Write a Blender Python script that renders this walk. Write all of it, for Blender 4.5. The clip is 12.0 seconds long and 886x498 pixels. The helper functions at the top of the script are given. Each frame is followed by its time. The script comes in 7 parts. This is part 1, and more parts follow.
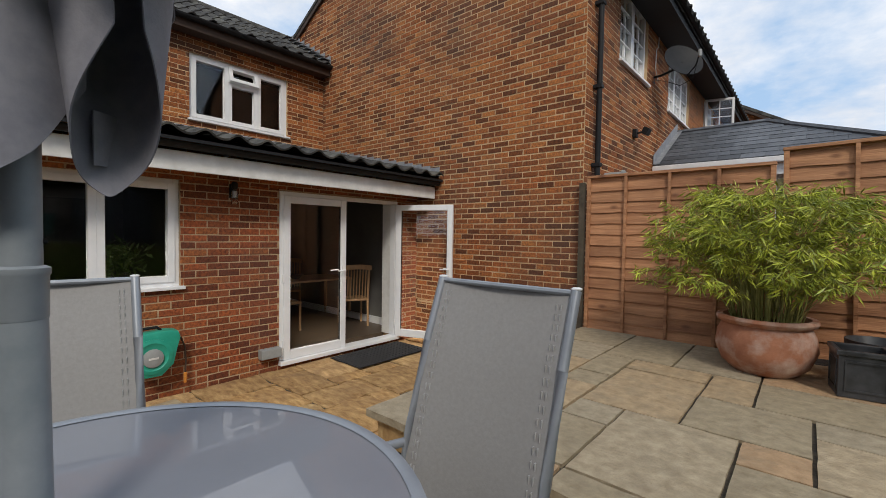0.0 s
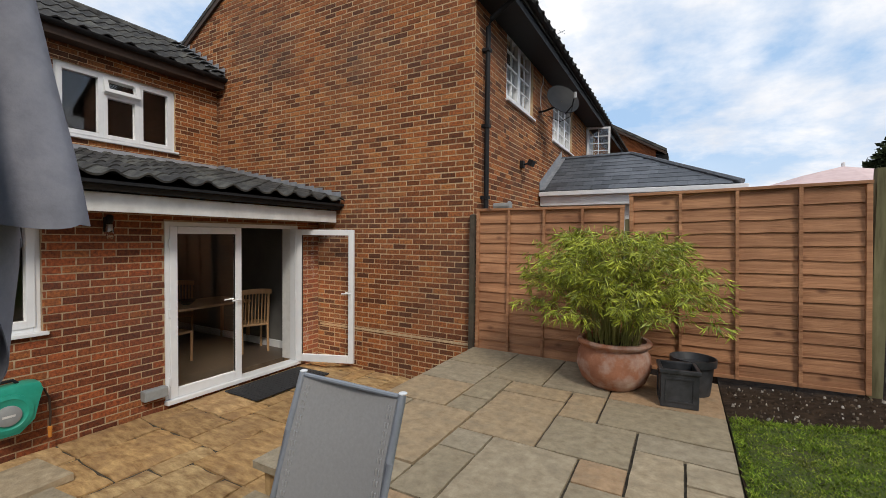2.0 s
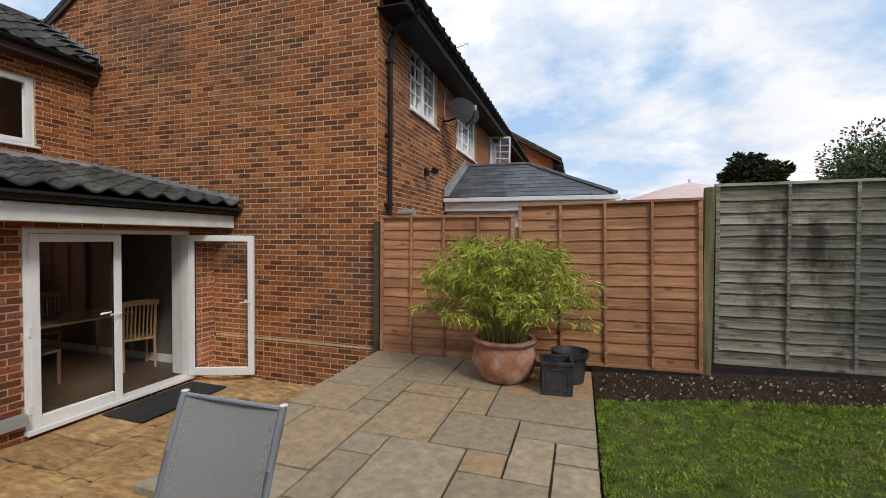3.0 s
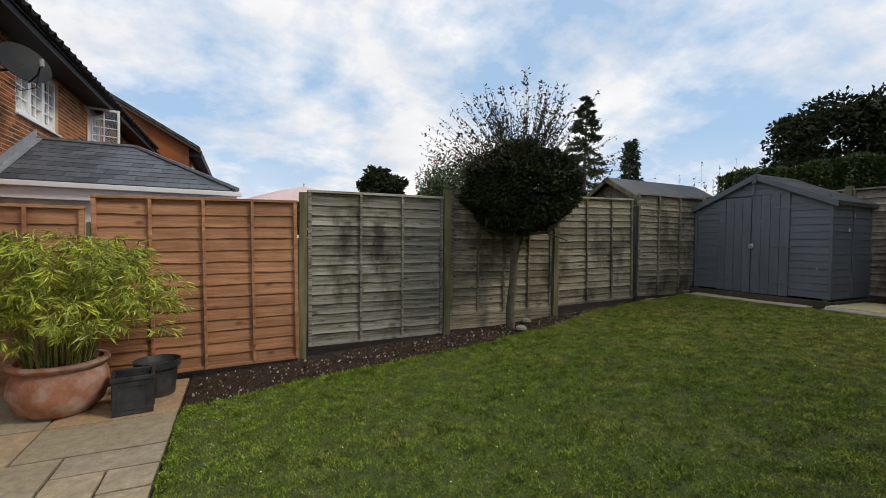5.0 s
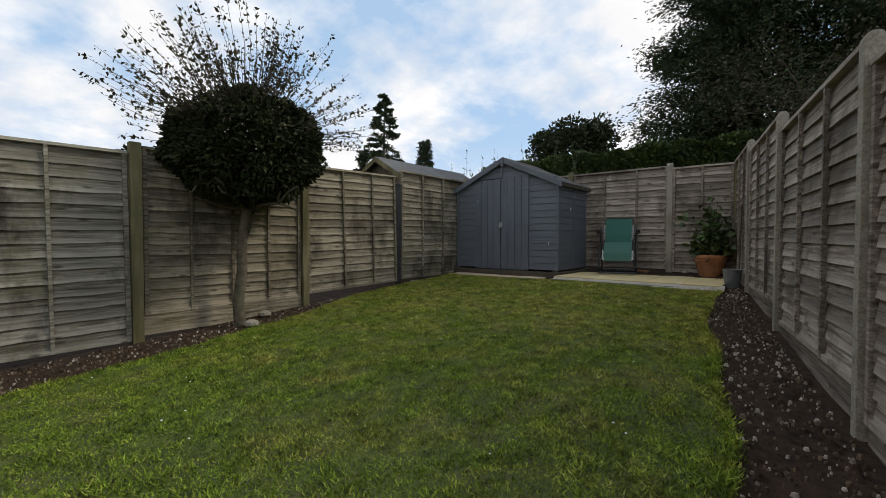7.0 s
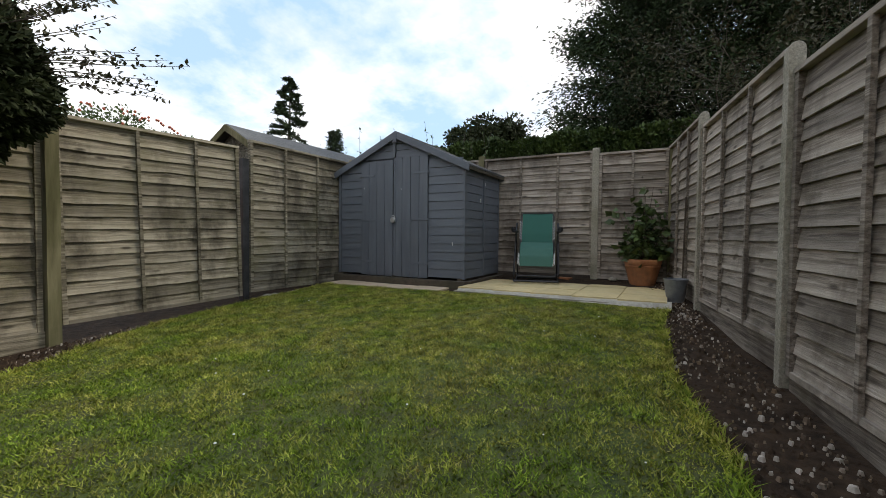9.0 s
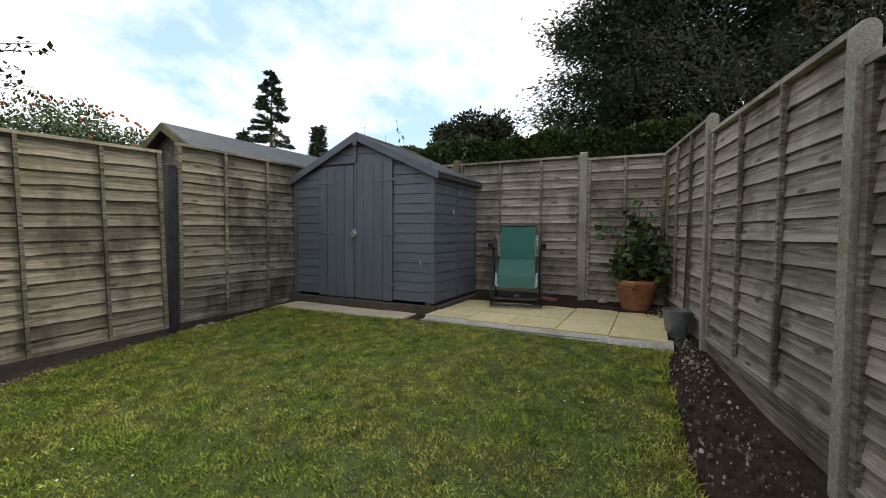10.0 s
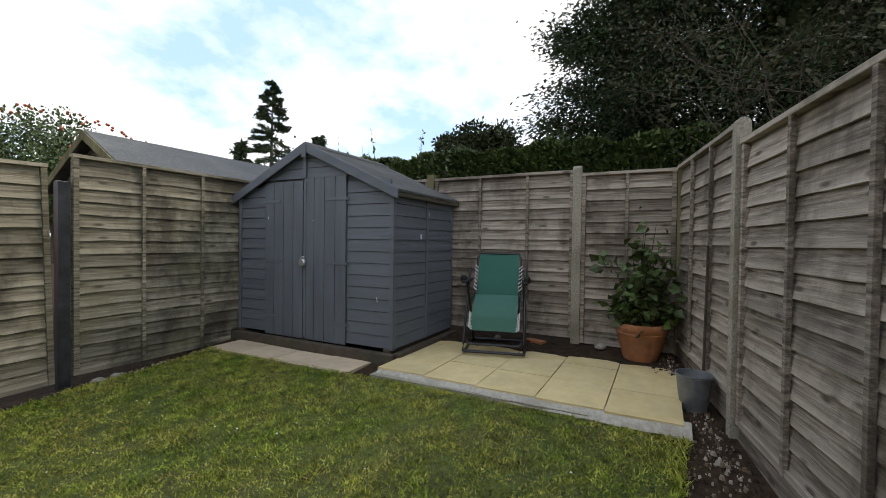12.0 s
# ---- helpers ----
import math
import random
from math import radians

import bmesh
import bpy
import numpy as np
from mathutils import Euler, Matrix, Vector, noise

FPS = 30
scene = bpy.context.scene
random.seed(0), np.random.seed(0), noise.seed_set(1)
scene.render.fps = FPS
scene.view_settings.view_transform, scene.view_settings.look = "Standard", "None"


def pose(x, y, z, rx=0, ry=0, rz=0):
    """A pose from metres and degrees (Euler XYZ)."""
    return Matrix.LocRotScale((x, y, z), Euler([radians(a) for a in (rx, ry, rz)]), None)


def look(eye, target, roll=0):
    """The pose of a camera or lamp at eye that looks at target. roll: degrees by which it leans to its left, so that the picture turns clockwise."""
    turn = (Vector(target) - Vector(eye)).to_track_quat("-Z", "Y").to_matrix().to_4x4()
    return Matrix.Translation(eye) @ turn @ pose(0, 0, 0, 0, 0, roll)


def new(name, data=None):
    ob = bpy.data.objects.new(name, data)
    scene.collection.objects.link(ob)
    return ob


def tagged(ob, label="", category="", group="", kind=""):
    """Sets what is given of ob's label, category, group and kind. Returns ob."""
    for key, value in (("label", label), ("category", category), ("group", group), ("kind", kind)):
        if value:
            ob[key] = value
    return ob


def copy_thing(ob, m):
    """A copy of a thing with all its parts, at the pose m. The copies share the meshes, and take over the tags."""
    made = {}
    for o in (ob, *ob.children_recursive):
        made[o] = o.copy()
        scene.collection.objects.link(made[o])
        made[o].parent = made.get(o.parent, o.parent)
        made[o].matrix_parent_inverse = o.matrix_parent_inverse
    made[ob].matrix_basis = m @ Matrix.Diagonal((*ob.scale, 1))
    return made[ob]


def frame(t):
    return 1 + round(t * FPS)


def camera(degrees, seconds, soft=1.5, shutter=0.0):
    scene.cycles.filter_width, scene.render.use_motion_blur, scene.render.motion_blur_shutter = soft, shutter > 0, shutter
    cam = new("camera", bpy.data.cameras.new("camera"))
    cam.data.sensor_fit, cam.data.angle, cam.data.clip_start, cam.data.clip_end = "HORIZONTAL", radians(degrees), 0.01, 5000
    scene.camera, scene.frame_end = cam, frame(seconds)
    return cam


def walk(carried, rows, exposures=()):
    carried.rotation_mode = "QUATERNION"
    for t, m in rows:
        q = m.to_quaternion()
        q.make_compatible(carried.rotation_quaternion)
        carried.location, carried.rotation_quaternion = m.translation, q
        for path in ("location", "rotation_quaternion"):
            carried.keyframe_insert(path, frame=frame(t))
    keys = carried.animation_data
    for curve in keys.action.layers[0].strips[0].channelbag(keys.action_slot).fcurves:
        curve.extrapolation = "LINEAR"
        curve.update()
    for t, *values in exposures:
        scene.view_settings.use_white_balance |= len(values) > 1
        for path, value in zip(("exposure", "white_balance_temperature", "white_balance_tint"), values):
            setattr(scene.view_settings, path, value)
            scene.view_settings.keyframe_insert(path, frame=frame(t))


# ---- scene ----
cam = camera(92.3, 12.0, 0.75)
PATH = [
    (0, (0.305, 0.099, 1.061), (-1.0, 1.613, 0.995), 0.9),
    (0.5, (0.368, 0.112, 1.159), (-0.866, 1.685, 1.094), 0.8),
    (1, (0.447, 0.108, 1.264), (-0.707, 1.74, 1.202), 0.7),
    (1.5, (0.523, 0.074, 1.343), (-0.557, 1.756, 1.285), 0.7),
    (2, (0.613, 0.028, 1.412), (-0.368, 1.77, 1.356), 0.6),
    (2.5, (0.699, -0.025, 1.467), (-0.146, 1.788, 1.413), 0.6),
    (2.7, (0.736, -0.049, 1.484), (-0.034, 1.796, 1.431), 0.5),
    (4.3, (1.183, -0.225, 1.505), (1.578, 1.736, 1.467), 0.9),
    (4.5, (1.236, -0.257, 1.525), (1.77, 1.67, 1.482), 0.9),
    (5, (1.415, -0.234, 1.507), (2.28, 1.569, 1.464), 0.9),
    (5.5, (1.613, -0.145, 1.493), (2.756, 1.496, 1.445), 0.8),
    (6, (1.881, -0.051, 1.369), (3.227, 1.428, 1.336), 0.1),
    (6.5, (2.249, -0.062, 1.305), (3.692, 1.322, 1.262), -0.0),
    (7, (2.652, -0.014, 1.234), (4.203, 1.247, 1.186), 0.0),
    (7.2, (2.816, 0.016, 1.22), (4.4, 1.235, 1.169), 0.1),
    (8.8, (4.2, 0.601, 1.221), (5.958, 1.552, 1.164), 0.6),
    (9, (4.388, 0.63, 1.256), (6.153, 1.57, 1.195), 0.5),
    (9.5, (4.796, 0.684, 1.353), (6.572, 1.602, 1.296), 0.5),
    (10, (5.154, 0.749, 1.505), (6.942, 1.642, 1.426), 0.4),
    (10.5, (5.488, 0.746, 1.524), (7.275, 1.642, 1.468), 0.5),
    (11, (5.758, 0.74, 1.584), (7.543, 1.64, 1.537), 0.5),
    (11.5, (5.962, 0.756, 1.642), (7.744, 1.663, 1.598), 0.6),
    (12, (6.112, 0.778, 1.705), (7.89, 1.692, 1.672), 0.7),
]
walk(cam, [(t, look(eye, target, roll)) for t, eye, target, roll in PATH],
     [(0, -0.04, 6480, 10), (2.7, 0.0, 6450, 10), (4.3, -0.16, 6550, 10), (5.5, -0.04, 6650, 10), (7.2, 0.02, 6700, 10), (8.8, 0.37, 6650, 10), (12, 0.55, 6650, 10)])

# ---- light ----
world = bpy.data.worlds.new("sky")
scene.world = world
world.use_nodes = True
wn, wl = world.node_tree.nodes, world.node_tree.links
wn.clear()
sky = wn.new("ShaderNodeTexSky")
sky.sky_type, sky.sun_disc = "NISHITA", False
SUN_DIR = Vector((0.62, -0.50, 0.75)).normalized()
sky.sun_elevation = math.asin(SUN_DIR.z)
sky.sun_rotation = math.atan2(SUN_DIR.x, SUN_DIR.y)
sky.air_density, sky.dust_density, sky.ozone_density = 1.0, 0.6, 1.5
tc = wn.new("ShaderNodeTexCoord")
sep = wn.new("ShaderNodeSeparateXYZ")
wl.new(tc.outputs["Generated"], sep.inputs[0])
# project the direction on a flat cloud layer
zz = wn.new("ShaderNodeMath"); zz.operation = "MAXIMUM"; zz.inputs[1].default_value = 0.0
wl.new(sep.outputs[2], zz.inputs[0])
za = wn.new("ShaderNodeMath"); za.operation = "ADD"; za.inputs[1].default_value = 0.34
wl.new(zz.outputs[0], za.inputs[0])
dv = wn.new("ShaderNodeVectorMath"); dv.operation = "DIVIDE"
cz = wn.new("ShaderNodeCombineXYZ")
for i in range(3):
    wl.new(za.outputs[0], cz.inputs[i])
wl.new(tc.outputs["Generated"], dv.inputs[0]); wl.new(cz.outputs[0], dv.inputs[1])
n1 = wn.new("ShaderNodeTexNoise"); n1.inputs["Scale"].default_value = 1.9; n1.inputs["Detail"].default_value = 9; n1.inputs["Roughness"].default_value = 0.58; n1.inputs["Distortion"].default_value = 0.08
wl.new(dv.outputs[0], n1.inputs["Vector"])
cr = wn.new("ShaderNodeValToRGB"); cr.color_ramp.elements[0].position = 0.385; cr.color_ramp.elements[1].position = 0.56
wl.new(n1.outputs[0], cr.inputs[0])
n2 = wn.new("ShaderNodeTexNoise"); n2.inputs["Scale"].default_value = 3.1; n2.inputs["Detail"].default_value = 6
wl.new(dv.outputs[0], n2.inputs["Vector"])
cc = wn.new("ShaderNodeValToRGB")
cc.color_ramp.elements[0].position, cc.color_ramp.elements[0].color = 0.3, (7.6, 7.9, 8.5, 1)
cc.color_ramp.elements[1].position, cc.color_ramp.elements[1].color = 0.65, (10.2, 10.2, 10.3, 1)
wl.new(n2.outputs[0], cc.inputs[0])
hz = wn.new("ShaderNodeMapRange"); hz.inputs[1].default_value = 0.0; hz.inputs[2].default_value = 0.22; hz.inputs[3].default_value = 0.55; hz.inputs[4].default_value = 0.0
wl.new(sep.outputs[2], hz.inputs[0])
mxf = wn.new("ShaderNodeMath"); mxf.operation = "MAXIMUM"
wl.new(cr.outputs[0], mxf.inputs[0]); wl.new(hz.outputs[0], mxf.inputs[1])
lift = wn.new("ShaderNodeMix"); lift.data_type = "RGBA"; lift.inputs[0].default_value = 0.75
lift.inputs[7].default_value = (4.7, 6.8, 9.6, 1)
wl.new(sky.outputs[0], lift.inputs[6])
mix = wn.new("ShaderNodeMix"); mix.data_type = "RGBA"
wl.new(mxf.outputs[0], mix.inputs[0]); wl.new(lift.outputs[2], mix.inputs[6]); wl.new(cc.outputs[0], mix.inputs[7])
bg = wn.new("ShaderNodeBackground"); bg.inputs[1].default_value = 0.106
wo = wn.new("ShaderNodeOutputWorld")
wl.new(mix.outputs[2], bg.inputs[0]); wl.new(bg.outputs[0], wo.inputs[0])

sun_data = bpy.data.lights.new("sun", "SUN")
sun_data.energy, sun_data.angle, sun_data.color = 2.1, radians(13), (1.0, 0.93, 0.82)
sun = new("sun", sun_data)
sun.matrix_world = look(SUN_DIR * 30, (0, 0, 0))


# ---- materials ----
def material(name, dark, light, scale=8.0, rough=0.8, bump=0.2, stain=None, stain_scale=0.7, stain_amount=0.5, metal=0.0,
             stretch=(1, 1, 1), local=False, vary=0.0, palette=None, island=False, fine=None, spec=0.5, knots=None):
    """A surface with grain and stains; vary and palette change it from piece to piece."""
    m = bpy.data.materials.new(name)
    m.use_nodes = True
    n, l = m.node_tree.nodes, m.node_tree.links
    b = n["Principled BSDF"]
    if local:
        co = n.new("ShaderNodeTexCoord").outputs["Object"]
        oi = n.new("ShaderNodeObjectInfo")
        add = n.new("ShaderNodeVectorMath"); add.operation = "MULTIPLY_ADD"
        add.inputs[1].default_value = (1, 1, 1)
        mu = n.new("ShaderNodeMath"); mu.operation = "MULTIPLY"; mu.inputs[1].default_value = 37.0
        l.new(oi.outputs["Random"], mu.inputs[0])
        l.new(co, add.inputs[0]); l.new(mu.outputs[0], add.inputs[2])
        co = add.outputs[0]
    else:
        co = n.new("ShaderNodeNewGeometry").outputs["Position"]
    mp = n.new("ShaderNodeMapping"); mp.inputs["Scale"].default_value = stretch
    l.new(co, mp.inputs[0])
    t1 = n.new("ShaderNodeTexNoise"); t1.inputs["Scale"].default_value = scale; t1.inputs["Detail"].default_value = 8; t1.inputs["Roughness"].default_value = 0.62
    l.new(mp.outputs[0], t1.inputs["Vector"])
    r1 = n.new("ShaderNodeValToRGB")
    r1.color_ramp.elements[0].position, r1.color_ramp.elements[0].color = 0.32, (*dark, 1)
    r1.color_ramp.elements[1].position, r1.color_ramp.elements[1].color = 0.68, (*light, 1)
    l.new(t1.outputs[0], r1.inputs[0])
    col = r1.outputs[0]
    if vary or palette:
        src = n.new("ShaderNodeNewGeometry").outputs["Random Per Island"] if island else n.new("ShaderNodeObjectInfo").outputs["Random"]
        if palette:
            rp = n.new("ShaderNodeValToRGB"); rp.color_ramp.interpolation = "CONSTANT"
            els = rp.color_ramp.elements
            while len(els) < len(palette):
                els.new(0.5)
            for i, c in enumerate(palette):
                els[i].position, els[i].color = i / len(palette), (*c, 1)
            l.new(src, rp.inputs[0])
            mm = n.new("ShaderNodeMix"); mm.data_type = "RGBA"; mm.blend_type = "MULTIPLY"; mm.inputs[0].default_value = 1.0
            l.new(col, mm.inputs[6]); l.new(rp.outputs[0], mm.inputs[7])
            col = mm.outputs[2]
        else:
            mr = n.new("ShaderNodeMapRange"); mr.inputs[3].default_value = 1 - vary; mr.inputs[4].default_value = 1 + vary
            l.new(src, mr.inputs[0])
            hs = n.new("ShaderNodeHueSaturation")
            l.new(mr.outputs[0], hs.inputs["Value"]); l.new(col, hs.inputs["Color"])
            col = hs.outputs[0]
    if stain:
        t2 = n.new("ShaderNodeTexNoise"); t2.inputs["Scale"].default_value = stain_scale; t2.inputs["Detail"].default_value = 6; t2.inputs["Roughness"].default_value = 0.6
        l.new(n.new("ShaderNodeNewGeometry").outputs["Position"], t2.inputs["Vector"])
        r2 = n.new("ShaderNodeMapRange"); r2.inputs[1].default_value = 0.47; r2.inputs[2].default_value = 0.68; r2.inputs[3].default_value = 0; r2.inputs[4].default_value = stain_amount
        l.new(t2.outputs[0], r2.inputs[0])
        ms = n.new("ShaderNodeMix"); ms.data_type = "RGBA"
        l.new(r2.outputs[0], ms.inputs[0]); l.new(col, ms.inputs[6]); ms.inputs[7].default_value = (*stain, 1)
        col = ms.outputs[2]
    if knots:
        kv = n.new("ShaderNodeMapping"); kv.inputs["Scale"].default_value = (2.6, 2.6, 5.2)
        l.new(co, kv.inputs[0])
        vo = n.new("ShaderNodeTexVoronoi"); vo.inputs["Scale"].default_value = 1.0; vo.inputs["Randomness"].default_value = 1.0
        l.new(kv.outputs[0], vo.inputs["Vector"])
        kr = n.new("ShaderNodeMapRange"); kr.inputs[1].default_value = 0.05; kr.inputs[2].default_value = 0.16; kr.inputs[3].default_value = 0.85; kr.inputs[4].default_value = 0.0
        l.new(vo.outputs["Distance"], kr.inputs[0])
        mk = n.new("ShaderNodeMix"); mk.data_type = "RGBA"
        l.new(kr.outputs[0], mk.inputs[0]); l.new(col, mk.inputs[6]); mk.inputs[7].default_value = (*knots, 1)
        col = mk.outputs[2]
    l.new(col, b.inputs["Base Color"])
    rr = n.new("ShaderNodeMapRange"); rr.inputs[3].default_value = max(0.05, rough - 0.1); rr.inputs[4].default_value = min(1, rough + 0.1)
    l.new(t1.outputs[0], rr.inputs[0]); l.new(rr.outputs[0], b.inputs["Roughness"])
    b.inputs["Metallic"].default_value = metal
    b.inputs["Specular IOR Level"].default_value = spec
    if bump:
        bp = n.new("ShaderNodeBump"); bp.inputs["Strength"].default_value = bump; bp.inputs["Distance"].default_value = 0.01
        if fine:
            t3 = n.new("ShaderNodeTexNoise"); t3.inputs["Scale"].default_value = fine; t3.inputs["Detail"].default_value = 4
            l.new(mp.outputs[0], t3.inputs["Vector"])
            ad = n.new("ShaderNodeMath"); ad.operation = "ADD"
            l.new(t1.outputs[0], ad.inputs[0]); l.new(t3.outputs[0], ad.inputs[1]); l.new(ad.outputs[0], bp.inputs["Height"])
        else:
            l.new(t1.outputs[0], bp.inputs["Height"])
        l.new(bp.outputs[0], b.inputs["Normal"])
    return m


FLANK = [(1, 1, 1), (0.8, 0.72, 0.66), (1.2, 1.15, 1.05), (0.52, 0.46, 0.42), (1.05, 0.92, 0.8), (0.38, 0.34, 0.33), (1.3, 1.4, 1.35), (0.9, 0.85, 0.75), (0.68, 0.6, 0.54)]
M_BRICK_A = material("brick_orange", (0.145, 0.043, 0.014), (0.47, 0.160, 0.042), 34, 0.9, 0.8, stain=(0.09, 0.055, 0.04), stain_scale=0.55, stain_amount=0.55, palette=FLANK, fine=140)
M_BRICK_AS = material("brick_orange_far", (0.145, 0.043, 0.014), (0.47, 0.160, 0.042), 34, 0.9, 0.8, stain=(0.09, 0.055, 0.04), stain_scale=0.55, stain_amount=0.55, palette=FLANK, island=True, fine=140)
RED = [(1, 1, 1), (0.70, 0.64, 0.62), (1.2, 1.1, 1.0), (0.50, 0.44, 0.44), (1.05, 0.92, 0.85), (1.15, 1.3, 1.2), (0.84, 0.78, 0.72)]
M_BRICK_B = material("brick_red", (0.125, 0.033, 0.013), (0.40, 0.116, 0.036), 34, 0.9, 0.8, stain=(0.10, 0.05, 0.04), stain_scale=0.9, stain_amount=0.45, palette=RED, fine=150)
M_BRICK_BS = material("brick_red_far", (0.125, 0.033, 0.013), (0.40, 0.116, 0.036), 34, 0.9, 0.8, stain=(0.10, 0.05, 0.04), stain_scale=0.9, stain_amount=0.45, palette=RED, island=True, fine=150)
M_MORTAR_A = material("mortar_buff", (0.46, 0.31, 0.17), (0.66, 0.48, 0.29), 20, 0.95, 0.5, stain=(0.20, 0.13, 0.08), stain_scale=0.6)
M_MORTAR_B = material("mortar_sand", (0.33, 0.22, 0.125), (0.50, 0.36, 0.22), 20, 0.95, 0.5, stain=(0.22, 0.16, 0.11), stain_scale=0.8)
M_TILE = material("roof_tile", (0.014, 0.013, 0.012), (0.050, 0.046, 0.041), 14, 0.85, 0.5, stain=(0.15, 0.145, 0.12), stain_scale=3.0, stain_amount=0.6, vary=0.25, fine=60)
M_TILE_S = material("roof_tile_far", (0.014, 0.013, 0.012), (0.050, 0.046, 0.041), 14, 0.85, 0.5, stain=(0.15, 0.145, 0.12), stain_scale=3.0, stain_amount=0.6, vary=0.25, island=True, fine=60)
M_SLATE = material("slate", (0.050, 0.055, 0.064), (0.115, 0.122, 0.135), 18, 0.5, 0.3, vary=0.35)
M_LEAD = material("lead", (0.20, 0.21, 0.23), (0.34, 0.35, 0.37), 9, 0.55, 0.15, metal=0.2)
M_UPVC = material("white_upvc", (0.72, 0.73, 0.74), (0.80, 0.80, 0.80), 5, 0.35, 0.02)
M_WHITE_OLD = material("white_paint", (0.62, 0.61, 0.58), (0.76, 0.75, 0.72), 6, 0.6, 0.05, stain=(0.42, 0.40, 0.35), stain_scale=2.2, stain_amount=0.35)
M_BLACK = material("black_plastic", (0.008, 0.008, 0.009), (0.018, 0.018, 0.019), 12, 0.6, 0.05, spec=0.25)
M_BROWN = material("dark_timber", (0.035, 0.020, 0.013), (0.065, 0.036, 0.022), 12, 0.7, 0.15)
M_YORK = material("yellow_stone", (0.27, 0.150, 0.055), (0.64, 0.44, 0.205), 6.5, 0.9, 1.0, stain=(0.26, 0.15, 0.07), stain_scale=2.4, stain_amount=0.7, palette=[(1, 1, 1), (0.9, 0.85, 0.8), (1.08, 1.05, 1.05), (0.8, 0.75, 0.7), (1.0, 0.92, 0.82)], stretch=(1, 2.4, 1), fine=18)
M_GREYSTONE = material("grey_sandstone", (0.285, 0.222, 0.138), (0.455, 0.368, 0.245), 14, 0.85, 0.7, stain=(0.235, 0.19, 0.125), stain_scale=6.0, stain_amount=0.5, palette=[(1, 1, 1), (1.02, 0.92, 0.82), (0.9, 0.92, 0.95), (1.08, 1.05, 1.02), (1.05, 0.85, 0.72), (0.85, 0.85, 0.83)], fine=45)
M_JOINT = material("dark_joint", (0.035, 0.028, 0.020), (0.11, 0.085, 0.055), 25, 0.95, 0.6)
M_PADSLAB = material("cream_slab", (0.58, 0.45, 0.215), (0.70, 0.56, 0.30), 7, 0.85, 0.15, stain=(0.45, 0.36, 0.22), stain_scale=3, stain_amount=0.4, vary=0.06, fine=90)
M_PINKSLAB = material("buff_slab", (0.56, 0.42, 0.28), (0.68, 0.53, 0.38), 8, 0.85, 0.15, stain=(0.36, 0.29, 0.2), stain_scale=3, stain_amount=0.4, vary=0.06, fine=90)
M_CONCRETE = material("concrete", (0.20, 0.18, 0.14), (0.42, 0.385, 0.31), 60, 0.9, 0.35, stain=(0.15, 0.14, 0.085), stain_scale=3.5, stain_amount=0.6, fine=120)
M_EDGE = material("pale_mortar", (0.34, 0.31, 0.26), (0.52, 0.49, 0.42), 30, 0.95, 0.6, stain=(0.26, 0.23, 0.18), stain_scale=4, stain_amount=0.5, fine=90)
M_SOIL = material("soil", (0.014, 0.009, 0.006), (0.062, 0.040, 0.025), 16, 0.95, 1.0, spec=0.15, stain=(0.070, 0.044, 0.026), stain_scale=6, stain_amount=0.5, fine=60)
M_STONE = material("flint", (0.25, 0.22, 0.18), (0.55, 0.51, 0.46), 15, 0.8, 0.3, palette=[(0.8, 0.78, 0.75), (0.42, 0.34, 0.26), (1.15, 1.12, 1.1), (0.26, 0.20, 0.15), (0.5, 0.44, 0.38), (0.20, 0.15, 0.11), (0.34, 0.25, 0.16)], island=True)
M_LAWN = material("lawn", (0.026, 0.040, 0.008), (0.110, 0.135, 0.022), 13, 0.9, 0.8, stain=(0.085, 0.066, 0.030), stain_scale=3.0, stain_amount=0.6, fine=120)


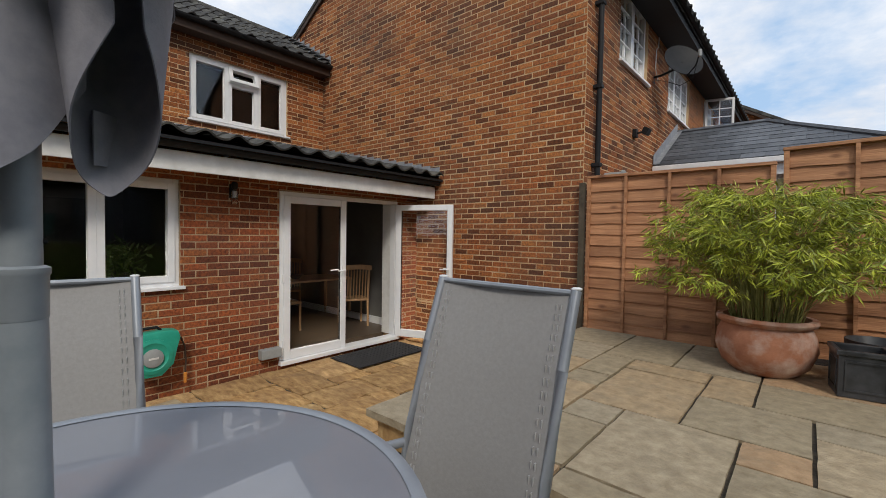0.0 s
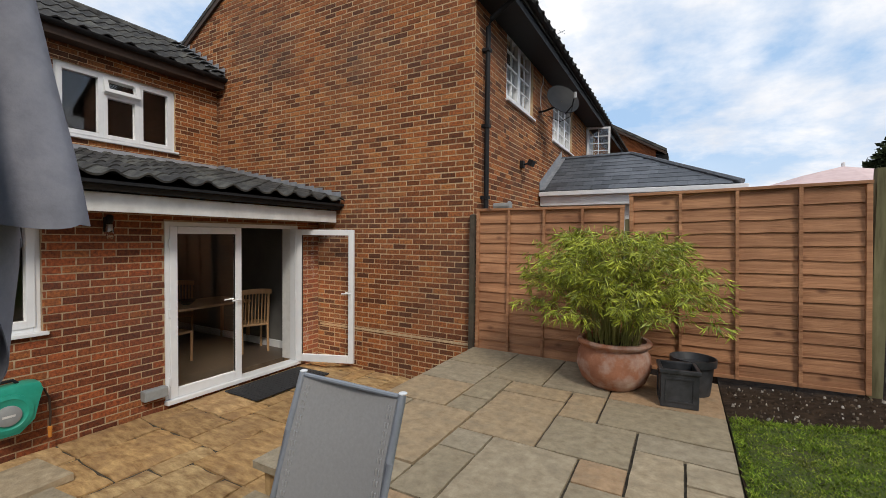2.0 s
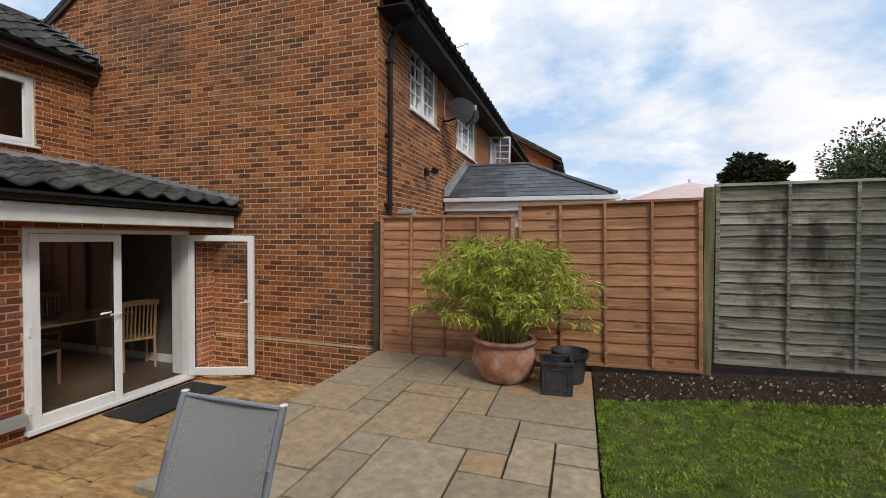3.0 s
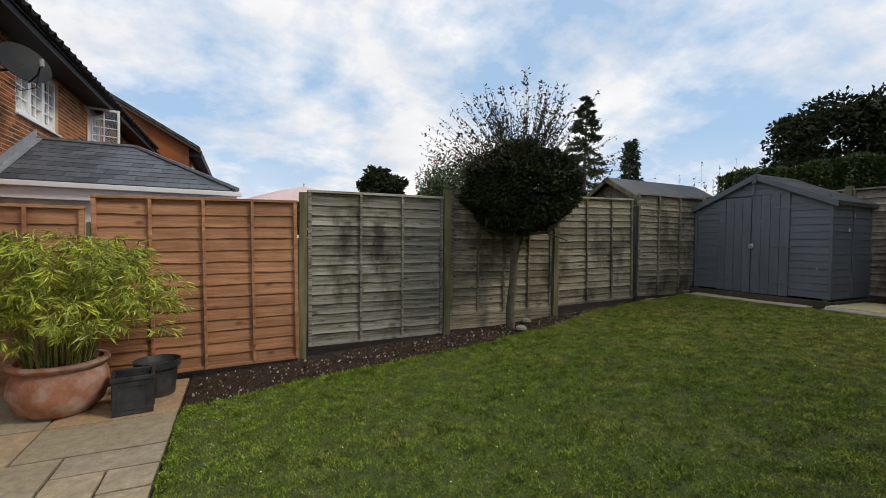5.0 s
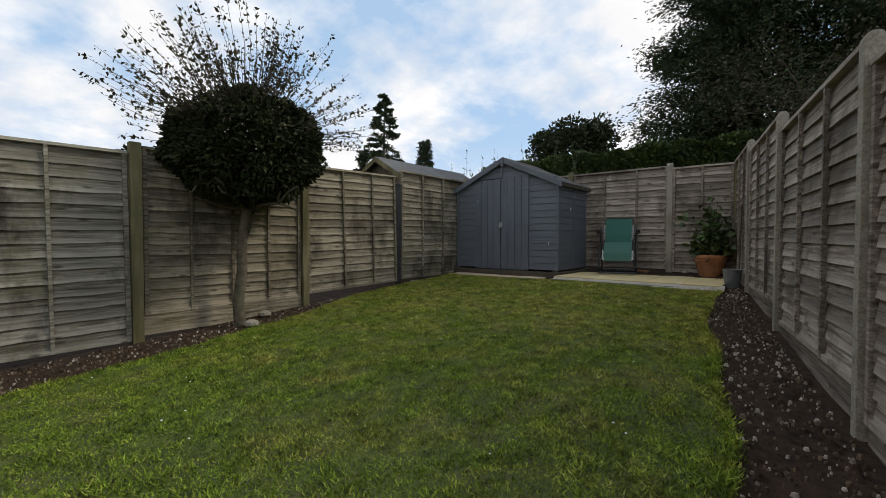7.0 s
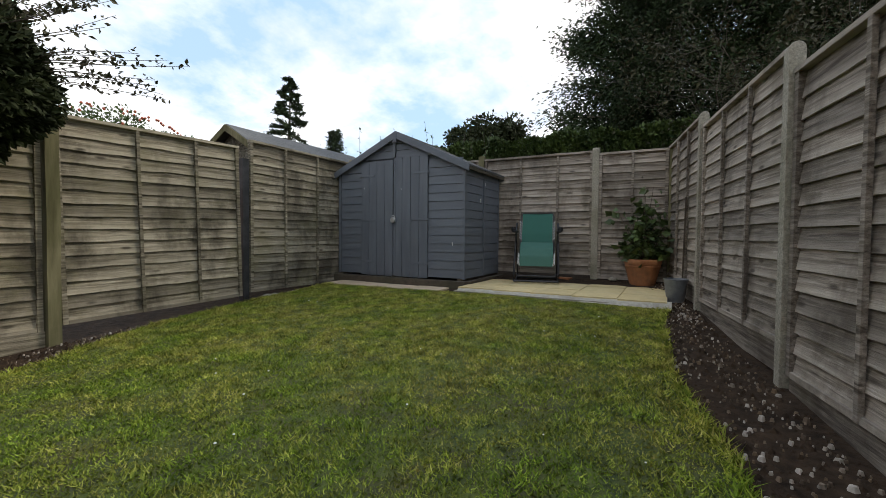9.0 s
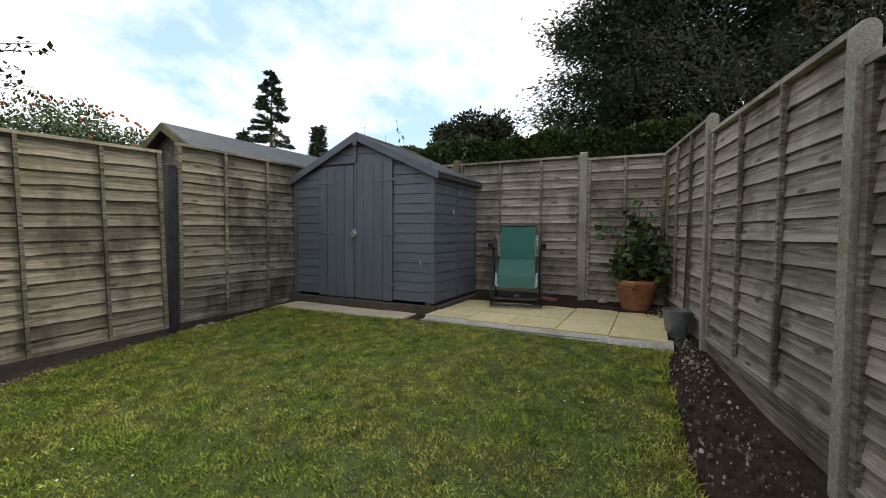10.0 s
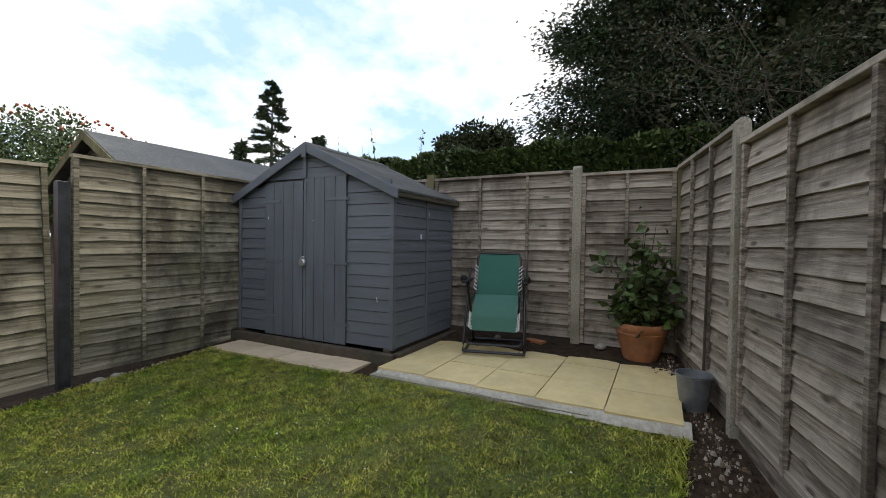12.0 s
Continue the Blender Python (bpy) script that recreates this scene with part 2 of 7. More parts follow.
def turf(name):
    """Grass blades: lush green by the terrace, drier and straw-coloured in patches towards the shed."""
    m = bpy.data.materials.new(name)
    m.use_nodes = True
    n, l = m.node_tree.nodes, m.node_tree.links
    b = n["Principled BSDF"]
    geo = n.new("ShaderNodeNewGeometry")

    def ramp(v, stops):
        q = n.new("ShaderNodeValToRGB")
        while len(q.color_ramp.elements) < len(stops):
            q.color_ramp.elements.new(0.5)
        for e, (p, c) in zip(q.color_ramp.elements, stops):
            e.position, e.color = p, (*c, 1)
        l.new(v, q.inputs[0])
        return q.outputs[0]

    def patches(scale, detail, rough):
        q = n.new("ShaderNodeTexNoise")
        q.inputs["Scale"].default_value, q.inputs["Detail"].default_value, q.inputs["Roughness"].default_value = scale, detail, rough
        l.new(geo.outputs["Position"], q.inputs["Vector"])
        return q.outputs[0]
    lush = ramp(geo.outputs["Random Per Island"], [(0.0, (0.066, 0.108, 0.010)), (0.45, (0.148, 0.222, 0.020)), (0.8, (0.235, 0.320, 0.034)), (1.0, (0.35, 0.38, 0.06))])
    dry = ramp(geo.outputs["Random Per Island"], [(0.0, (0.115, 0.135, 0.016)), (0.4, (0.280, 0.290, 0.040)), (0.75, (0.41, 0.375, 0.085)), (1.0, (0.50, 0.41, 0.15))])
    sp = n.new("ShaderNodeSeparateXYZ")
    l.new(geo.outputs["Position"], sp.inputs[0])
    along = n.new("ShaderNodeMapRange")
    for k, x in enumerate((2.5, 7.5, -0.11, 0.08)):
        along.inputs[k + 1].default_value = x
    l.new(sp.outputs[0], along.inputs[0])
    su = n.new("ShaderNodeMath"); su.operation = "ADD"
    l.new(patches(2.1, 8, 0.66), su.inputs[0]); l.new(along.outputs[0], su.inputs[1])
    mask = n.new("ShaderNodeMapRange")
    for k, x in enumerate((0.44, 0.63, 0.0, 0.90)):
        mask.inputs[k + 1].default_value = x
    l.new(su.outputs[0], mask.inputs[0])
    mx = n.new("ShaderNodeMix"); mx.data_type = "RGBA"
    l.new(mask.outputs[0], mx.inputs[0]); l.new(lush, mx.inputs[6]); l.new(dry, mx.inputs[7])
    hs = n.new("ShaderNodeHueSaturation")
    vv = n.new("ShaderNodeMapRange")
    for k, x in enumerate((0.33, 0.67, 0.50, 1.50)):
        vv.inputs[k + 1].default_value = x
    l.new(patches(9.0, 5, 0.6), vv.inputs[0])
    l.new(vv.outputs[0], hs.inputs["Value"]); l.new(mx.outputs[2], hs.inputs["Color"])
    l.new(hs.outputs[0], b.inputs["Base Color"])
    b.inputs["Roughness"].default_value = 0.65
    b.inputs["Specular IOR Level"].default_value = 0.15
    return m


M_BLADE = turf("grass_blade")
M_FENCE_NEW = material("fence_orange", (0.26, 0.110, 0.047), (0.53, 0.265, 0.130), 9, 0.75, 0.5, knots=(0.14, 0.055, 0.025), stretch=(0.12, 1, 2.2), local=True, vary=0.17, stain=(0.20, 0.080, 0.034), stain_scale=1.9, stain_amount=0.5, fine=60)


def weathered(name, grain, bleach, dark, algae, dark_amount, algae_amount, vary):
    """Old lap boards: streaky grain, a bleached lower edge, dark damp patches and green algae."""
    m = bpy.data.materials.new(name)
    m.use_nodes = True
    n, l = m.node_tree.nodes, m.node_tree.links
    b = n["Principled BSDF"]

    def mul(v, k):
        q = n.new("ShaderNodeVectorMath"); q.operation = "MULTIPLY"; q.inputs[1].default_value = k
        l.new(v, q.inputs[0])
        return q.outputs[0]

    def noise_of(v, scale, detail=6, rough=0.6):
        q = n.new("ShaderNodeTexNoise")
        q.inputs["Scale"].default_value, q.inputs["Detail"].default_value, q.inputs["Roughness"].default_value = scale, detail, rough
        l.new(v, q.inputs["Vector"])
        return q.outputs[0]

    def span(v, a, z, lo, hi):
        q = n.new("ShaderNodeMapRange")
        for k, x in enumerate((a, z, lo, hi)):
            q.inputs[k + 1].default_value = x
        l.new(v, q.inputs[0])
        return q.outputs[0]

    def blend(f, a, c, kind="MIX"):
        q = n.new("ShaderNodeMix"); q.data_type = "RGBA"; q.blend_type = kind
        if isinstance(f, float):
            q.inputs[0].default_value = f
        else:
            l.new(f, q.inputs[0])
        l.new(a, q.inputs[6])
        if isinstance(c, tuple):
            q.inputs[7].default_value = (*c, 1)
        else:
            l.new(c, q.inputs[7])
        return q.outputs[2]
    co = n.new("ShaderNodeTexCoord").outputs["Object"]
    rnd = n.new("ShaderNodeObjectInfo").outputs["Random"]
    sh = n.new("ShaderNodeMath"); sh.operation = "MULTIPLY"; sh.inputs[1].default_value = 53.0
    l.new(rnd, sh.inputs[0])
    ad = n.new("ShaderNodeVectorMath"); ad.operation = "ADD"
    l.new(co, ad.inputs[0]); l.new(sh.outputs[0], ad.inputs[1])
    pos = n.new("ShaderNodeNewGeometry").outputs["Position"]
    g1 = noise_of(mul(ad.outputs[0], (0.9, 8, 17)), 3.0, 9, 0.62)
    g2 = noise_of(mul(ad.outputs[0], (2.2, 30, 75)), 3.0, 4, 0.6)
    r = n.new("ShaderNodeValToRGB")
    e = r.color_ramp.elements
    e[0].position, e[0].color = 0.33, (*grain[0], 1)
    e[1].position, e[1].color = 0.70, (*grain[2], 1)
    k = e.new(0.50); k.color = (*grain[1], 1)
    l.new(g1, r.inputs[0])
    col = r.outputs[0]
    # fine dark streaks along the grain
    col = blend(span(g2, 0.52, 0.68, 0.0, 0.40), col, tuple(c * 0.55 for c in grain[0]))
    sp = n.new("ShaderNodeSeparateXYZ")
    l.new(co, sp.inputs[0])
    # the exposed lower part of each board is bleached
    wob = n.new("ShaderNodeMath"); wob.operation = "MULTIPLY_ADD"; wob.inputs[1].default_value = 0.06; wob.inputs[2].default_value = -0.03
    l.new(g1, wob.inputs[0])
    lz = n.new("ShaderNodeMath"); lz.operation = "ADD"
    l.new(sp.outputs[2], lz.inputs[0]); l.new(wob.outputs[0], lz.inputs[1])
    col = blend(span(lz.outputs[0], 0.012, 0.05, 0.55, 0.0), col, bleach)
    hs = n.new("ShaderNodeHueSaturation")
    l.new(span(rnd, 0, 1, 1 - vary, 1 + vary), hs.inputs["Value"]); l.new(col, hs.inputs["Color"])
    col = hs.outputs[0]
    # knots
    vo = n.new("ShaderNodeTexVoronoi"); vo.inputs["Scale"].default_value = 1.0
    l.new(mul(ad.outputs[0], (3.4, 4.0, 11.0)), vo.inputs["Vector"])
    col = blend(span(vo.outputs["Distance"], 0.08, 0.20, 0.8, 0.0), col, tuple(c * 0.5 for c in grain[0]))
    # damp and algae run over many boards
    st = mul(pos, (1.0, 1.0, 0.62))
    d1 = noise_of(st, 1.7, 8, 0.66)
    col = blend(span(d1, 0.49, 0.62, 0.0, dark_amount), col, dark)
    d2 = noise_of(mul(pos, (1.0, 1.3, 0.8)), 2.6, 7, 0.7)
    col = blend(span(d2, 0.50, 0.68, 0.0, algae_amount), col, algae)
    l.new(col, b.inputs["Base Color"])
    b.inputs["Roughness"].default_value = 0.88
    b.inputs["Specular IOR Level"].default_value = 0.25
    hh = n.new("ShaderNodeMath"); hh.operation = "MULTIPLY_ADD"; hh.inputs[1].default_value = 0.5
    l.new(g2, hh.inputs[0]); l.new(g1, hh.inputs[2])
    bp = n.new("ShaderNodeBump"); bp.inputs["Strength"].default_value = 0.7; bp.inputs["Distance"].default_value = 0.008
    l.new(hh.outputs[0], bp.inputs["Height"]); l.new(bp.outputs[0], b.inputs["Normal"])
    return m


M_FENCE_OLD = weathered("fence_grey", ((0.090, 0.080, 0.060), (0.235, 0.217, 0.170), (0.43, 0.405, 0.335)), (0.47, 0.445, 0.37), (0.042, 0.036, 0.026), (0.150, 0.145, 0.065), 0.90, 0.50, 0.30)
M_FENCE_DARK = weathered("fence_green_grey", ((0.085, 0.070, 0.047), (0.235, 0.203, 0.145), (0.42, 0.37, 0.275)), (0.44, 0.385, 0.285), (0.045, 0.038, 0.025), (0.160, 0.146, 0.070), 0.75, 0.50, 0.30)
M_FENCE_LONG = weathered("fence_brown_grey", ((0.092, 0.074, 0.058), (0.240, 0.203, 0.165), (0.44, 0.385, 0.325)), (0.46, 0.40, 0.335), (0.062, 0.048, 0.036), (0.140, 0.122, 0.070), 0.65, 0.28, 0.28)
M_POST_OLD = material("post_timber", (0.085, 0.075, 0.038), (0.25, 0.225, 0.125), 11, 0.9, 0.5, stretch=(1, 1, 0.12), local=True, stain=(0.115, 0.115, 0.05), stain_scale=2.4, stain_amount=0.5, spec=0.2)
M_SHED = material("shed_paint", (0.100, 0.112, 0.130), (0.138, 0.152, 0.172), 10, 0.6, 0.25, stretch=(0.15, 0.15, 1), stain=(0.088, 0.098, 0.114), stain_scale=2, stain_amount=0.35, vary=0.04, fine=80)
M_SHEDV = material("shed_paint_upright", (0.100, 0.112, 0.130), (0.138, 0.152, 0.172), 10, 0.6, 0.25, stretch=(1, 1, 0.12), stain=(0.088, 0.098, 0.114), stain_scale=2, stain_amount=0.35, vary=0.04, fine=80)
M_FELT = material("roof_felt", (0.085, 0.085, 0.085), (0.17, 0.17, 0.165), 40, 0.95, 0.5, stain=(0.23, 0.23, 0.22), stain_scale=1.6, stain_amount=0.4, fine=200)
M_FELT_DARK = material("roof_felt_worn", (0.045, 0.043, 0.040), (0.105, 0.100, 0.094), 40, 0.95, 0.5, stain=(0.14, 0.135, 0.125), stain_scale=2.2, stain_amount=0.4, fine=200)
M_DARKWOOD = material("damp_timber", (0.045, 0.033, 0.022), (0.10, 0.078, 0.055), 10, 0.9, 0.4, stain=(0.05, 0.055, 0.03), stain_scale=2)
M_TERRACOTTA = material("terracotta", (0.27, 0.105, 0.055), (0.42, 0.18, 0.10), 7, 0.85, 0.25, stain=(0.58, 0.47, 0.40), stain_scale=3.2, stain_amount=0.85, fine=60)
M_TERRA2 = material("terracotta_orange", (0.27, 0.105, 0.042), (0.42, 0.18, 0.08), 8, 0.8, 0.3, stain=(0.13, 0.075, 0.045), stain_scale=5, stain_amount=0.6)
M_BAMBOO = material("bamboo_leaf", (0.120, 0.175, 0.014), (0.50, 0.52, 0.050), 9, 0.5, 0.0, vary=0.5, island=True)
M_CANE = material("bamboo_cane", (0.14, 0.15, 0.04), (0.28, 0.26, 0.08), 9, 0.5, 0.1)
M_BARK = material("bark", (0.060, 0.048, 0.032), (0.16, 0.135, 0.095), 16, 0.95, 0.7, stain=(0.09, 0.10, 0.05), stain_scale=3)
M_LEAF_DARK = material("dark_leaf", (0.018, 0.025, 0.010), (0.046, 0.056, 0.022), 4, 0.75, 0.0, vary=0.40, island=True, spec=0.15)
M_LEAF_SPRIG = material("sprig_leaf", (0.032, 0.034, 0.016), (0.075, 0.068, 0.034), 4, 0.6, 0.0, vary=0.35, island=True, spec=0.2)
M_LEAF_MID = material("green_leaf", (0.035, 0.062, 0.014), (0.080, 0.120, 0.028), 1.5, 0.55, 0.0, vary=0.35, island=True)
M_CONIFER = material("conifer_needles", (0.013, 0.024, 0.010), (0.050, 0.074, 0.027), 1.2, 0.7, 0.0, vary=0.40, island=True, spec=0.2)
M_HEDGE = material("hedge_leaf", (0.030, 0.056, 0.011), (0.088, 0.130, 0.024), 2.0, 0.6, 0.0, vary=0.35, island=True)
M_TWIG = material("twig", (0.035, 0.025, 0.017), (0.085, 0.062, 0.042), 10, 0.9, 0.2)
M_TWIG_PALE = material("pale_twig", (0.050, 0.039, 0.028), (0.125, 0.100, 0.072), 10, 0.9, 0.2)
M_BERRY = material("berry", (0.30, 0.06, 0.03), (0.45, 0.10, 0.04), 9, 0.5, 0.0)
M_ALU = material("grey_aluminium", (0.26, 0.28, 0.31), (0.33, 0.35, 0.38), 8, 0.42, 0.03, metal=0.35)
M_MESH = material("grey_mesh_fabric", (0.265, 0.255, 0.245), (0.305, 0.295, 0.285), 90, 0.75, 0.08, stain=(0.25, 0.24, 0.23), stain_scale=2, stain_amount=0.3)
M_STITCH = material("white_thread", (0.36, 0.355, 0.35), (0.42, 0.415, 0.41), 20, 0.8, 0.1)
M_CANOPY = material("grey_canopy_cloth", (0.20, 0.20, 0.235), (0.27, 0.27, 0.305), 30, 0.9, 0.2, stain=(0.14, 0.14, 0.15), stain_scale=3, stain_amount=0.3)
M_POLE = material("grey_painted_pole", (0.20, 0.23, 0.25), (0.27, 0.295, 0.315), 14, 0.4, 0.03)
M_GREEN_P = material("green_plastic", (0.015, 0.28, 0.19), (0.03, 0.36, 0.25), 9, 0.4, 0.04)
M_ORANGE_P = material("orange_plastic", (0.55, 0.20, 0.03), (0.65, 0.26, 0.05), 9, 0.4, 0.02)
M_GREY_P = material("grey_plastic", (0.24, 0.25, 0.25), (0.32, 0.33, 0.32), 9, 0.5, 0.04)
M_RUBBER = material("rubber_mat", (0.012, 0.012, 0.013), (0.028, 0.028, 0.03), 30, 0.8, 0.4)
M_STEEL = material("galvanised_steel", (0.16, 0.175, 0.19), (0.30, 0.32, 0.34), 7, 0.45, 0.1, metal=0.6)
M_CHROME = material("satin_metal", (0.45, 0.45, 0.46), (0.58, 0.58, 0.58), 9, 0.3, 0.02, metal=0.8)
M_GREENCLOTH = material("green_textilene", (0.012, 0.085, 0.060), (0.022, 0.125, 0.088), 90, 0.75, 0.2)
M_LIME = material("pale_green_cloth", (0.035, 0.115, 0.085), (0.055, 0.155, 0.115), 90, 0.75, 0.2)
M_BLACKTUBE = material("black_tube", (0.010, 0.010, 0.012), (0.022, 0.022, 0.025), 9, 0.35, 0.02)
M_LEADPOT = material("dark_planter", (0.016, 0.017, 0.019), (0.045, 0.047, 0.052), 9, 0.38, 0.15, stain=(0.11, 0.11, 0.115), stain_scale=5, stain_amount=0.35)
M_PINK = material("pale_pink_cloth", (0.62, 0.44, 0.42), (0.72, 0.55, 0.52), 9, 0.9, 0.1)
# wall paint darkened so its colour carries the dimness of the rooms
M_ROOMWALL_DIM = material("room_paint_dimmed", (0.13, 0.125, 0.115), (0.17, 0.165, 0.15), 3, 0.9, 0.03)
M_ROOMFLOOR = material("room_floor", (0.06, 0.042, 0.03), (0.11, 0.08, 0.055), 6, 0.4, 0.05)
M_OAK = material("oak", (0.36, 0.21, 0.10), (0.50, 0.31, 0.16), 9, 0.5, 0.1, stretch=(1, 1, 0.2))
M_DARKROOM = material("dark_cupboard_and_shade", (0.03, 0.03, 0.032), (0.06, 0.06, 0.062), 5, 0.5, 0.05)
M_CURTAIN = material("net_curtain", (0.55, 0.58, 0.62), (0.72, 0.74, 0.77), 6, 0.9, 0.1)


def glass_material(name, tint=(1, 1, 1)):
    m = bpy.data.materials.new(name)
    m.use_nodes = True
    b = m.node_tree.nodes["Principled BSDF"]
    b.inputs["Base Color"].default_value = (*tint, 1)
    b.inputs["Roughness"].default_value = 0.0
    b.inputs["IOR"].default_value = 1.45
    b.inputs["Transmission Weight"].default_value = 1.0
    return m


M_GLASS = glass_material("window_glass")
M_TABLEGLASS = material("grey_backed_glass", (0.20, 0.21, 0.24), (0.23, 0.24, 0.27), 3, 0.4, 0.0, spec=0.5)
bpy.data.materials["grey_backed_glass"].node_tree.nodes["Principled BSDF"].inputs["Coat Weight"].default_value = 1.0
bpy.data.materials["grey_backed_glass"].node_tree.nodes["Principled BSDF"].inputs["Coat Roughness"].default_value = 0.006


# ---- geometry helpers ----
class Geo:
    """Collects vertices and faces of one part."""

    def __init__(self):
        self.v, self.f = [], []

    def box(self, x0, x1, y0, y1, z0, z1):
        k = len(self.v)
        self.v += [(x0, y0, z0), (x1, y0, z0), (x1, y1, z0), (x0, y1, z0), (x0, y0, z1), (x1, y0, z1), (x1, y1, z1), (x0, y1, z1)]
        self.f += [tuple(k + i for i in q) for q in ((0, 3, 2, 1), (4, 5, 6, 7), (0, 1, 5, 4), (1, 2, 6, 5), (2, 3, 7, 6), (3, 0, 4, 7))]
        return self

    def poly(self, pts):
        k = len(self.v)
        self.v += [tuple(p) for p in pts]
        self.f.append(tuple(range(k, k + len(pts))))
        return self

    def prism(self, base, off):
        """A closed prism: polygon base swept by off."""
        k, n, o = len(self.v), len(base), Vector(off)
        self.v += [tuple(p) for p in base] + [tuple(Vector(p) + o) for p in base]
        self.f.append(tuple(k + i for i in reversed(range(n))))
        self.f.append(tuple(k + n + i for i in range(n)))
        for i in range(n):
            j = (i + 1) % n
            self.f.append((k + i, k + j, k + n + j, k + n + i))
        return self

    def tube(self, path, r, sides=8, r2=None, cap=True):
        pts = [Vector(p) for p in path]
        n = len(pts)
        rings = []
        up = Vector((0, 0, 1))
        for i, p in enumerate(pts):
            d = (pts[min(i + 1, n - 1)] - pts[max(i - 1, 0)]).normalized()
            a = d.cross(up if abs(d.z) < 0.95 else Vector((1, 0, 0))).normalized()
            b = d.cross(a)
            rr = r if r2 is None else r + (r2 - r) * i / max(1, n - 1)
            k = len(self.v)
            for s in range(sides):
                t = 2 * math.pi * s / sides
                self.v.append(tuple(p + (a * math.cos(t) + b * math.sin(t)) * rr))
            rings.append(k)
        for k0, k1 in zip(rings, rings[1:]):
            for s in range(sides):
                t = (s + 1) % sides
                self.f.append((k0 + s, k0 + t, k1 + t, k1 + s))
        if cap:
            self.f.append(tuple(rings[0] + s for s in reversed(range(sides))))
            self.f.append(tuple(rings[-1] + s for s in range(sides)))
        return self

    def lathe(self, profile, c=(0, 0, 0), sides=28, axis="z", caps=True):
        rings = []
        for r, h in profile:
            k = len(self.v)
            for s in range(sides):
                t = 2 * math.pi * s / sides
                x, y = r * math.cos(t), r * math.sin(t)
                p = {"z": (x, y, h), "x": (h, x, y), "y": (x, h, y)}[axis]
                self.v.append((p[0] + c[0], p[1] + c[1], p[2] + c[2]))
            rings.append(k)
        for k0, k1 in zip(rings, rings[1:]):
            for s in range(sides):
                t = (s + 1) % sides
                self.f.append((k0 + s, k0 + t, k1 + t, k1 + s))
        if caps:
            self.f.append(tuple(rings[0] + s for s in reversed(range(sides))))
            self.f.append(tuple(rings[-1] + s for s in range(sides)))
        return self

    def grid(self, fn, nu, nv):
        k = len(self.v)
        for i in range(nu + 1):
            for j in range(nv + 1):
                self.v.append(tuple(fn(i / nu, j / nv)))
        for i in range(nu):
            for j in range(nv):
                a = k + i * (nv + 1) + j
                self.f.append((a, a + nv + 1, a + nv + 2, a + 1))
        return self

    def mesh(self, name, mat, bevel=0.0, smooth=False, solid=0.0):
        me = bpy.data.meshes.new(name)
        me.from_pydata(self.v, [], self.f)
        bm = bmesh.new()
        bm.from_mesh(me)
        if solid:
            bmesh.ops.solidify(bm, geom=bm.faces[:], thickness=solid)
        bmesh.ops.recalc_face_normals(bm, faces=bm.faces[:])
        if bevel:
            bmesh.ops.bevel(bm, geom=[e for e in bm.edges if len(e.link_faces) == 2 and e.calc_face_angle(0) > 0.6], offset=bevel, segments=2, affect="EDGES", profile=0.6)
        bm.to_mesh(me)
        bm.free()
        if smooth:
            me.polygons.foreach_set("use_smooth", [True] * len(me.polygons))
            me.set_sharp_from_angle(angle=radians(40))
        me.materials.append(mat)
        return me


def part(name, geo, mat, parent=None, label="", bevel=0.0, smooth=False, solid=0.0, at=None):
    """One mesh object from a Geo or a mesh, under parent."""
    me = geo if isinstance(geo, bpy.types.Mesh) else geo.mesh(name, mat, bevel, smooth, solid)
    ob = new(name, me)
    if at is not None:
        ob.matrix_basis = at
    if parent is not None:
        ob.parent = parent
    if label:
        tagged(ob, label)
    return ob


def thing(name, m, label, category, group="", kind=""):
    """An empty at the base of a thing."""
    ob = new(name)
    ob.empty_display_size = 0.1
    ob.matrix_basis = m
    return tagged(ob, label, category, group, kind)


def fast_mesh(name, verts, faces, mat):
    """A mesh from arrays of many equal faces."""
    verts, faces = np.asarray(verts, dtype=np.float32), np.asarray(faces, dtype=np.int32)
    me = bpy.data.meshes.new(name)
    me.vertices.add(len(verts)); me.vertices.foreach_set("co", verts.ravel())
    k = faces.shape[1]
    me.loops.add(faces.size); me.loops.foreach_set("vertex_index", faces.ravel())
    me.polygons.add(len(faces)); me.polygons.foreach_set("loop_start", np.arange(len(faces), dtype=np.int32) * k)
    me.update(calc_edges=True)
    me.shade_flat()
    me.materials.append(mat)
    return me


def arc(c, r, a0, a1, n, axis=2):
    out = []
    for i in range(n + 1):
        t = radians(a0 + (a1 - a0) * i / n)
        p = [c[0], c[1], c[2]]
        u, w = [i for i in range(3) if i != axis]
        p[u] += r * math.cos(t); p[w] += r * math.sin(t)
        out.append(tuple(p))
    return out


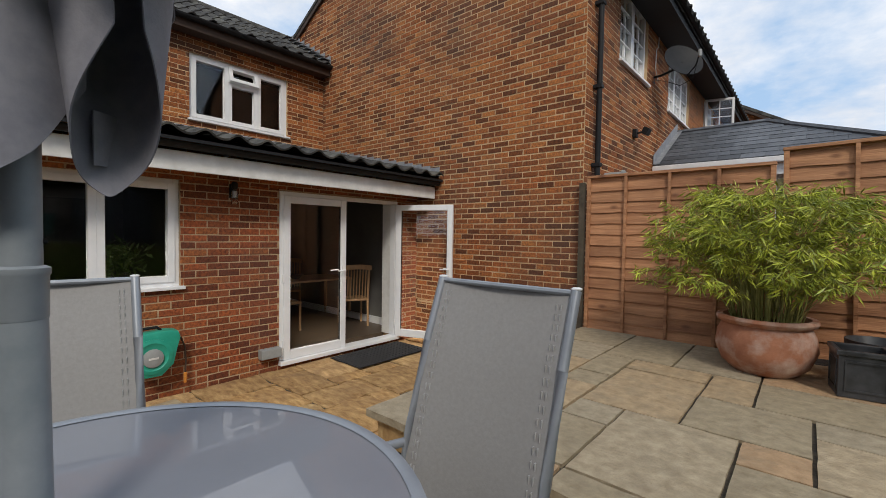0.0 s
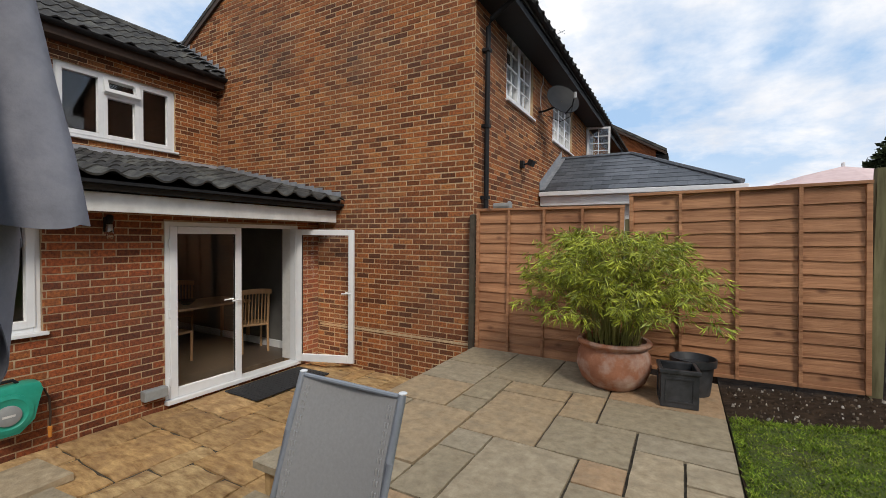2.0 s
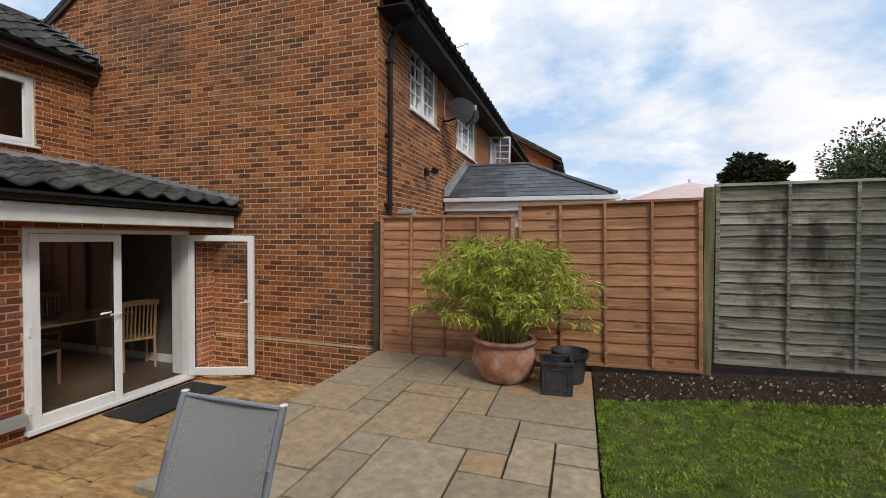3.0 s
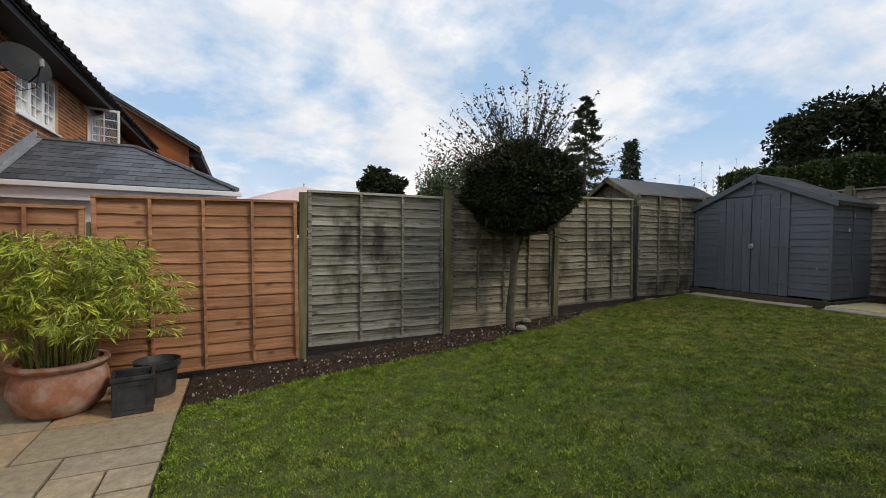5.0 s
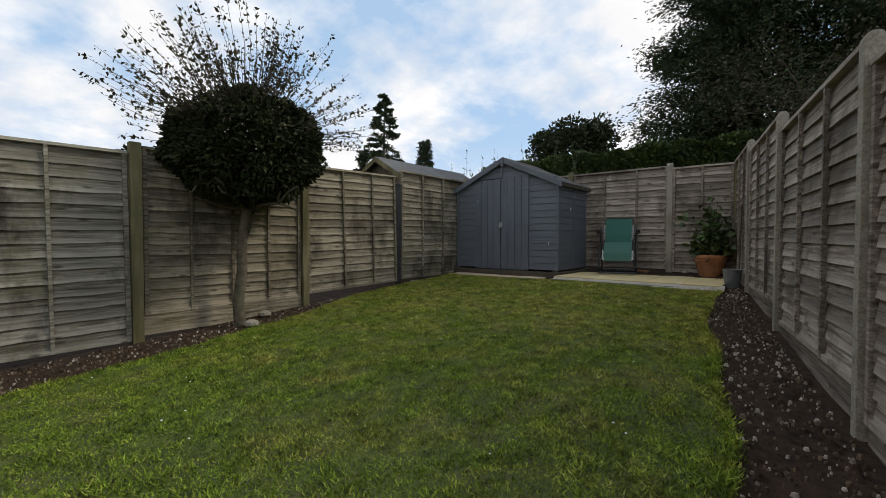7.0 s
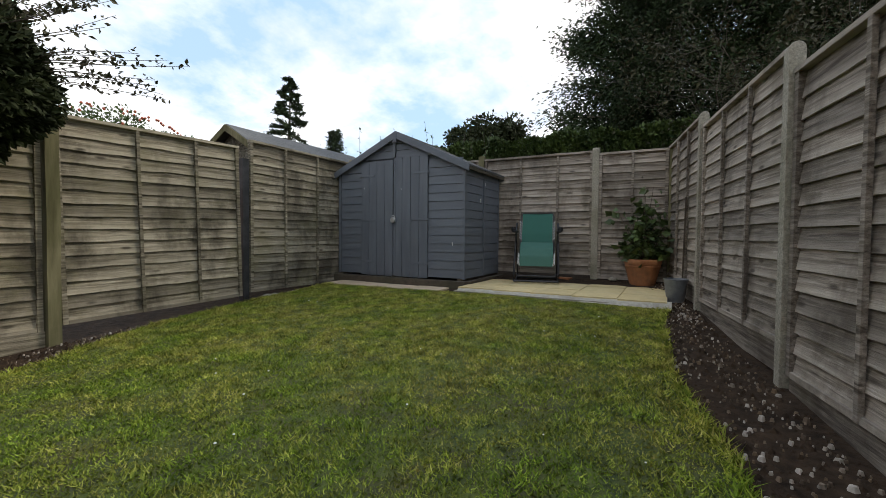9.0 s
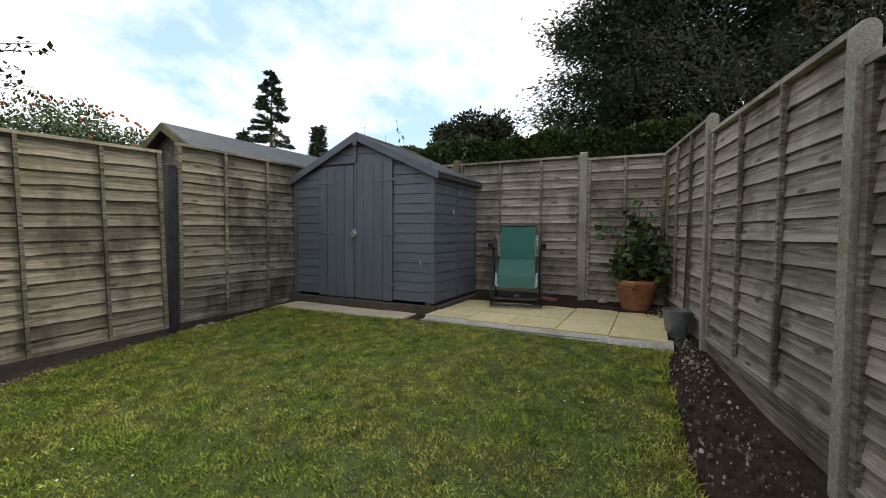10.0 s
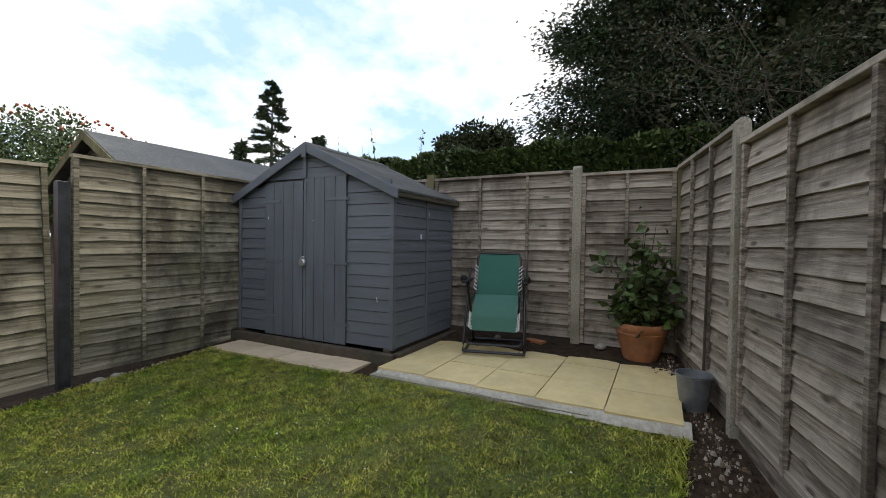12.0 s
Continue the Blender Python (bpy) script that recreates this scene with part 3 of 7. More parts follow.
# ---- brickwork ----
def brick_courses(u0, u1, z0, z1, holes, inside, rng, headers):
    """Bricks (u, length, z, height) of a wall, course by course, cut at its ends and openings."""
    out, c, z = [], 0, z0
    before = set()
    while z < z1 - 0.03:
        top = z + 0.063
        bands = sorted({z, top, *[e for h in holes for e in h[2:] if z + 0.008 < e < top - 0.008]})
        u = u0 - (0.1125 if c % 2 else 0.0) - 0.45
        row = []
        while u < u1:
            L = 0.1025 if rng.random() < headers else 0.215
            if any((round((u + L) * 40) + k) in before for k in (-1, 0, 1)):
                L = 0.215 if L < 0.2 else 0.1025
            row.append((u, u + L))
            u += L + 0.011
        before = {round(r1 * 40) for r0, r1 in row}
        for lo, hi in zip(bands, bands[1:]):
            spans = [(u0, u1)]
            for a, b, hl, hh in holes:
                if hi > hl + 0.004 and lo < hh - 0.004:
                    spans = [s for p, q in spans for s in ((p, min(q, a)), (max(p, b), q)) if s[1] - s[0] > 0.01]
            for p, q in spans:
                for r0, r1 in row:
                    a, b = max(r0, p), min(r1, q)
                    if b - a > 0.012 and inside((a + b) / 2, z):
                        out.append((a, b - a, lo, hi - lo))
        z += 0.075
        c += 1
    return out


def brick_wall(parent, name, origin, along, out, u0, u1, z0, z1, holes, mats, nearest, inside=lambda u, z: True, thick=0.25, headers=0.0, seed=1, outline=None):
    """A wall with real openings: a mortar body with the bricks standing proud of it."""
    rng = random.Random(seed)
    o, U, N = Vector(origin), Vector(along), Vector(out)
    body = Geo()
    P = lambda u, z, d: o + U * u + Vector((0, 0, z)) + N * d
    us = sorted({u0, u1, *[h[0] for h in holes], *[h[1] for h in holes]})
    for a, b in zip(us, us[1:]):
        m = (a + b) / 2
        cuts = sorted((lo, hi) for p, q, lo, hi in holes if p < m < q)
        lo = z0
        rows = []
        for c0, c1 in cuts:
            rows.append((lo, c0)); lo = c1
        rows.append((lo, None))
        for s, e in rows:
            ea = z1 if e is None and outline is None else e
            if ea is None:
                top = [(u, outline(u)) for u in (a, *[w for w in (-5.37,) if a < w < b], b)]
                base = [P(a, s, -0.004), P(b, s, -0.004)] + [P(u, zt, -0.004) for u, zt in reversed(top)]
            else:
                if ea - s < 0.001:
                    continue
                base = [P(a, s, -0.004), P(b, s, -0.004), P(b, ea, -0.004), P(a, ea, -0.004)]
            body.prism(base, -N * thick)
    shell = body.mesh(name, mats[2])
    bw = bmesh.new()
    bw.from_mesh(shell)
    bmesh.ops.remove_doubles(bw, verts=bw.verts[:], dist=0.0005)
    bw.to_mesh(shell)
    bw.free()
    wall = part(name, shell, None, parent)
    bricks = brick_courses(u0, u1, z0, z1 if outline is None else z1, holes, inside, rng, headers)
    bricks.sort(key=lambda b: nearest(b[0] + b[1] / 2, b[2]))
    # the nearest as pieces
    cache = {}
    R = Matrix((U, -N, Vector((0, 0, 1)))).transposed().to_4x4()
    for a, L, z, h in bricks[:290]:
        key = (round(L, 3), round(h, 3), rng.randrange(4))
        if key not in cache:
            g = Geo()
            e = 0.004
            w = L
            j = [(rng.uniform(-0.004, 0.004)) for _ in range(8)]
            g.v = [(0, 0.02, 0), (w, 0.02, 0), (w, 0.02, h), (0, 0.02, h), (j[0], e, j[1]), (w + j[2], e, j[3]), (w + j[4], e, h + j[5]), (j[6], e, h + j[7]),
                   (e, 0, e), (w - e, 0, e), (w - e, 0, h - e), (e, 0, h - e)]
            g.f = [(8, 9, 10, 11), (4, 5, 9, 8), (5, 6, 10, 9), (6, 7, 11, 10), (7, 4, 8, 11), (0, 1, 5, 4), (1, 2, 6, 5), (2, 3, 7, 6), (3, 0, 4, 7)]
            cache[key] = g.mesh("brick", mats[0])
        ob = new("brick", cache[key])
        ob.matrix_basis = Matrix.Translation(P(a, z, rng.uniform(-0.0015, 0.002))) @ R
        ob.parent = wall
    rest = bricks[290:]
    if rest:
        V, F = [], []
        for a, L, z, h in rest:
            k = len(V)
            d = rng.uniform(-0.002, 0.003)
            e = 0.003
            for q in ((a, z, -0.02), (a + L, z, -0.02), (a + L, z + h, -0.02), (a, z + h, -0.02), (a + e, z + e, d), (a + L - e, z + e, d), (a + L - e, z + h - e, d), (a + e, z + h - e, d)):
                V.append(tuple(P(*q)))
            F += [(k + 4, k + 5, k + 6, k + 7), (k, k + 1, k + 5, k + 4), (k + 1, k + 2, k + 6, k + 5), (k + 2, k + 3, k + 7, k + 6), (k + 3, k, k + 4, k + 7)]
        ob = new("brickwork", fast_mesh("brickwork", V, F, mats[1]))
        ob.parent = wall
        tagged(ob, kind="stuff")
    return wall


# ---- windows and doors ----
def casement(parent, name, plane, u0, u1, z0, z1, axis, outward, lights, depth=0.07, sill=True, frame_w=0.055, label="", sash=True, bars=None, group=""):
    """A white framed window in a wall. axis: 'y' or 'x' along which it runs; plane: the wall's face; lights: (u0, u1, z0, z1) of each pane, as fractions."""
    w = new(name)
    w.parent = parent
    if label:
        tagged(w, label)
    d0, d1 = plane - outward * 0.05, plane - outward * (0.05 + depth)

    def bx(g, a, b, lo, hi, e0, e1):
        e0, e1 = min(e0, e1), max(e0, e1)
        return g.box(e0, e1, a, b, lo, hi) if axis == "y" else g.box(a, b, e0, e1, lo, hi)
    g = Geo()
    bx(g, u0, u0 + frame_w, z0, z1, d0, d1); bx(g, u1 - frame_w, u1, z0, z1, d0, d1)
    bx(g, u0 + frame_w, u1 - frame_w, z0, z0 + frame_w, d0, d1); bx(g, u0 + frame_w, u1 - frame_w, z1 - frame_w, z1, d0, d1)
    part("window_frame", g, M_UPVC, w, bevel=0.006)
    W, H = u1 - u0, z1 - z0
    for a, b, lo, hi, opened in lights:
        a, b, lo, hi = u0 + a * W, u0 + b * W, z0 + lo * H, z0 + hi * H
        s = 0.062 if sash else 0.03
        q = d0 + outward * 0.014
        holder = new("sash")
        holder.parent = w
        g = Geo()
        bx(g, a, a + s, lo, hi, q, d1); bx(g, b - s, b, lo, hi, q, d1)
        bx(g, a + s, b - s, lo, lo + s, q, d1); bx(g, a + s, b - s, hi - s, hi, q, d1)
        if bars:
            for i in range(1, bars[0]):
                c = a + s + (b - a - 2 * s) * i / bars[0]
                bx(g, c - 0.01, c + 0.01, lo + s, hi - s, d0 + outward * 0.004, d0 - outward * 0.03)
            for i in range(1, bars[1]):
                c = lo + s + (hi - lo - 2 * s) * i / bars[1]
                bx(g, a + s, b - s, c - 0.01, c + 0.01, d0 + outward * 0.003, d0 - outward * 0.03)
        g2 = Geo()
        bx(g2, a + s - 0.005, b - s + 0.005, lo + s - 0.005, hi - s + 0.005, d0 - outward * 0.035, d0 - outward * 0.041)
        holder_me = g.mesh("sash", M_UPVC, 0.004)
        bpy.data.objects.remove(holder)
        sh = part("sash", holder_me, None, w)
        pn = part("pane", g2, M_GLASS, w)
        pn.visible_shadow = False
        if opened:
            hinge = Vector((d0, 0, hi)) if axis == "y" else Vector((0, d0, hi))
            T = Matrix.Translation(hinge) @ Matrix.Rotation(radians(opened), 4, "Y" if axis == "y" else "X") @ Matrix.Translation(-hinge)
            sh.matrix_basis = T
            pn.matrix_basis = T
    if sill:
        g = Geo()
        bx(g, u0 - 0.03, u1 + 0.03, z0 - 0.03, z0 + 0.002, plane + outward * 0.05, d1)
        part("sill", g, M_UPVC, w, bevel=0.006)
    return w


# ---- ground ----
def ground_z(x):
    """Height of the garden's ground, which rises away from the house."""
    if x < -1.66:
        return -0.66
    if x < 0.95:
        return -0.27
    return -0.035 + 0.073 * (min(x, 10.6) - 1.0)


def fence_y(x):
    """The line of the fence on the lawn's long side."""
    return 0.35 + 0.18 * (x - 9.07)


def lawn_sides(x):
    """The lawn's two edges: the beds narrow towards the shed."""
    low = 0.35 + 0.18 * (x - 9.07) + np.interp(x, (0.0, 6.5, 7.4, 8.2, 8.85, 9.2), (0.55, 0.56, 0.50, 0.44, 0.31, 0.28))
    low = np.maximum(low, -2.2) + 0.035 * np.sin(x * 1.7 + 1) + 0.025 * np.sin(x * 4.3 + 2)
    high = np.interp(x, (0.9, 1.2, 3.3, 5.2, 6.0, 6.7, 8.0, 9.0), (4.08, 4.10, 4.23, 4.42, 4.62, 4.84, 4.93, 4.95))
    return low, high + 0.03 * np.sin(x * 1.7 + 3) + 0.025 * np.sin(x * 4.3 + 6)


XS = [-900, -200, -40, -1.67, -1.655, 0.94, 0.96, 3, 6, 9, 10.6, 40, 200, 900]
YS = [-900, -200, -40, -8, -2, 2, 5, 8, 40, 200, 900]
g = Geo()
g.grid(lambda a, b: (XS[round(a * (len(XS) - 1))], YS[round(b * (len(YS) - 1))], ground_z(XS[round(a * (len(XS) - 1))])), len(XS) - 1, len(YS) - 1)
tagged(part("ground", g, M_SOIL), "dark bare garden soil that runs on under the lawn and fences", "ground", kind="structure")

# lawn: a low turf sheet between the beds
rng = random.Random(4)


def lawn_pt(a, b):
    x = 0.965 + a * 7.99
    lo, hi = (float(v) for v in lawn_sides(x))
    y = lo + (hi - lo) * b
    edge = min(b, 1 - b, a * 2, (1 - a) * 2)
    z = ground_z(max(x, 0.97)) + 0.035 * min(1, edge / 0.012 if edge < 0.012 else 1) + 0.008 * math.sin(x * 1.3) * math.sin(y * 1.7 + 0.5)
    return x, y, z


tagged(part("lawn", Geo().grid(lawn_pt, 110, 60), M_LAWN, smooth=True), "short mown lawn with dry patches and clover", "lawn", kind="structure")
nr = np.random.RandomState(7)
N = 480000
a, b = nr.rand(N), nr.rand(N)
gx = 0.965 + a * 7.99
lo, hi = lawn_sides(gx)
gy = lo + (hi - lo) * b + nr.normal(0, 0.012, N)
gz = -0.035 + 0.073 * (gx - 1.0) + 0.031 + 0.008 * np.sin(gx * 1.3) * np.sin(gy * 1.7 + 0.5)
edge = np.minimum(b, 1 - b) * (hi - lo)
h = nr.uniform(0.008, 0.023, N) * (1 + 0.35 * np.sin(gx * 9.1 + 3 * np.sin(gy * 5.3)) * np.sin(gy * 8.7 + 2 * np.sin(gx * 6.1))) * (1 + 0.8 * np.exp(-edge / 0.08))
th = nr.rand(N) * 2 * np.pi
w = nr.uniform(0.003, 0.0065, N)
lean = nr.uniform(0.2, 1.8, N) * h
ph = nr.rand(N) * 2 * np.pi
V = np.empty((N, 3, 3), np.float32)
V[:, 0] = np.c_[gx - w * np.cos(th), gy - w * np.sin(th), gz]
V[:, 1] = np.c_[gx + w * np.cos(th), gy + w * np.sin(th), gz]
V[:, 2] = np.c_[gx + lean * np.cos(ph), gy + lean * np.sin(ph), gz + h]
grass = new("grass", fast_mesh("grass", V.reshape(-1, 3), np.arange(3 * N).reshape(-1, 3), M_BLADE))
tagged(grass, "short green grass blades of the mown lawn", "grass", kind="stuff")
# small white daisies and litter on the lawn
g = Geo()
for i in range(80):
    x = rng.uniform(1.2, 8.6); y = rng.uniform(max(fence_y(x) + 0.7, -1.5), 4.3)
    z = ground_z(x) + 0.06 + rng.uniform(-0.01, 0.01); r = rng.uniform(0.004, 0.008)
    g.lathe([(r, 0), (r * 0.7, r * 0.4)], (x, y, z), 6)
tagged(part("daisies", g, M_UPVC), "tiny white daisies and clover heads in the lawn", "daisies", kind="stuff")


def stones(name, spots, label):
    g = Geo()
    for x, y, z, r in spots:
        k = len(g.v)
        n = 6
        ring = [(x + r * math.cos(t) * rng.uniform(0.6, 1.2), y + r * math.sin(t) * rng.uniform(0.6, 1.2)) for t in [2 * math.pi * i / n for i in range(n)]]
        hh = r * rng.uniform(0.4, 0.9)
        g.v += [(p, q, z - 0.01) for p, q in ring] + [(x + (p - x) * 0.6, y + (q - y) * 0.6, z + hh) for p, q in ring]
        for i in range(n):
            g.f.append((k + i, k + (i + 1) % n, k + n + (i + 1) % n, k + n + i))
        g.f.append(tuple(k + n + i for i in range(n)))
    me = fast_free(name, g, M_STONE)
    return tagged(new(name, me), label, "stones", kind="stuff")


def fast_free(name, g, mat):
    me = bpy.data.meshes.new(name)
    me.from_pydata(g.v, [], g.f)
    me.materials.append(mat)
    return me


spots = []
for i in range(3800):
    x = rng.uniform(1.0, 10.6)
    if rng.random() < 0.5:
        y = rng.uniform(float(lawn_sides(x)[1]), 5.05)
    else:
        y = rng.uniform(fence_y(x) + 0.05, float(lawn_sides(x)[0]))
    r = rng.choice((0.005, 0.006, 0.007, 0.008, 0.010, 0.012, 0.016)) * rng.uniform(0.7, 1.2)
    if x < 9.0 or y < fence_y(x) + 0.2:
        spots.append((x, y, ground_z(x) + 0.006, r))
for i in range(60):
    spots.append((rng.uniform(8.6, 9.5), fence_y(9.0) + rng.uniform(0.08, 0.22), ground_z(9) + 0.006, rng.uniform(0.006, 0.018)))
stones("soil_stones", spots, "loose flints and clods on the bare border soil")
g = Geo()
for i in range(2600):
    x = rng.uniform(1.0, 10.5)
    y = rng.uniform(float(lawn_sides(x)[1]) - 0.02, 5.08) if rng.random() < 0.5 else rng.uniform(fence_y(x) + 0.03, float(lawn_sides(x)[0]) + 0.02)
    r = rng.uniform(0.012, 0.04)
    z = ground_z(x)
    k = len(g.v)
    n = 5
    ring = [(x + r * math.cos(6.28 * i / n) * rng.uniform(0.6, 1.3), y + r * math.sin(6.28 * i / n) * rng.uniform(0.6, 1.3)) for i in range(n)]
    g.v += [(p, q, z - 0.012) for p, q in ring] + [(x, y, z + r * rng.uniform(0.3, 0.7))]
    for i in range(n):
        g.f.append((k + i, k + (i + 1) % n, k + n))
tagged(new("soil_clods", fast_free("soil_clods", g, M_SOIL)), "crumbly dark clods of border soil", "soil", kind="stuff")


# ---- paving ----
def slab_mesh(w, d, t, mat, rough, r):
    """A riven slab with a broken edge, its corner at the origin."""
    g = Geo()
    n = max(2, round(w / 0.11)); m = max(2, round(d / 0.11))
    off = r.uniform(0, 50)
    pts = {}
    for i in range(n + 1):
        for j in range(m + 1):
            ex = rough * 0.7 * noise.noise((i * 0.9 + off, j * 0.9, 1)) if i in (0, n) else 0
            ey = rough * 0.7 * noise.noise((i * 0.9 + off, j * 0.9, 7)) if j in (0, m) else 0
            border = i in (0, n) or j in (0, m)
            z = rough * 0.55 * noise.noise((i * 0.6 + off, j * 0.9, 3)) + rough * 0.3 * noise.noise((i * 1.7 + off, j * 2.1, 5)) - (0.35 * rough + 0.002 if border else 0)
            pts[i, j] = len(g.v)
            g.v.append((w * i / n + ex, d * j / m + ey, z))
    for i in range(n):
        for j in range(m):
            g.f.append((pts[i, j], pts[i + 1, j], pts[i + 1, j + 1], pts[i, j + 1]))
    rim = [(i, 0) for i in range(n)] + [(n, j) for j in range(m)] + [(i, m) for i in range(n, 0, -1)] + [(0, j) for j in range(m, 0, -1)]
    k = len(g.v)
    g.v += [(g.v[pts[p]][0], g.v[pts[p]][1], -t) for p in rim]
    for q in range(len(rim)):
        r2 = (q + 1) % len(rim)
        g.f.append((pts[rim[q]], k + q, k + r2, pts[rim[r2]]))
    return g


def pave(parent, name, x0, x1, y0, y1, z, unit, sizes, mat, rough, gap, seed, keep=lambda x, y: True, t=0.05, turn=0.0):
    """Random rectangular paving that fills a rectangle, cell by cell."""
    r = random.Random(seed)
    nx, ny = round((x1 - x0) / unit), round((y1 - y0) / unit)
    used = set()
    count = 0
    for j in range(ny):
        for i in range(nx):
            if (i, j) in used:
                continue
            for w, d in r.sample(sizes, len(sizes)) + [(1, 1)]:
                cells = [(i + a, j + b) for a in range(w) for b in range(d)]
                if all(c not in used and c[0] < nx and c[1] < ny for c in cells):
                    break
            used |= set(cells)
            px, py = x0 + i * unit, y0 + j * unit
            if not keep(px + w * unit / 2, py + d * unit / 2):
                continue
            ux, uy = (x1 - x0) / nx, (y1 - y0) / ny
            me = slab_mesh(w * ux - gap, d * uy - gap, t, mat, rough, r).mesh(name, mat, smooth=True)
            ob = part(name, me, None, parent)
            ob.matrix_basis = pose(x0 + i * ux + gap / 2, y0 + j * uy + gap / 2, z + r.uniform(-0.003, 0.003), r.uniform(-0.2, 0.2), r.uniform(-0.2, 0.2), 0)
            count += 1
    return count


lower = tagged(part("pavement_lower", Geo().box(-4.53, -1.69, -3.0, 5.05, -0.70, -0.612), M_JOINT), "lower terrace of riven golden sandstone beside the house", "patio", kind="structure")
pave(lower, "paving_slab", -4.52, -1.70, -2.6, 5.03, -0.585, 0.235, [(2, 2), (3, 2), (2, 3), (1, 2), (2, 1), (3, 3)], M_YORK, 0.034, 0.020, 5)
upper = tagged(part("pavement_upper", Geo().box(-1.62, 0.95, 1.80, 5.02, -0.30, -0.024), M_JOINT), "raised terrace of grey-buff sandstone flags with dark joints", "patio", kind="structure")
GX = [-1.72, -1.40, -1.10, -0.82, -0.53, -0.235, 0.065, 0.36, 0.66, 0.955]
GY = [1.74, 1.95, 2.23, 2.53, 2.83, 3.13, 3.43, 3.73, 4.02, 4.34, 5.0]
FLAGS_FAR = [(6, 9, 6, 8), (5, 6, 6, 8), (3, 5, 4, 7), (3, 5, 7, 8), (2, 3, 6, 8), (2, 3, 5, 6), (0, 2, 5, 7), (0, 2, 7, 9), (0, 2, 9, 10), (2, 4, 8, 10), (4, 6, 8, 10), (6, 9, 8, 10)]
FLAGS_NEAR = [(7, 9, 5, 6), (5, 7, 4, 6), (6, 7, 3, 4), (7, 8, 3, 5), (8, 9, 4, 5), (8, 9, 2, 4), (4, 6, 1, 4), (3, 4, 3, 4), (3, 4, 1, 3), (1, 3, 2, 5), (0, 1, 2, 5), (0, 2, 0, 2), (2, 3, 0, 2), (3, 4, 0, 1), (4, 6, 0, 1), (6, 8, 1, 3), (8, 9, 0, 2), (6, 8, 0, 1)]
for i0, i1, j0, j1 in FLAGS_FAR + FLAGS_NEAR:
    w_, d_ = GX[i1] - GX[i0] - 0.018, GY[j1] - GY[j0] - 0.018
    ob = part("paving_slab", slab_mesh(w_, d_, 0.05, M_GREYSTONE, 0.008, rng).mesh("paving_slab", M_GREYSTONE, smooth=True), None, upper)
    ob.matrix_basis = pose(GX[i0] + 0.007, GY[j0] + 0.007, rng.uniform(-0.003, 0.003), rng.uniform(-0.2, 0.2), rng.uniform(-0.2, 0.2), 0)


def stone_face(parent, p, along, length, z0, z1):
    """Rough stones of a low retaining face, laid in courses along a line; they look to the line's right."""
    d = Vector(along)
    n = Vector((d.y, -d.x, 0))
    s = 0.0
    while s < length - 0.05:
        L = min(rng.uniform(0.18, 0.42), length - s)
        rows = 2 if z1 - z0 > 0.35 else 1
        for k in range(rows):
            a, b = z0 + (z1 - z0) * k / rows, z0 + (z1 - z0) * (k + 1) / rows
            ob = part("stone", slab_mesh(L - 0.012, b - a - 0.01, 0.05, M_YORK, 0.03, rng).mesh("stone", M_YORK, smooth=True), None, parent)
            q = Vector(p) + d * s
            ob.matrix_basis = Matrix.Translation((q.x, q.y, a)) @ Matrix((d, (0, 0, 1), n)).transposed().to_4x4()
        s += L


g = tagged(part("terrace_wall", Geo().box(-1.62, -1.40, 1.80, 5.0, -0.64, -0.052), M_JOINT), "rough stone retaining face below the raised terrace", "retaining wall", kind="structure")
stone_face(g, (-1.655, 4.98, 0), (0, -1, 0), 3.20, -0.62, -0.055)
stone_face(g, (-1.66, 1.785, 0), (1, 0, 0), 2.6, -0.21, -0.055)
# lower sitting area of pale flags
step = tagged(part("step", Geo().box(-1.66, 0.95, -2.7, 1.76, -0.62, -0.235), M_JOINT), "lower sitting area of pale flags beside the raised terrace", "patio", kind="structure")
pave(step, "paving_slab", -1.72, 0.94, -2.7, 1.77, -0.20, 0.295, [(2, 2), (3, 2), (2, 3), (1, 2), (2, 1)], M_GREYSTONE, 0.006, 0.014, 21)
slab = part("paving_slab", slab_mesh(0.55, 0.75, 0.06, M_GREYSTONE, 0.006, rng).mesh("paving_slab", M_GREYSTONE, smooth=True), None, lower)
slab.matrix_basis = pose(-4.10, 0.72, -0.52, 0, 0, 6)
slab = part("paving_slab", slab_mesh(0.75, 0.62, 0.06, M_GREYSTONE, 0.006, rng).mesh("paving_slab", M_GREYSTONE, smooth=True), None, lower)
slab.matrix_basis = pose(-3.50, 0.75, -0.535, 0, 0, 6)
# cream pad beside the shed
pad = tagged(part("pavement_pad", Geo().box(8.97, 10.66, 0.66, 2.92, 0.45, 0.598), M_CONCRETE), "small sitting pad of cream concrete slabs with a rough edge", "patio", kind="structure")
for i in range(5):
    for j in range(4):
        y0_ = 0.64 + 0.455 * i
        me = slab_mesh(0.482 if j < 3 else 0.15, 0.447, 0.04, M_PADSLAB, 0.0025, rng).mesh("paving_slab", M_PADSLAB, smooth=True)
        ob = part("paving_slab", me, None, pad)
        ob.matrix_basis = pose(9.00 + 0.488 * j + 0.07 * (i / 4), y0_, 0.640 + rng.uniform(-0.002, 0.002), 0, 0, 0)
g = Geo().grid(lambda a, b: (8.93 + 0.14 * a + 0.08 * b + 0.015 * noise.noise((b * 14, a * 3, 2)) * (1 - a), 0.60 + 2.3 * b, 0.633 - 0.055 * (1 - a) ** 3 + 0.008 * noise.noise((b * 20, a * 5, 4)) * (1 - a)), 8, 60)
part("mortar_edge", g, M_EDGE, pad, "pale crumbling mortar edge", smooth=True)
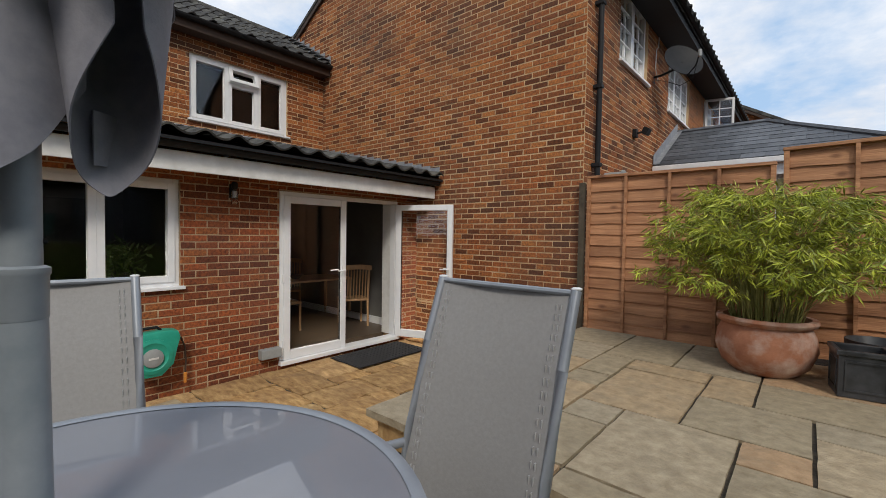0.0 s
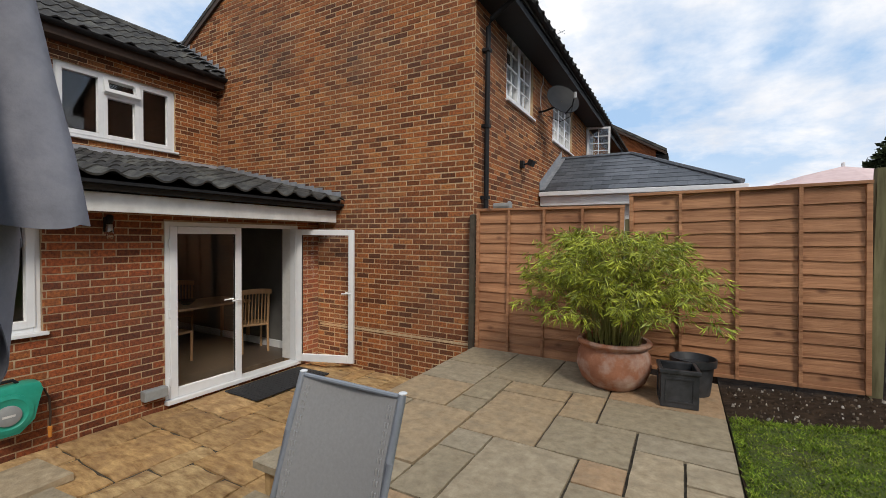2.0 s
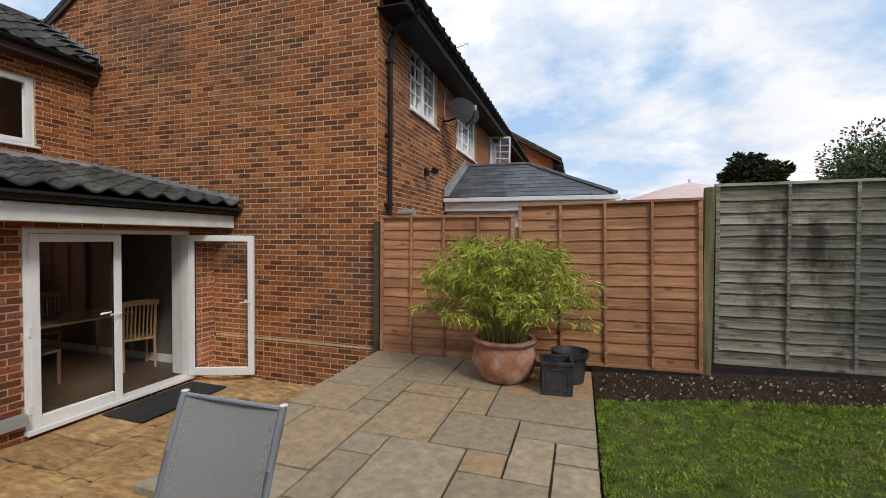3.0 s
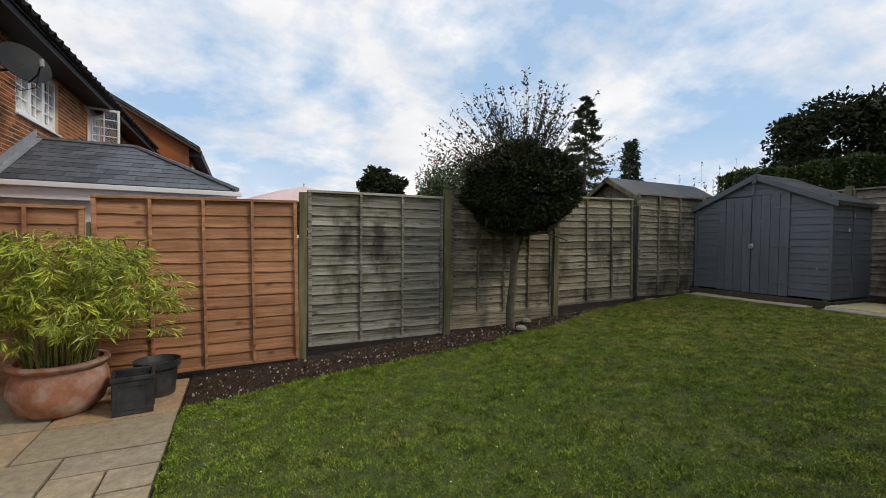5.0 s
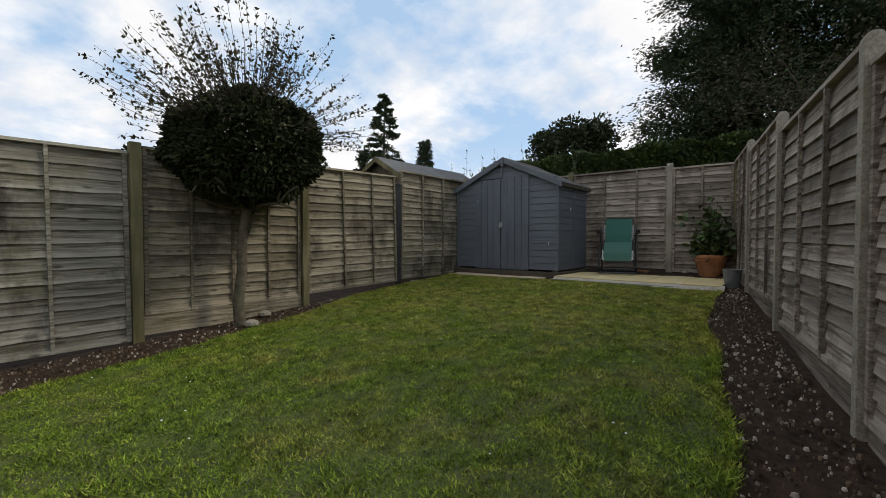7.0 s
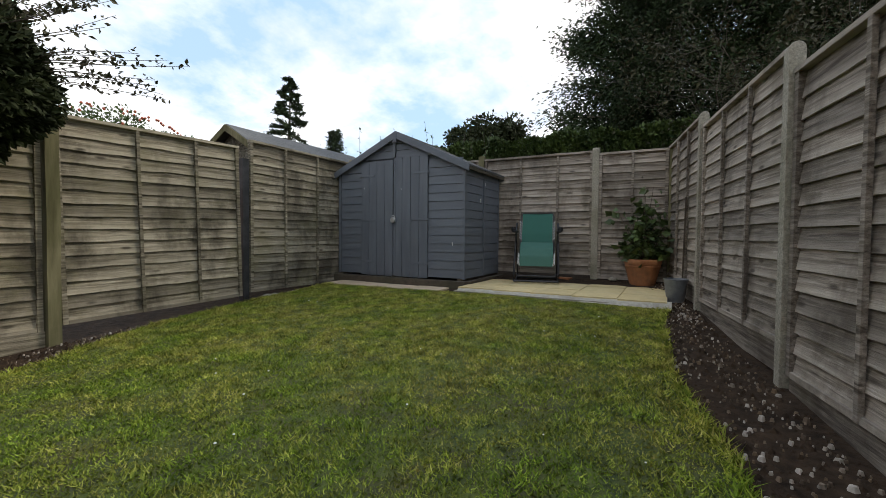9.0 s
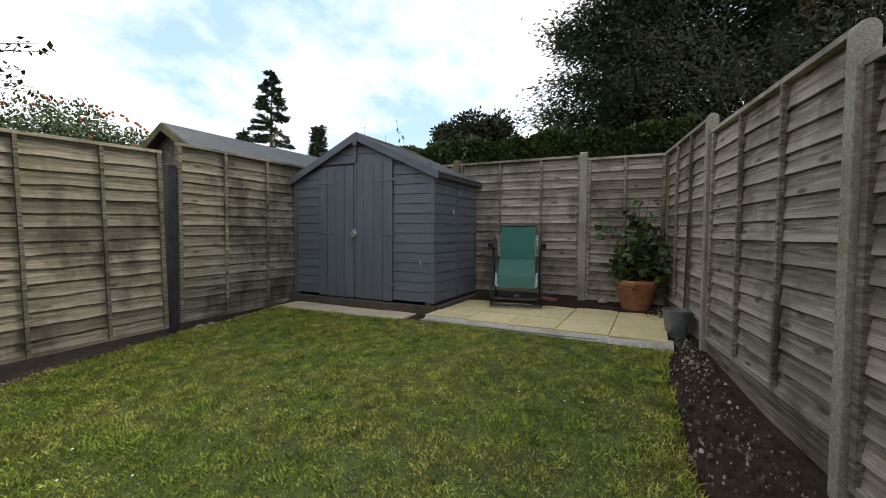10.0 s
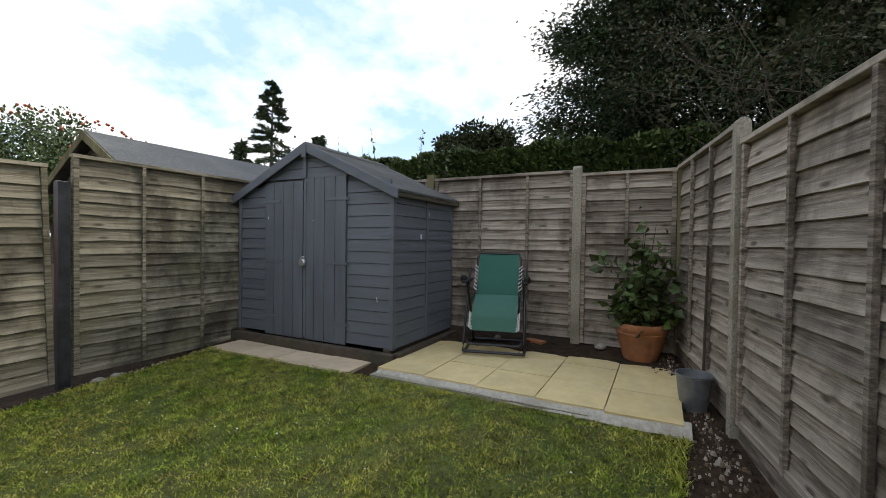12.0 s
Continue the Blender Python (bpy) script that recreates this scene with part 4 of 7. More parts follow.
walkway = tagged(part("pavement_shed", Geo().box(8.93, 9.36, 3.16, 4.94, 0.40, 0.545), M_CONCRETE), "row of buff concrete slabs before the shed doors", "paving", kind="structure")
for i in range(4):
    me = slab_mesh(0.43, 0.445, 0.04, M_PINKSLAB, 0.0025, rng).mesh("paving_slab", M_PINKSLAB, smooth=True)
    part("paving_slab", me, None, walkway).matrix_basis = pose(8.925, 3.15 + 0.453 * i, 0.585, rng.uniform(-0.4, 0.4), rng.uniform(-0.5, 0.5), rng.uniform(-0.6, 0.6))


# ---- fences ----
def slat_mesh(L, h, mat, seed, lap=0.019, wave=1.0):
    """A waney-edged lap board: thick lower edge, wavy outline."""
    g = Geo()
    n = 14
    r = random.Random(seed)
    off = r.uniform(0, 99)
    for i in range(n + 1):
        x = L * i / n
        wv = wave * (0.013 * noise.noise((i * 0.45 + off, 0, 0)) + 0.006 * noise.noise((i * 1.5 + off, 3, 0)))
        by = 0.004 * noise.noise((i * 0.7 + off, 9, 0))
        g.v += [(x, -lap + by, wv), (x, 0.009 - lap + by, wv - 0.003), (x, 0.004, h), (x, 0.010, h)]
    for i in range(n):
        k = 4 * i
        g.f += [(k, k + 4, k + 6, k + 2), (k + 1, k + 3, k + 7, k + 5), (k, k + 1, k + 5, k + 4), (k + 2, k + 6, k + 7, k + 3)]
    g.f += [(0, 2, 3, 1), (4 * n, 4 * n + 1, 4 * n + 3, 4 * n + 2)]
    return g.mesh("slat", mat)


FENCES = {}


def fence_of(group, label=""):
    """The fence that a panel or post belongs to."""
    if group not in FENCES:
        FENCES[group] = thing("fence", pose(0, 0, 0), label, "fence")
    return FENCES[group]


def fence_panel(L, H, mat, label, group, boards=11, seed=0, battens=(0.25, 0.5, 0.75)):
    """A lap panel in its own frame; its lower corner is at the origin and its boarded face looks along -y."""
    p = new("fence_panel")
    p.parent = fence_of(group)
    tagged(p, label)
    step_ = (H - 0.05) / boards
    r = random.Random(seed)
    for i in range(boards):
        ob = part("slat", slat_mesh(L - 0.02, step_ + 0.03, mat, seed * 50 + i, 0.015 if mat is M_FENCE_NEW else 0.019, 0.35 if mat is M_FENCE_LONG else 1.0), None, p)
        ob.matrix_basis = pose(0.01, 0, 0.02 + i * step_, 0, r.uniform(-0.25, 0.25), 0)
    for x in battens:
        part("batten", Geo().box(-0.015, 0.015, -0.042, -0.018, 0.0, H), mat, p, bevel=0.003).matrix_basis = pose(L * x, 0, 0, 0, 0, 0)
    for x in (0.0, L - 0.04):
        part("side_rail", Geo().box(0, 0.04, -0.036, 0.018, 0.0, H), mat, p, bevel=0.003).matrix_basis = pose(x, 0, 0)
    part("cap_rail", Geo().box(-0.005, L + 0.005, -0.042, 0.024, 0, 0.03), mat, p, bevel=0.004).matrix_basis = pose(0, 0, H)
    part("bottom_rail", Geo().box(0.042, L - 0.042, -0.034, 0.0, 0.0, 0.035), mat, p, bevel=0.003).matrix_basis = pose(0, 0, -0.002)
    return p


G_L, G_B, G_R = "border", "end", "lawn"
fence_of(G_L, "lap-panel garden fence, partly new orange, partly weathered grey")
fence_of(G_B, "weathered grey lap-panel fence with a concrete post at the garden's end")
fence_of(G_R, "long weathered lap-panel fence between rough concrete posts")
pa = fence_panel(1.76, 1.80, M_FENCE_NEW, "new orange-brown lap fence panel standing on the flags", G_L, 14, 1)
pa.matrix_basis = pose(-1.71, 5.06, -0.05)
pb = fence_panel(1.93, 1.84, M_FENCE_NEW, "new orange-brown lap fence panel behind the bamboo", G_L, 14, 2)
pb.matrix_basis = pose(0.14, 5.07, 0.03, 0, -1.3, 0)
pc = fence_panel(1.80, 1.87, M_FENCE_OLD, "weathered silver-grey lap fence panel with green stains", G_L, 15, 3, (0.36, 0.67))
pc.matrix_basis = pose(2.18, 5.12, 0.185, 0, -0.6, 0)
pd = fence_panel(1.80, 1.70, M_FENCE_DARK, "damp greenish lap fence panel behind the round tree", G_L, 14, 4)
pd.matrix_basis = pose(4.10, 5.14, 0.45)
pe = fence_panel(1.70, 1.73, M_FENCE_DARK, "weathered grey lap fence panel above the border", G_L, 15, 5, (0.37, 0.70))
pe.matrix_basis = pose(6.02, 5.13, 0.48, 0, -1.5, 0)
pf = fence_panel(1.80, 1.82, M_FENCE_DARK, "weathered grey-green lap fence panel beside the shed", G_L, 16, 6, (0.3, 0.62))
pf.matrix_basis = pose(7.85, 5.15, 0.55)
pf2 = copy_thing(pf, pose(9.70, 5.15, 0.60))
for i, (y0_, z0_) in enumerate(((0.66, 0.68), (1.60, 0.72), (3.34, 0.72))):
    q = fence_panel((0.86, 1.64, 1.70)[i], 1.72, M_FENCE_LONG, "weathered grey lap panel of the end fence", G_B, 15, 7 + i, ((0.5,), (0.36, 0.7), (0.33, 0.66))[i])
    q.matrix_basis = pose(10.70, y0_ + (0.86, 1.64, 1.70)[i], z0_, 0, 0, -90)
ANG = math.degrees(math.atan(0.18))
ca, sa = math.cos(radians(ANG)), math.sin(radians(ANG))
right_x = [-1.95, -0.08, 1.79, 3.60, 5.45, 7.38, 9.17, 10.76]
panels = [fence_panel(1.76, 1.64, M_FENCE_LONG, "weathered grey-brown lap fence panel between concrete posts", G_R, 14, 20 + i, (0.34, 0.67)) for i in range(2)]
proto = list(panels)
for i in range(len(right_x) - 1):
    x0_, x1_ = right_x[i], right_x[i + 1]
    L = (x1_ - x0_) / ca - 0.09
    z_ = max(ground_z(max(x0_ + 0.9, 1.0)) + 0.15, 0.10) + (0.01 if i % 2 else 0)
    q = copy_thing(proto[i % 2], pose(x1_ - 0.045 * ca, fence_y(x1_) - 0.045 * sa - 0.02, z_, 0, 0, 180 + ANG))
    q.scale = (L / 1.76, 1, 1)
    part("gravel_board", Geo().box(0, L, -0.02, 0.02, 0, 0.178), M_FENCE_LONG, fence_of(G_R), "weathered timber gravel board", bevel=0.004).matrix_basis = pose(x1_ - 0.05 * ca, fence_y(x1_) - 0.05 * sa - 0.02, z_ - 0.18, 0, 0, 180 + ANG)
for q in proto:
    for o in (*q.children_recursive, q):
        bpy.data.objects.remove(o)


def concrete_post(x, y, z0_, z1_, ang, group, w=0.088):
    """A cast post whose top is rounded across the fence."""
    h = z1_ - z0_
    side = [(-0.040, 0.0), (0.040, 0.0)]
    side += [(0.040 * math.cos(math.pi * k / 10), h - 0.042 + 0.042 * math.sin(math.pi * k / 10)) for k in range(11)]
    g = Geo().prism([(-w / 2, a, b) for a, b in side], (w, 0, 0))
    p = part("post", g, M_CONCRETE, fence_of(group), "rough grey concrete post", bevel=0.006)
    p.matrix_basis = pose(x, y, z0_, 0, 0, ang)
    return p


def timber_post(x, y, z0_, z1_, mat, label, w=0.09):
    h = z1_ - z0_
    g = Geo()
    g.grid(lambda a, b: (w / 2 * [-1, 1, 1, -1, -1][round(a * 4)] + 0.004 * noise.noise((b * 4, a, x)), w / 2 * [-1, -1, 1, 1, -1][round(a * 4)], h * b), 4, 8)
    g.poly([(-w / 2, -w / 2, h), (w / 2, -w / 2, h), (w / 2, w / 2, h + 0.012), (-w / 2, w / 2, h + 0.012)])
    p = part("post", g, mat, fence_of(G_B if x > 10 else G_L), label)
    p.matrix_basis = pose(x, y, z0_)
    return p


for x in right_x[:-1]:
    concrete_post(x, fence_y(x), max(ground_z(max(x, 1)) - 0.05, -0.1), max(ground_z(max(x, 1)), 0.0) + 1.90, ANG, G_R, 0.070)
concrete_post(10.69, 1.565, 0.55, 2.51, 90, G_B, 0.09)
timber_post(10.69, 3.29, 0.60, 2.52, M_POST_OLD, "weathered square timber post of the end fence")
timber_post(10.70, 0.61, 0.60, 2.46, M_POST_OLD, "weathered timber corner post of the end fence")
timber_post(-1.76, 5.02, -0.06, 1.70, M_DARKWOOD, "dark narrow timber post against the brick corner", 0.06)
timber_post(0.10, 5.09, -0.05, 1.62, M_POST_OLD, "weathered timber post between two new panels", 0.08)
timber_post(2.11, 5.13, 0.0, 2.05, M_POST_OLD, "grey split timber post where new and old panels meet", 0.09)
timber_post(4.03, 5.10, 0.18, 2.20, M_POST_OLD, "mossy timber post rising above the grey panels", 0.095)
timber_post(5.96, 5.11, 0.30, 2.10, M_POST_OLD, "mossy timber post behind the round tree", 0.09)
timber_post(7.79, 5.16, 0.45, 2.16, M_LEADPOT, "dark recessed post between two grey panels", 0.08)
part("gravel_board", Geo().box(0, 1.82, -0.02, 0.02, 0, 0.21), M_FENCE_DARK, fence_of(G_L), "damp timber gravel board", bevel=0.004).matrix_basis = pose(4.09, 5.13, 0.24)


# ---- the house with the glazed doors ----
house = thing("house", pose(0, 0, 0), "red brick house with a single-storey tiled extension and white glazed doors", "house")
WX = -4.53
DOOR = (2.69, 4.61, -0.56, 1.56)
WIN = (0.30, 1.63, 0.50, 1.58)
brick_wall(house, "wall", (WX, 0, 0), (0, 1, 0), (1, 0, 0), -3.2, 5.05, -0.62, 1.72, [(DOOR[0], DOOR[1], DOOR[2], DOOR[3]), (WIN[0], WIN[1], WIN[2], WIN[3])],
           (M_BRICK_B, M_BRICK_BS, M_MORTAR_B), nearest=lambda u, z: 0 if 0.2 < u < 3.2 and z < 1.0 else 1 + abs(u - 2), thick=0.28, headers=0.04, seed=3)
UX = -7.2
UW = (2.61, 4.28, 2.85, 3.90)
brick_wall(house, "wall", (UX, 0, 0), (0, 1, 0), (1, 0, 0), -3.2, 5.05, 2.30, 4.35, [UW], (M_BRICK_A, M_BRICK_AS, M_MORTAR_A), nearest=lambda u, z: abs(u - 3.2), thick=0.28, headers=0.05, seed=5)
part("side_wall", Geo().box(-8.9, -4.82, -3.25, -3.0, -0.6, 4.4), M_BRICK_B, house)
part("rear_wall", Geo().box(-10.2, -9.95, -3.25, 5.0, -0.6, 4.4), M_ROOMWALL_DIM, house)
# window beside the doors
casement(house, "window", WX, WIN[0], WIN[1], WIN[2], WIN[3], "y", 1, [(0.03, 0.5, 0.04, 0.96, 0), (0.5, 0.97, 0.04, 0.96, 0)], label="white plastic kitchen window with two panes")
casement(house, "window", UX, UW[0], UW[1], UW[2], UW[3], "y", 1, [(0.03, 0.365, 0.04, 0.96, 0), (0.365, 0.665, 0.70, 0.96, -18), (0.365, 0.665, 0.04, 0.70, 0), (0.665, 0.97, 0.04, 0.96, 0)], label="white plastic bedroom window with a small top light ajar")


def door_leaf(parent, L, H, m, label, thick=0.06):
    d = new("door")
    d.parent = parent
    d.matrix_basis = m
    tagged(d, label)
    s = 0.085
    g = Geo()
    g.box(0, s, -thick / 2, thick / 2, 0, H); g.box(L - s, L, -thick / 2, thick / 2, 0, H)
    g.box(s, L - s, -thick / 2, thick / 2, 0, 0.11); g.box(s, L - s, -thick / 2, thick / 2, H - s, H)
    part("leaf_frame", g, M_UPVC, d, bevel=0.008)
    part("glazing_seal", Geo().box(s - 0.004, s + 0.008, -0.012, 0.012, 0.11, H - s).box(L - s - 0.008, L - s + 0.004, -0.012, 0.012, 0.11, H - s), M_BLACK, d)
    pn = part("pane", Geo().box(s - 0.004, L - s + 0.004, -0.005, 0.005, 0.106, H - s + 0.004), M_GLASS, d)
    pn.visible_shadow = False
    g = Geo()
    for sd in (-1, 1):
        y_ = sd * (thick / 2)
        g.box(L - 0.062, L - 0.030, min(y_, y_ + sd * 0.01), max(y_, y_ + sd * 0.01), 0.88, 1.12)
        g.tube([(L - 0.046, y_ + sd * 0.008, 1.06), (L - 0.046, y_ + sd * 0.05, 1.06), (L - 0.06, y_ + sd * 0.055, 1.06), (L - 0.17, y_ + sd * 0.055, 1.055)], 0.010, 8)
    part("handle", g, M_UPVC, d, "white lever handle", bevel=0.0)
    for z in (0.2, 1.0, H - 0.2):
        part("hinge", Geo().box(-0.018, 0.0, -thick / 2 - 0.012, thick / 2 + 0.012, z - 0.05, z + 0.05), M_UPVC, d, bevel=0.004)
    return d


df = new("door_frame")
df.parent = house
tagged(df, "white plastic outer frame of the garden doors")
g = Geo()
fx0, fx1 = WX - 0.10, WX + 0.012
g.box(fx0, fx1, DOOR[0] + 0.002, DOOR[0] + 0.05, DOOR[2] + 0.06, DOOR[3] - 0.002); g.box(fx0, fx1, DOOR[1] - 0.05, DOOR[1] - 0.002, DOOR[2] + 0.06, DOOR[3] - 0.002)
g.box(fx0, fx1, DOOR[0] + 0.05, DOOR[1] - 0.05, DOOR[3] - 0.052, DOOR[3] - 0.002)
part("jamb", g, M_UPVC, df, bevel=0.006)
part("lining", Geo().box(WX - 0.295, WX - 0.102, DOOR[0] + 0.002, DOOR[0] + 0.03, DOOR[2] + 0.06, DOOR[3] - 0.002).box(WX - 0.295, WX - 0.102, DOOR[1] - 0.03, DOOR[1] - 0.002, DOOR[2] + 0.06, DOOR[3] - 0.002).box(WX - 0.295, WX - 0.102, DOOR[0] + 0.03, DOOR[1] - 0.03, DOOR[3] - 0.03, DOOR[3] - 0.002), M_WHITE_OLD, df)
part("threshold", Geo().box(WX - 0.12, WX + 0.07, DOOR[0] - 0.01, DOOR[1] + 0.02, DOOR[2] + 0.005, DOOR[2] + 0.058), M_UPVC, df, bevel=0.01)
LW = (DOOR[1] - DOOR[0] - 0.10) / 2
LH = DOOR[3] - DOOR[2] - 0.115
door_leaf(house, LW, LH, pose(WX - 0.005, DOOR[0] + 0.05, DOOR[2] + 0.06, 0, 0, 90), "closed white glazed door leaf")
door_leaf(house, LW, LH, pose(WX + 0.03, DOOR[1] - 0.03, DOOR[2] + 0.06, 0, 0, 21) , "white glazed door leaf standing wide open")
# eaves and lean-to roof
SL = (2.66 - 1.98) / 3.2
rz = lambda x: 1.955 + (-4.02 - x) * SL
part("fascia", Geo().box(-4.16, -4.13, -3.3, 5.03, 1.62, 1.80), M_WHITE_OLD, house, "off-white eaves board", bevel=0.004)
part("soffit", Geo().box(-4.53, -4.16, -3.3, 5.03, 1.70, 1.715), M_WHITE_OLD, house)
g = Geo().grid(lambda a, b: (-4.075 + 0.055 * math.cos(math.pi * (1 + a)), -3.3 + 8.33 * b, 1.87 - 0.055 * math.sin(math.pi * a)), 8, 1)
part("gutter", g, M_BLACK, house, "black half-round gutter", solid=0.003)
g = Geo()
for i in range(9):
    y_ = -3.0 + i * 0.98
    g.box(-4.13, -4.07, y_ - 0.015, y_ + 0.015, 1.80, 1.84)
part("gutter_bracket", g, M_BLACK, house)
roof = part("roof", Geo().prism([(-3.98, -3.3, 1.90), (-7.2, -3.3, rz(-7.2) - 0.055), (-7.2, -3.3, rz(-7.2) - 0.12), (-3.98, -3.3, 1.87)], (0, 8.34, 0)), M_BLACK, house, "low lean-to roof of dark weathered tiles")


def tile_mesh(w, d, r):
    """An interlocking roof tile with a roll, lying along -x from its front edge, top at z 0."""
    g = Geo()
    n = 10
    for k, (x, lift) in enumerate(((0.0, 0.0), (-d, -0.018))):
        for i in range(n + 1):
            u = i / n
            roll = 0.046 * max(0, math.sin(math.pi * min(1, max(0, (u - 0.45) / 0.5)))) - 0.016 * math.sin(math.pi * min(1, u / 0.45))
            g.v.append((x + r.uniform(-0.003, 0.003) * (k == 0), w * u, roll + lift + 0.018))
    for i in range(n + 1):
        v = g.v[i]
        g.v.append((v[0], v[1], v[2] - 0.02))
    for i in range(n):
        g.f.append((i, i + 1, n + 2 + i, n + 1 + i))
        g.f.append((i, 2 * n + 2 + i, 2 * n + 3 + i, i + 1))
    return g


tm = [tile_mesh(0.30, 0.38, rng).mesh("roof_tile", M_TILE, smooth=True) for _ in range(4)]
tilt = math.degrees(math.atan(SL))
for r_ in range(10):
    for c_ in range(28):
        x_ = -3.96 - r_ * 0.325
        y_ = 5.03 - 0.298 * (c_ + 1)
        ob = part("roof_tile", rng.choice(tm), None, roof)
        ob.matrix_basis = pose(x_, y_, rz(x_) + 0.005, rng.uniform(-0.5, 0.5), tilt, rng.uniform(-0.4, 0.4))
part("flashing", Geo().prism([(-7.17, -3.3, rz(-7.2) + 0.09), (-7.17, -3.3, rz(-7.2) + 0.02), (-7.0, -3.3, rz(-7.0) + 0.035), (-7.0, -3.3, rz(-7.0) + 0.045)], (0, 8.3, 0)), M_LEAD, house)
for i in range(16):
    x_ = -4.05 - i * 0.195
    part("flashing_step", Geo().box(x_ - 0.19, x_, 5.035, 5.046, rz(x_) + 0.0, rz(x_) + 0.14), M_LEAD, house, bevel=0.003)
# main roof
RS = 0.60
mz = lambda x: 4.36 + (-6.98 - x) * RS
part("fascia", Geo().box(-6.98, -6.95, -3.3, 5.03, 4.14, 4.30), M_BROWN, house, "dark brown eaves board")
part("soffit", Geo().box(-7.19, -6.98, -3.3, 5.03, 4.14, 4.155), M_BROWN, house)
g = Geo().grid(lambda a, b: (-6.90 + 0.055 * math.cos(math.pi * (1 + a)), -3.3 + 8.33 * b, 4.31 - 0.055 * math.sin(math.pi * a)), 8, 1)
part("gutter", g, M_BLACK, house, solid=0.003)
roof2 = part("roof", Geo().prism([(-6.92, -3.3, 4.30), (-8.55, -3.3, mz(-8.55) - 0.05), (-10.3, -3.3, 4.30)], (0, 8.34, 0)), M_BLACK, house, "dark tiled main roof")
V, F = [], []
rot = Matrix.Rotation(math.atan(RS), 4, "Y")
for r_ in range(6):
    for c_ in range(28):
        x_ = -6.90 - r_ * 0.278
        T = Matrix.Translation((x_, 5.03 - 0.298 * (c_ + 1), mz(x_) + 0.005)) @ rot @ Matrix.Rotation(rng.uniform(-0.006, 0.006), 4, "X")
        k = len(V)
        me = rng.choice(tm)
        V += [tuple(T @ v.co) for v in me.vertices]
        F += [tuple(k + i for i in p.vertices) for p in me.polygons]
ob = new("roof_tiles", bpy.data.meshes.new("roof_tiles"))
ob.data.from_pydata(V, [], F); ob.data.materials.append(M_TILE_S); ob.parent = roof2
tagged(ob, kind="stuff")
g = Geo()
for i in range(18):
    y_ = 5.03 - 0.46 * (i + 1)
    g.tube([(-8.55, y_, mz(-8.55) - 0.03), (-8.55, y_ + 0.455, mz(-8.55) - 0.03)], 0.11, 10)
part("ridge_tiles", g, M_TILE_S, roof2)
for i in range(8):
    g = Geo()
    x_ = -6.95 - i * 0.19
    g.box(x_ - 0.185, x_, 5.036, 5.047, mz(x_) + 0.02, mz(x_) + 0.20)
    g.box(x_ - 0.185, x_, 4.86, 5.036, mz(x_ - 0.1) + 0.055, mz(x_ - 0.1) + 0.065)
    part("flashing_step", g, M_LEAD, house)
# rooms
g = Geo()
g.box(-9.9, -4.82, -3.0, 5.0, -0.62, -0.50)
room_floor = tagged(part("floor", g, M_ROOMFLOOR), "brown tiled floor of the dining room", "floor", kind="structure")
tagged(part("ceiling", Geo().box(-9.9, -4.82, -3.0, 5.0, 1.75, 1.80), M_ROOMWALL_DIM), "plain ceiling of the dining room", "ceiling", kind="structure")
tagged(part("wall_room", Geo().box(-8.6, -8.5, -3.0, 5.0, -0.50, 1.75), M_ROOMWALL_DIM), "plain painted inner wall of the dining room", "wall", kind="structure")
tagged(part("wall_side", Geo().box(-8.5, -4.82, 4.96, 5.04, -0.50, 1.75), M_ROOMWALL_DIM), "plain painted side wall of the dining room", "wall", kind="structure")
tagged(part("wall_divide", Geo().box(-8.5, -5.6, 2.02, 2.12, -0.50, 1.75), M_ROOMWALL_DIM), "plain painted partition wall indoors", "wall", kind="structure")
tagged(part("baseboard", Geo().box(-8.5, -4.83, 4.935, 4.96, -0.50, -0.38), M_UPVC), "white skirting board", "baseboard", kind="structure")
# near-black wall colour stands in for the bedroom's shade
tagged(part("wall_upper", Geo().box(-9.0, -8.9, -3.0, 5.0, 2.5, 4.3), M_DARKROOM), "inner wall of the bedroom, coloured dark for its shade", "wall", kind="structure")
tagged(part("floor_upper", Geo().box(-9.0, -7.5, -3.0, 5.0, 2.35, 2.45), M_ROOMFLOOR), "bedroom floor behind the upper window", "floor", kind="structure")


def dining_chair(m):
    c = thing("dining_chair", m, "light oak dining chair with an upright slatted back", "chair", "chairs round the dining table")
    part("seat", Geo().box(-0.22, 0.22, -0.21, 0.21, 0.43, 0.465), M_OAK, c, bevel=0.012)
    for x in (-0.20, 0.20):
        part("leg", Geo().tube([(x, -0.19, 0.0), (x, -0.19, 0.44)], 0.02, 6), M_OAK, c)
        part("back_post", Geo().tube([(x, 0.22, 0.0), (x, 0.19, 0.45), (x, 0.26, 1.0)], 0.02, 6), M_OAK, c)
    for i in range(7):
        x = -0.15 + 0.05 * i
        part("back_slat", Geo().tube([(x, 0.20, 0.47), (x, 0.215, 0.7), (x, 0.255, 0.97)], 0.011, 5), M_OAK, c)
    part("top_rail", Geo().grid(lambda a, b: (-0.235 + 0.47 * a, 0.262 + 0.02 * math.sin(math.pi * a), 0.95 + 0.08 * b + 0.02 * math.sin(math.pi * a)), 8, 1), M_OAK, c, solid=0.022)
    return c


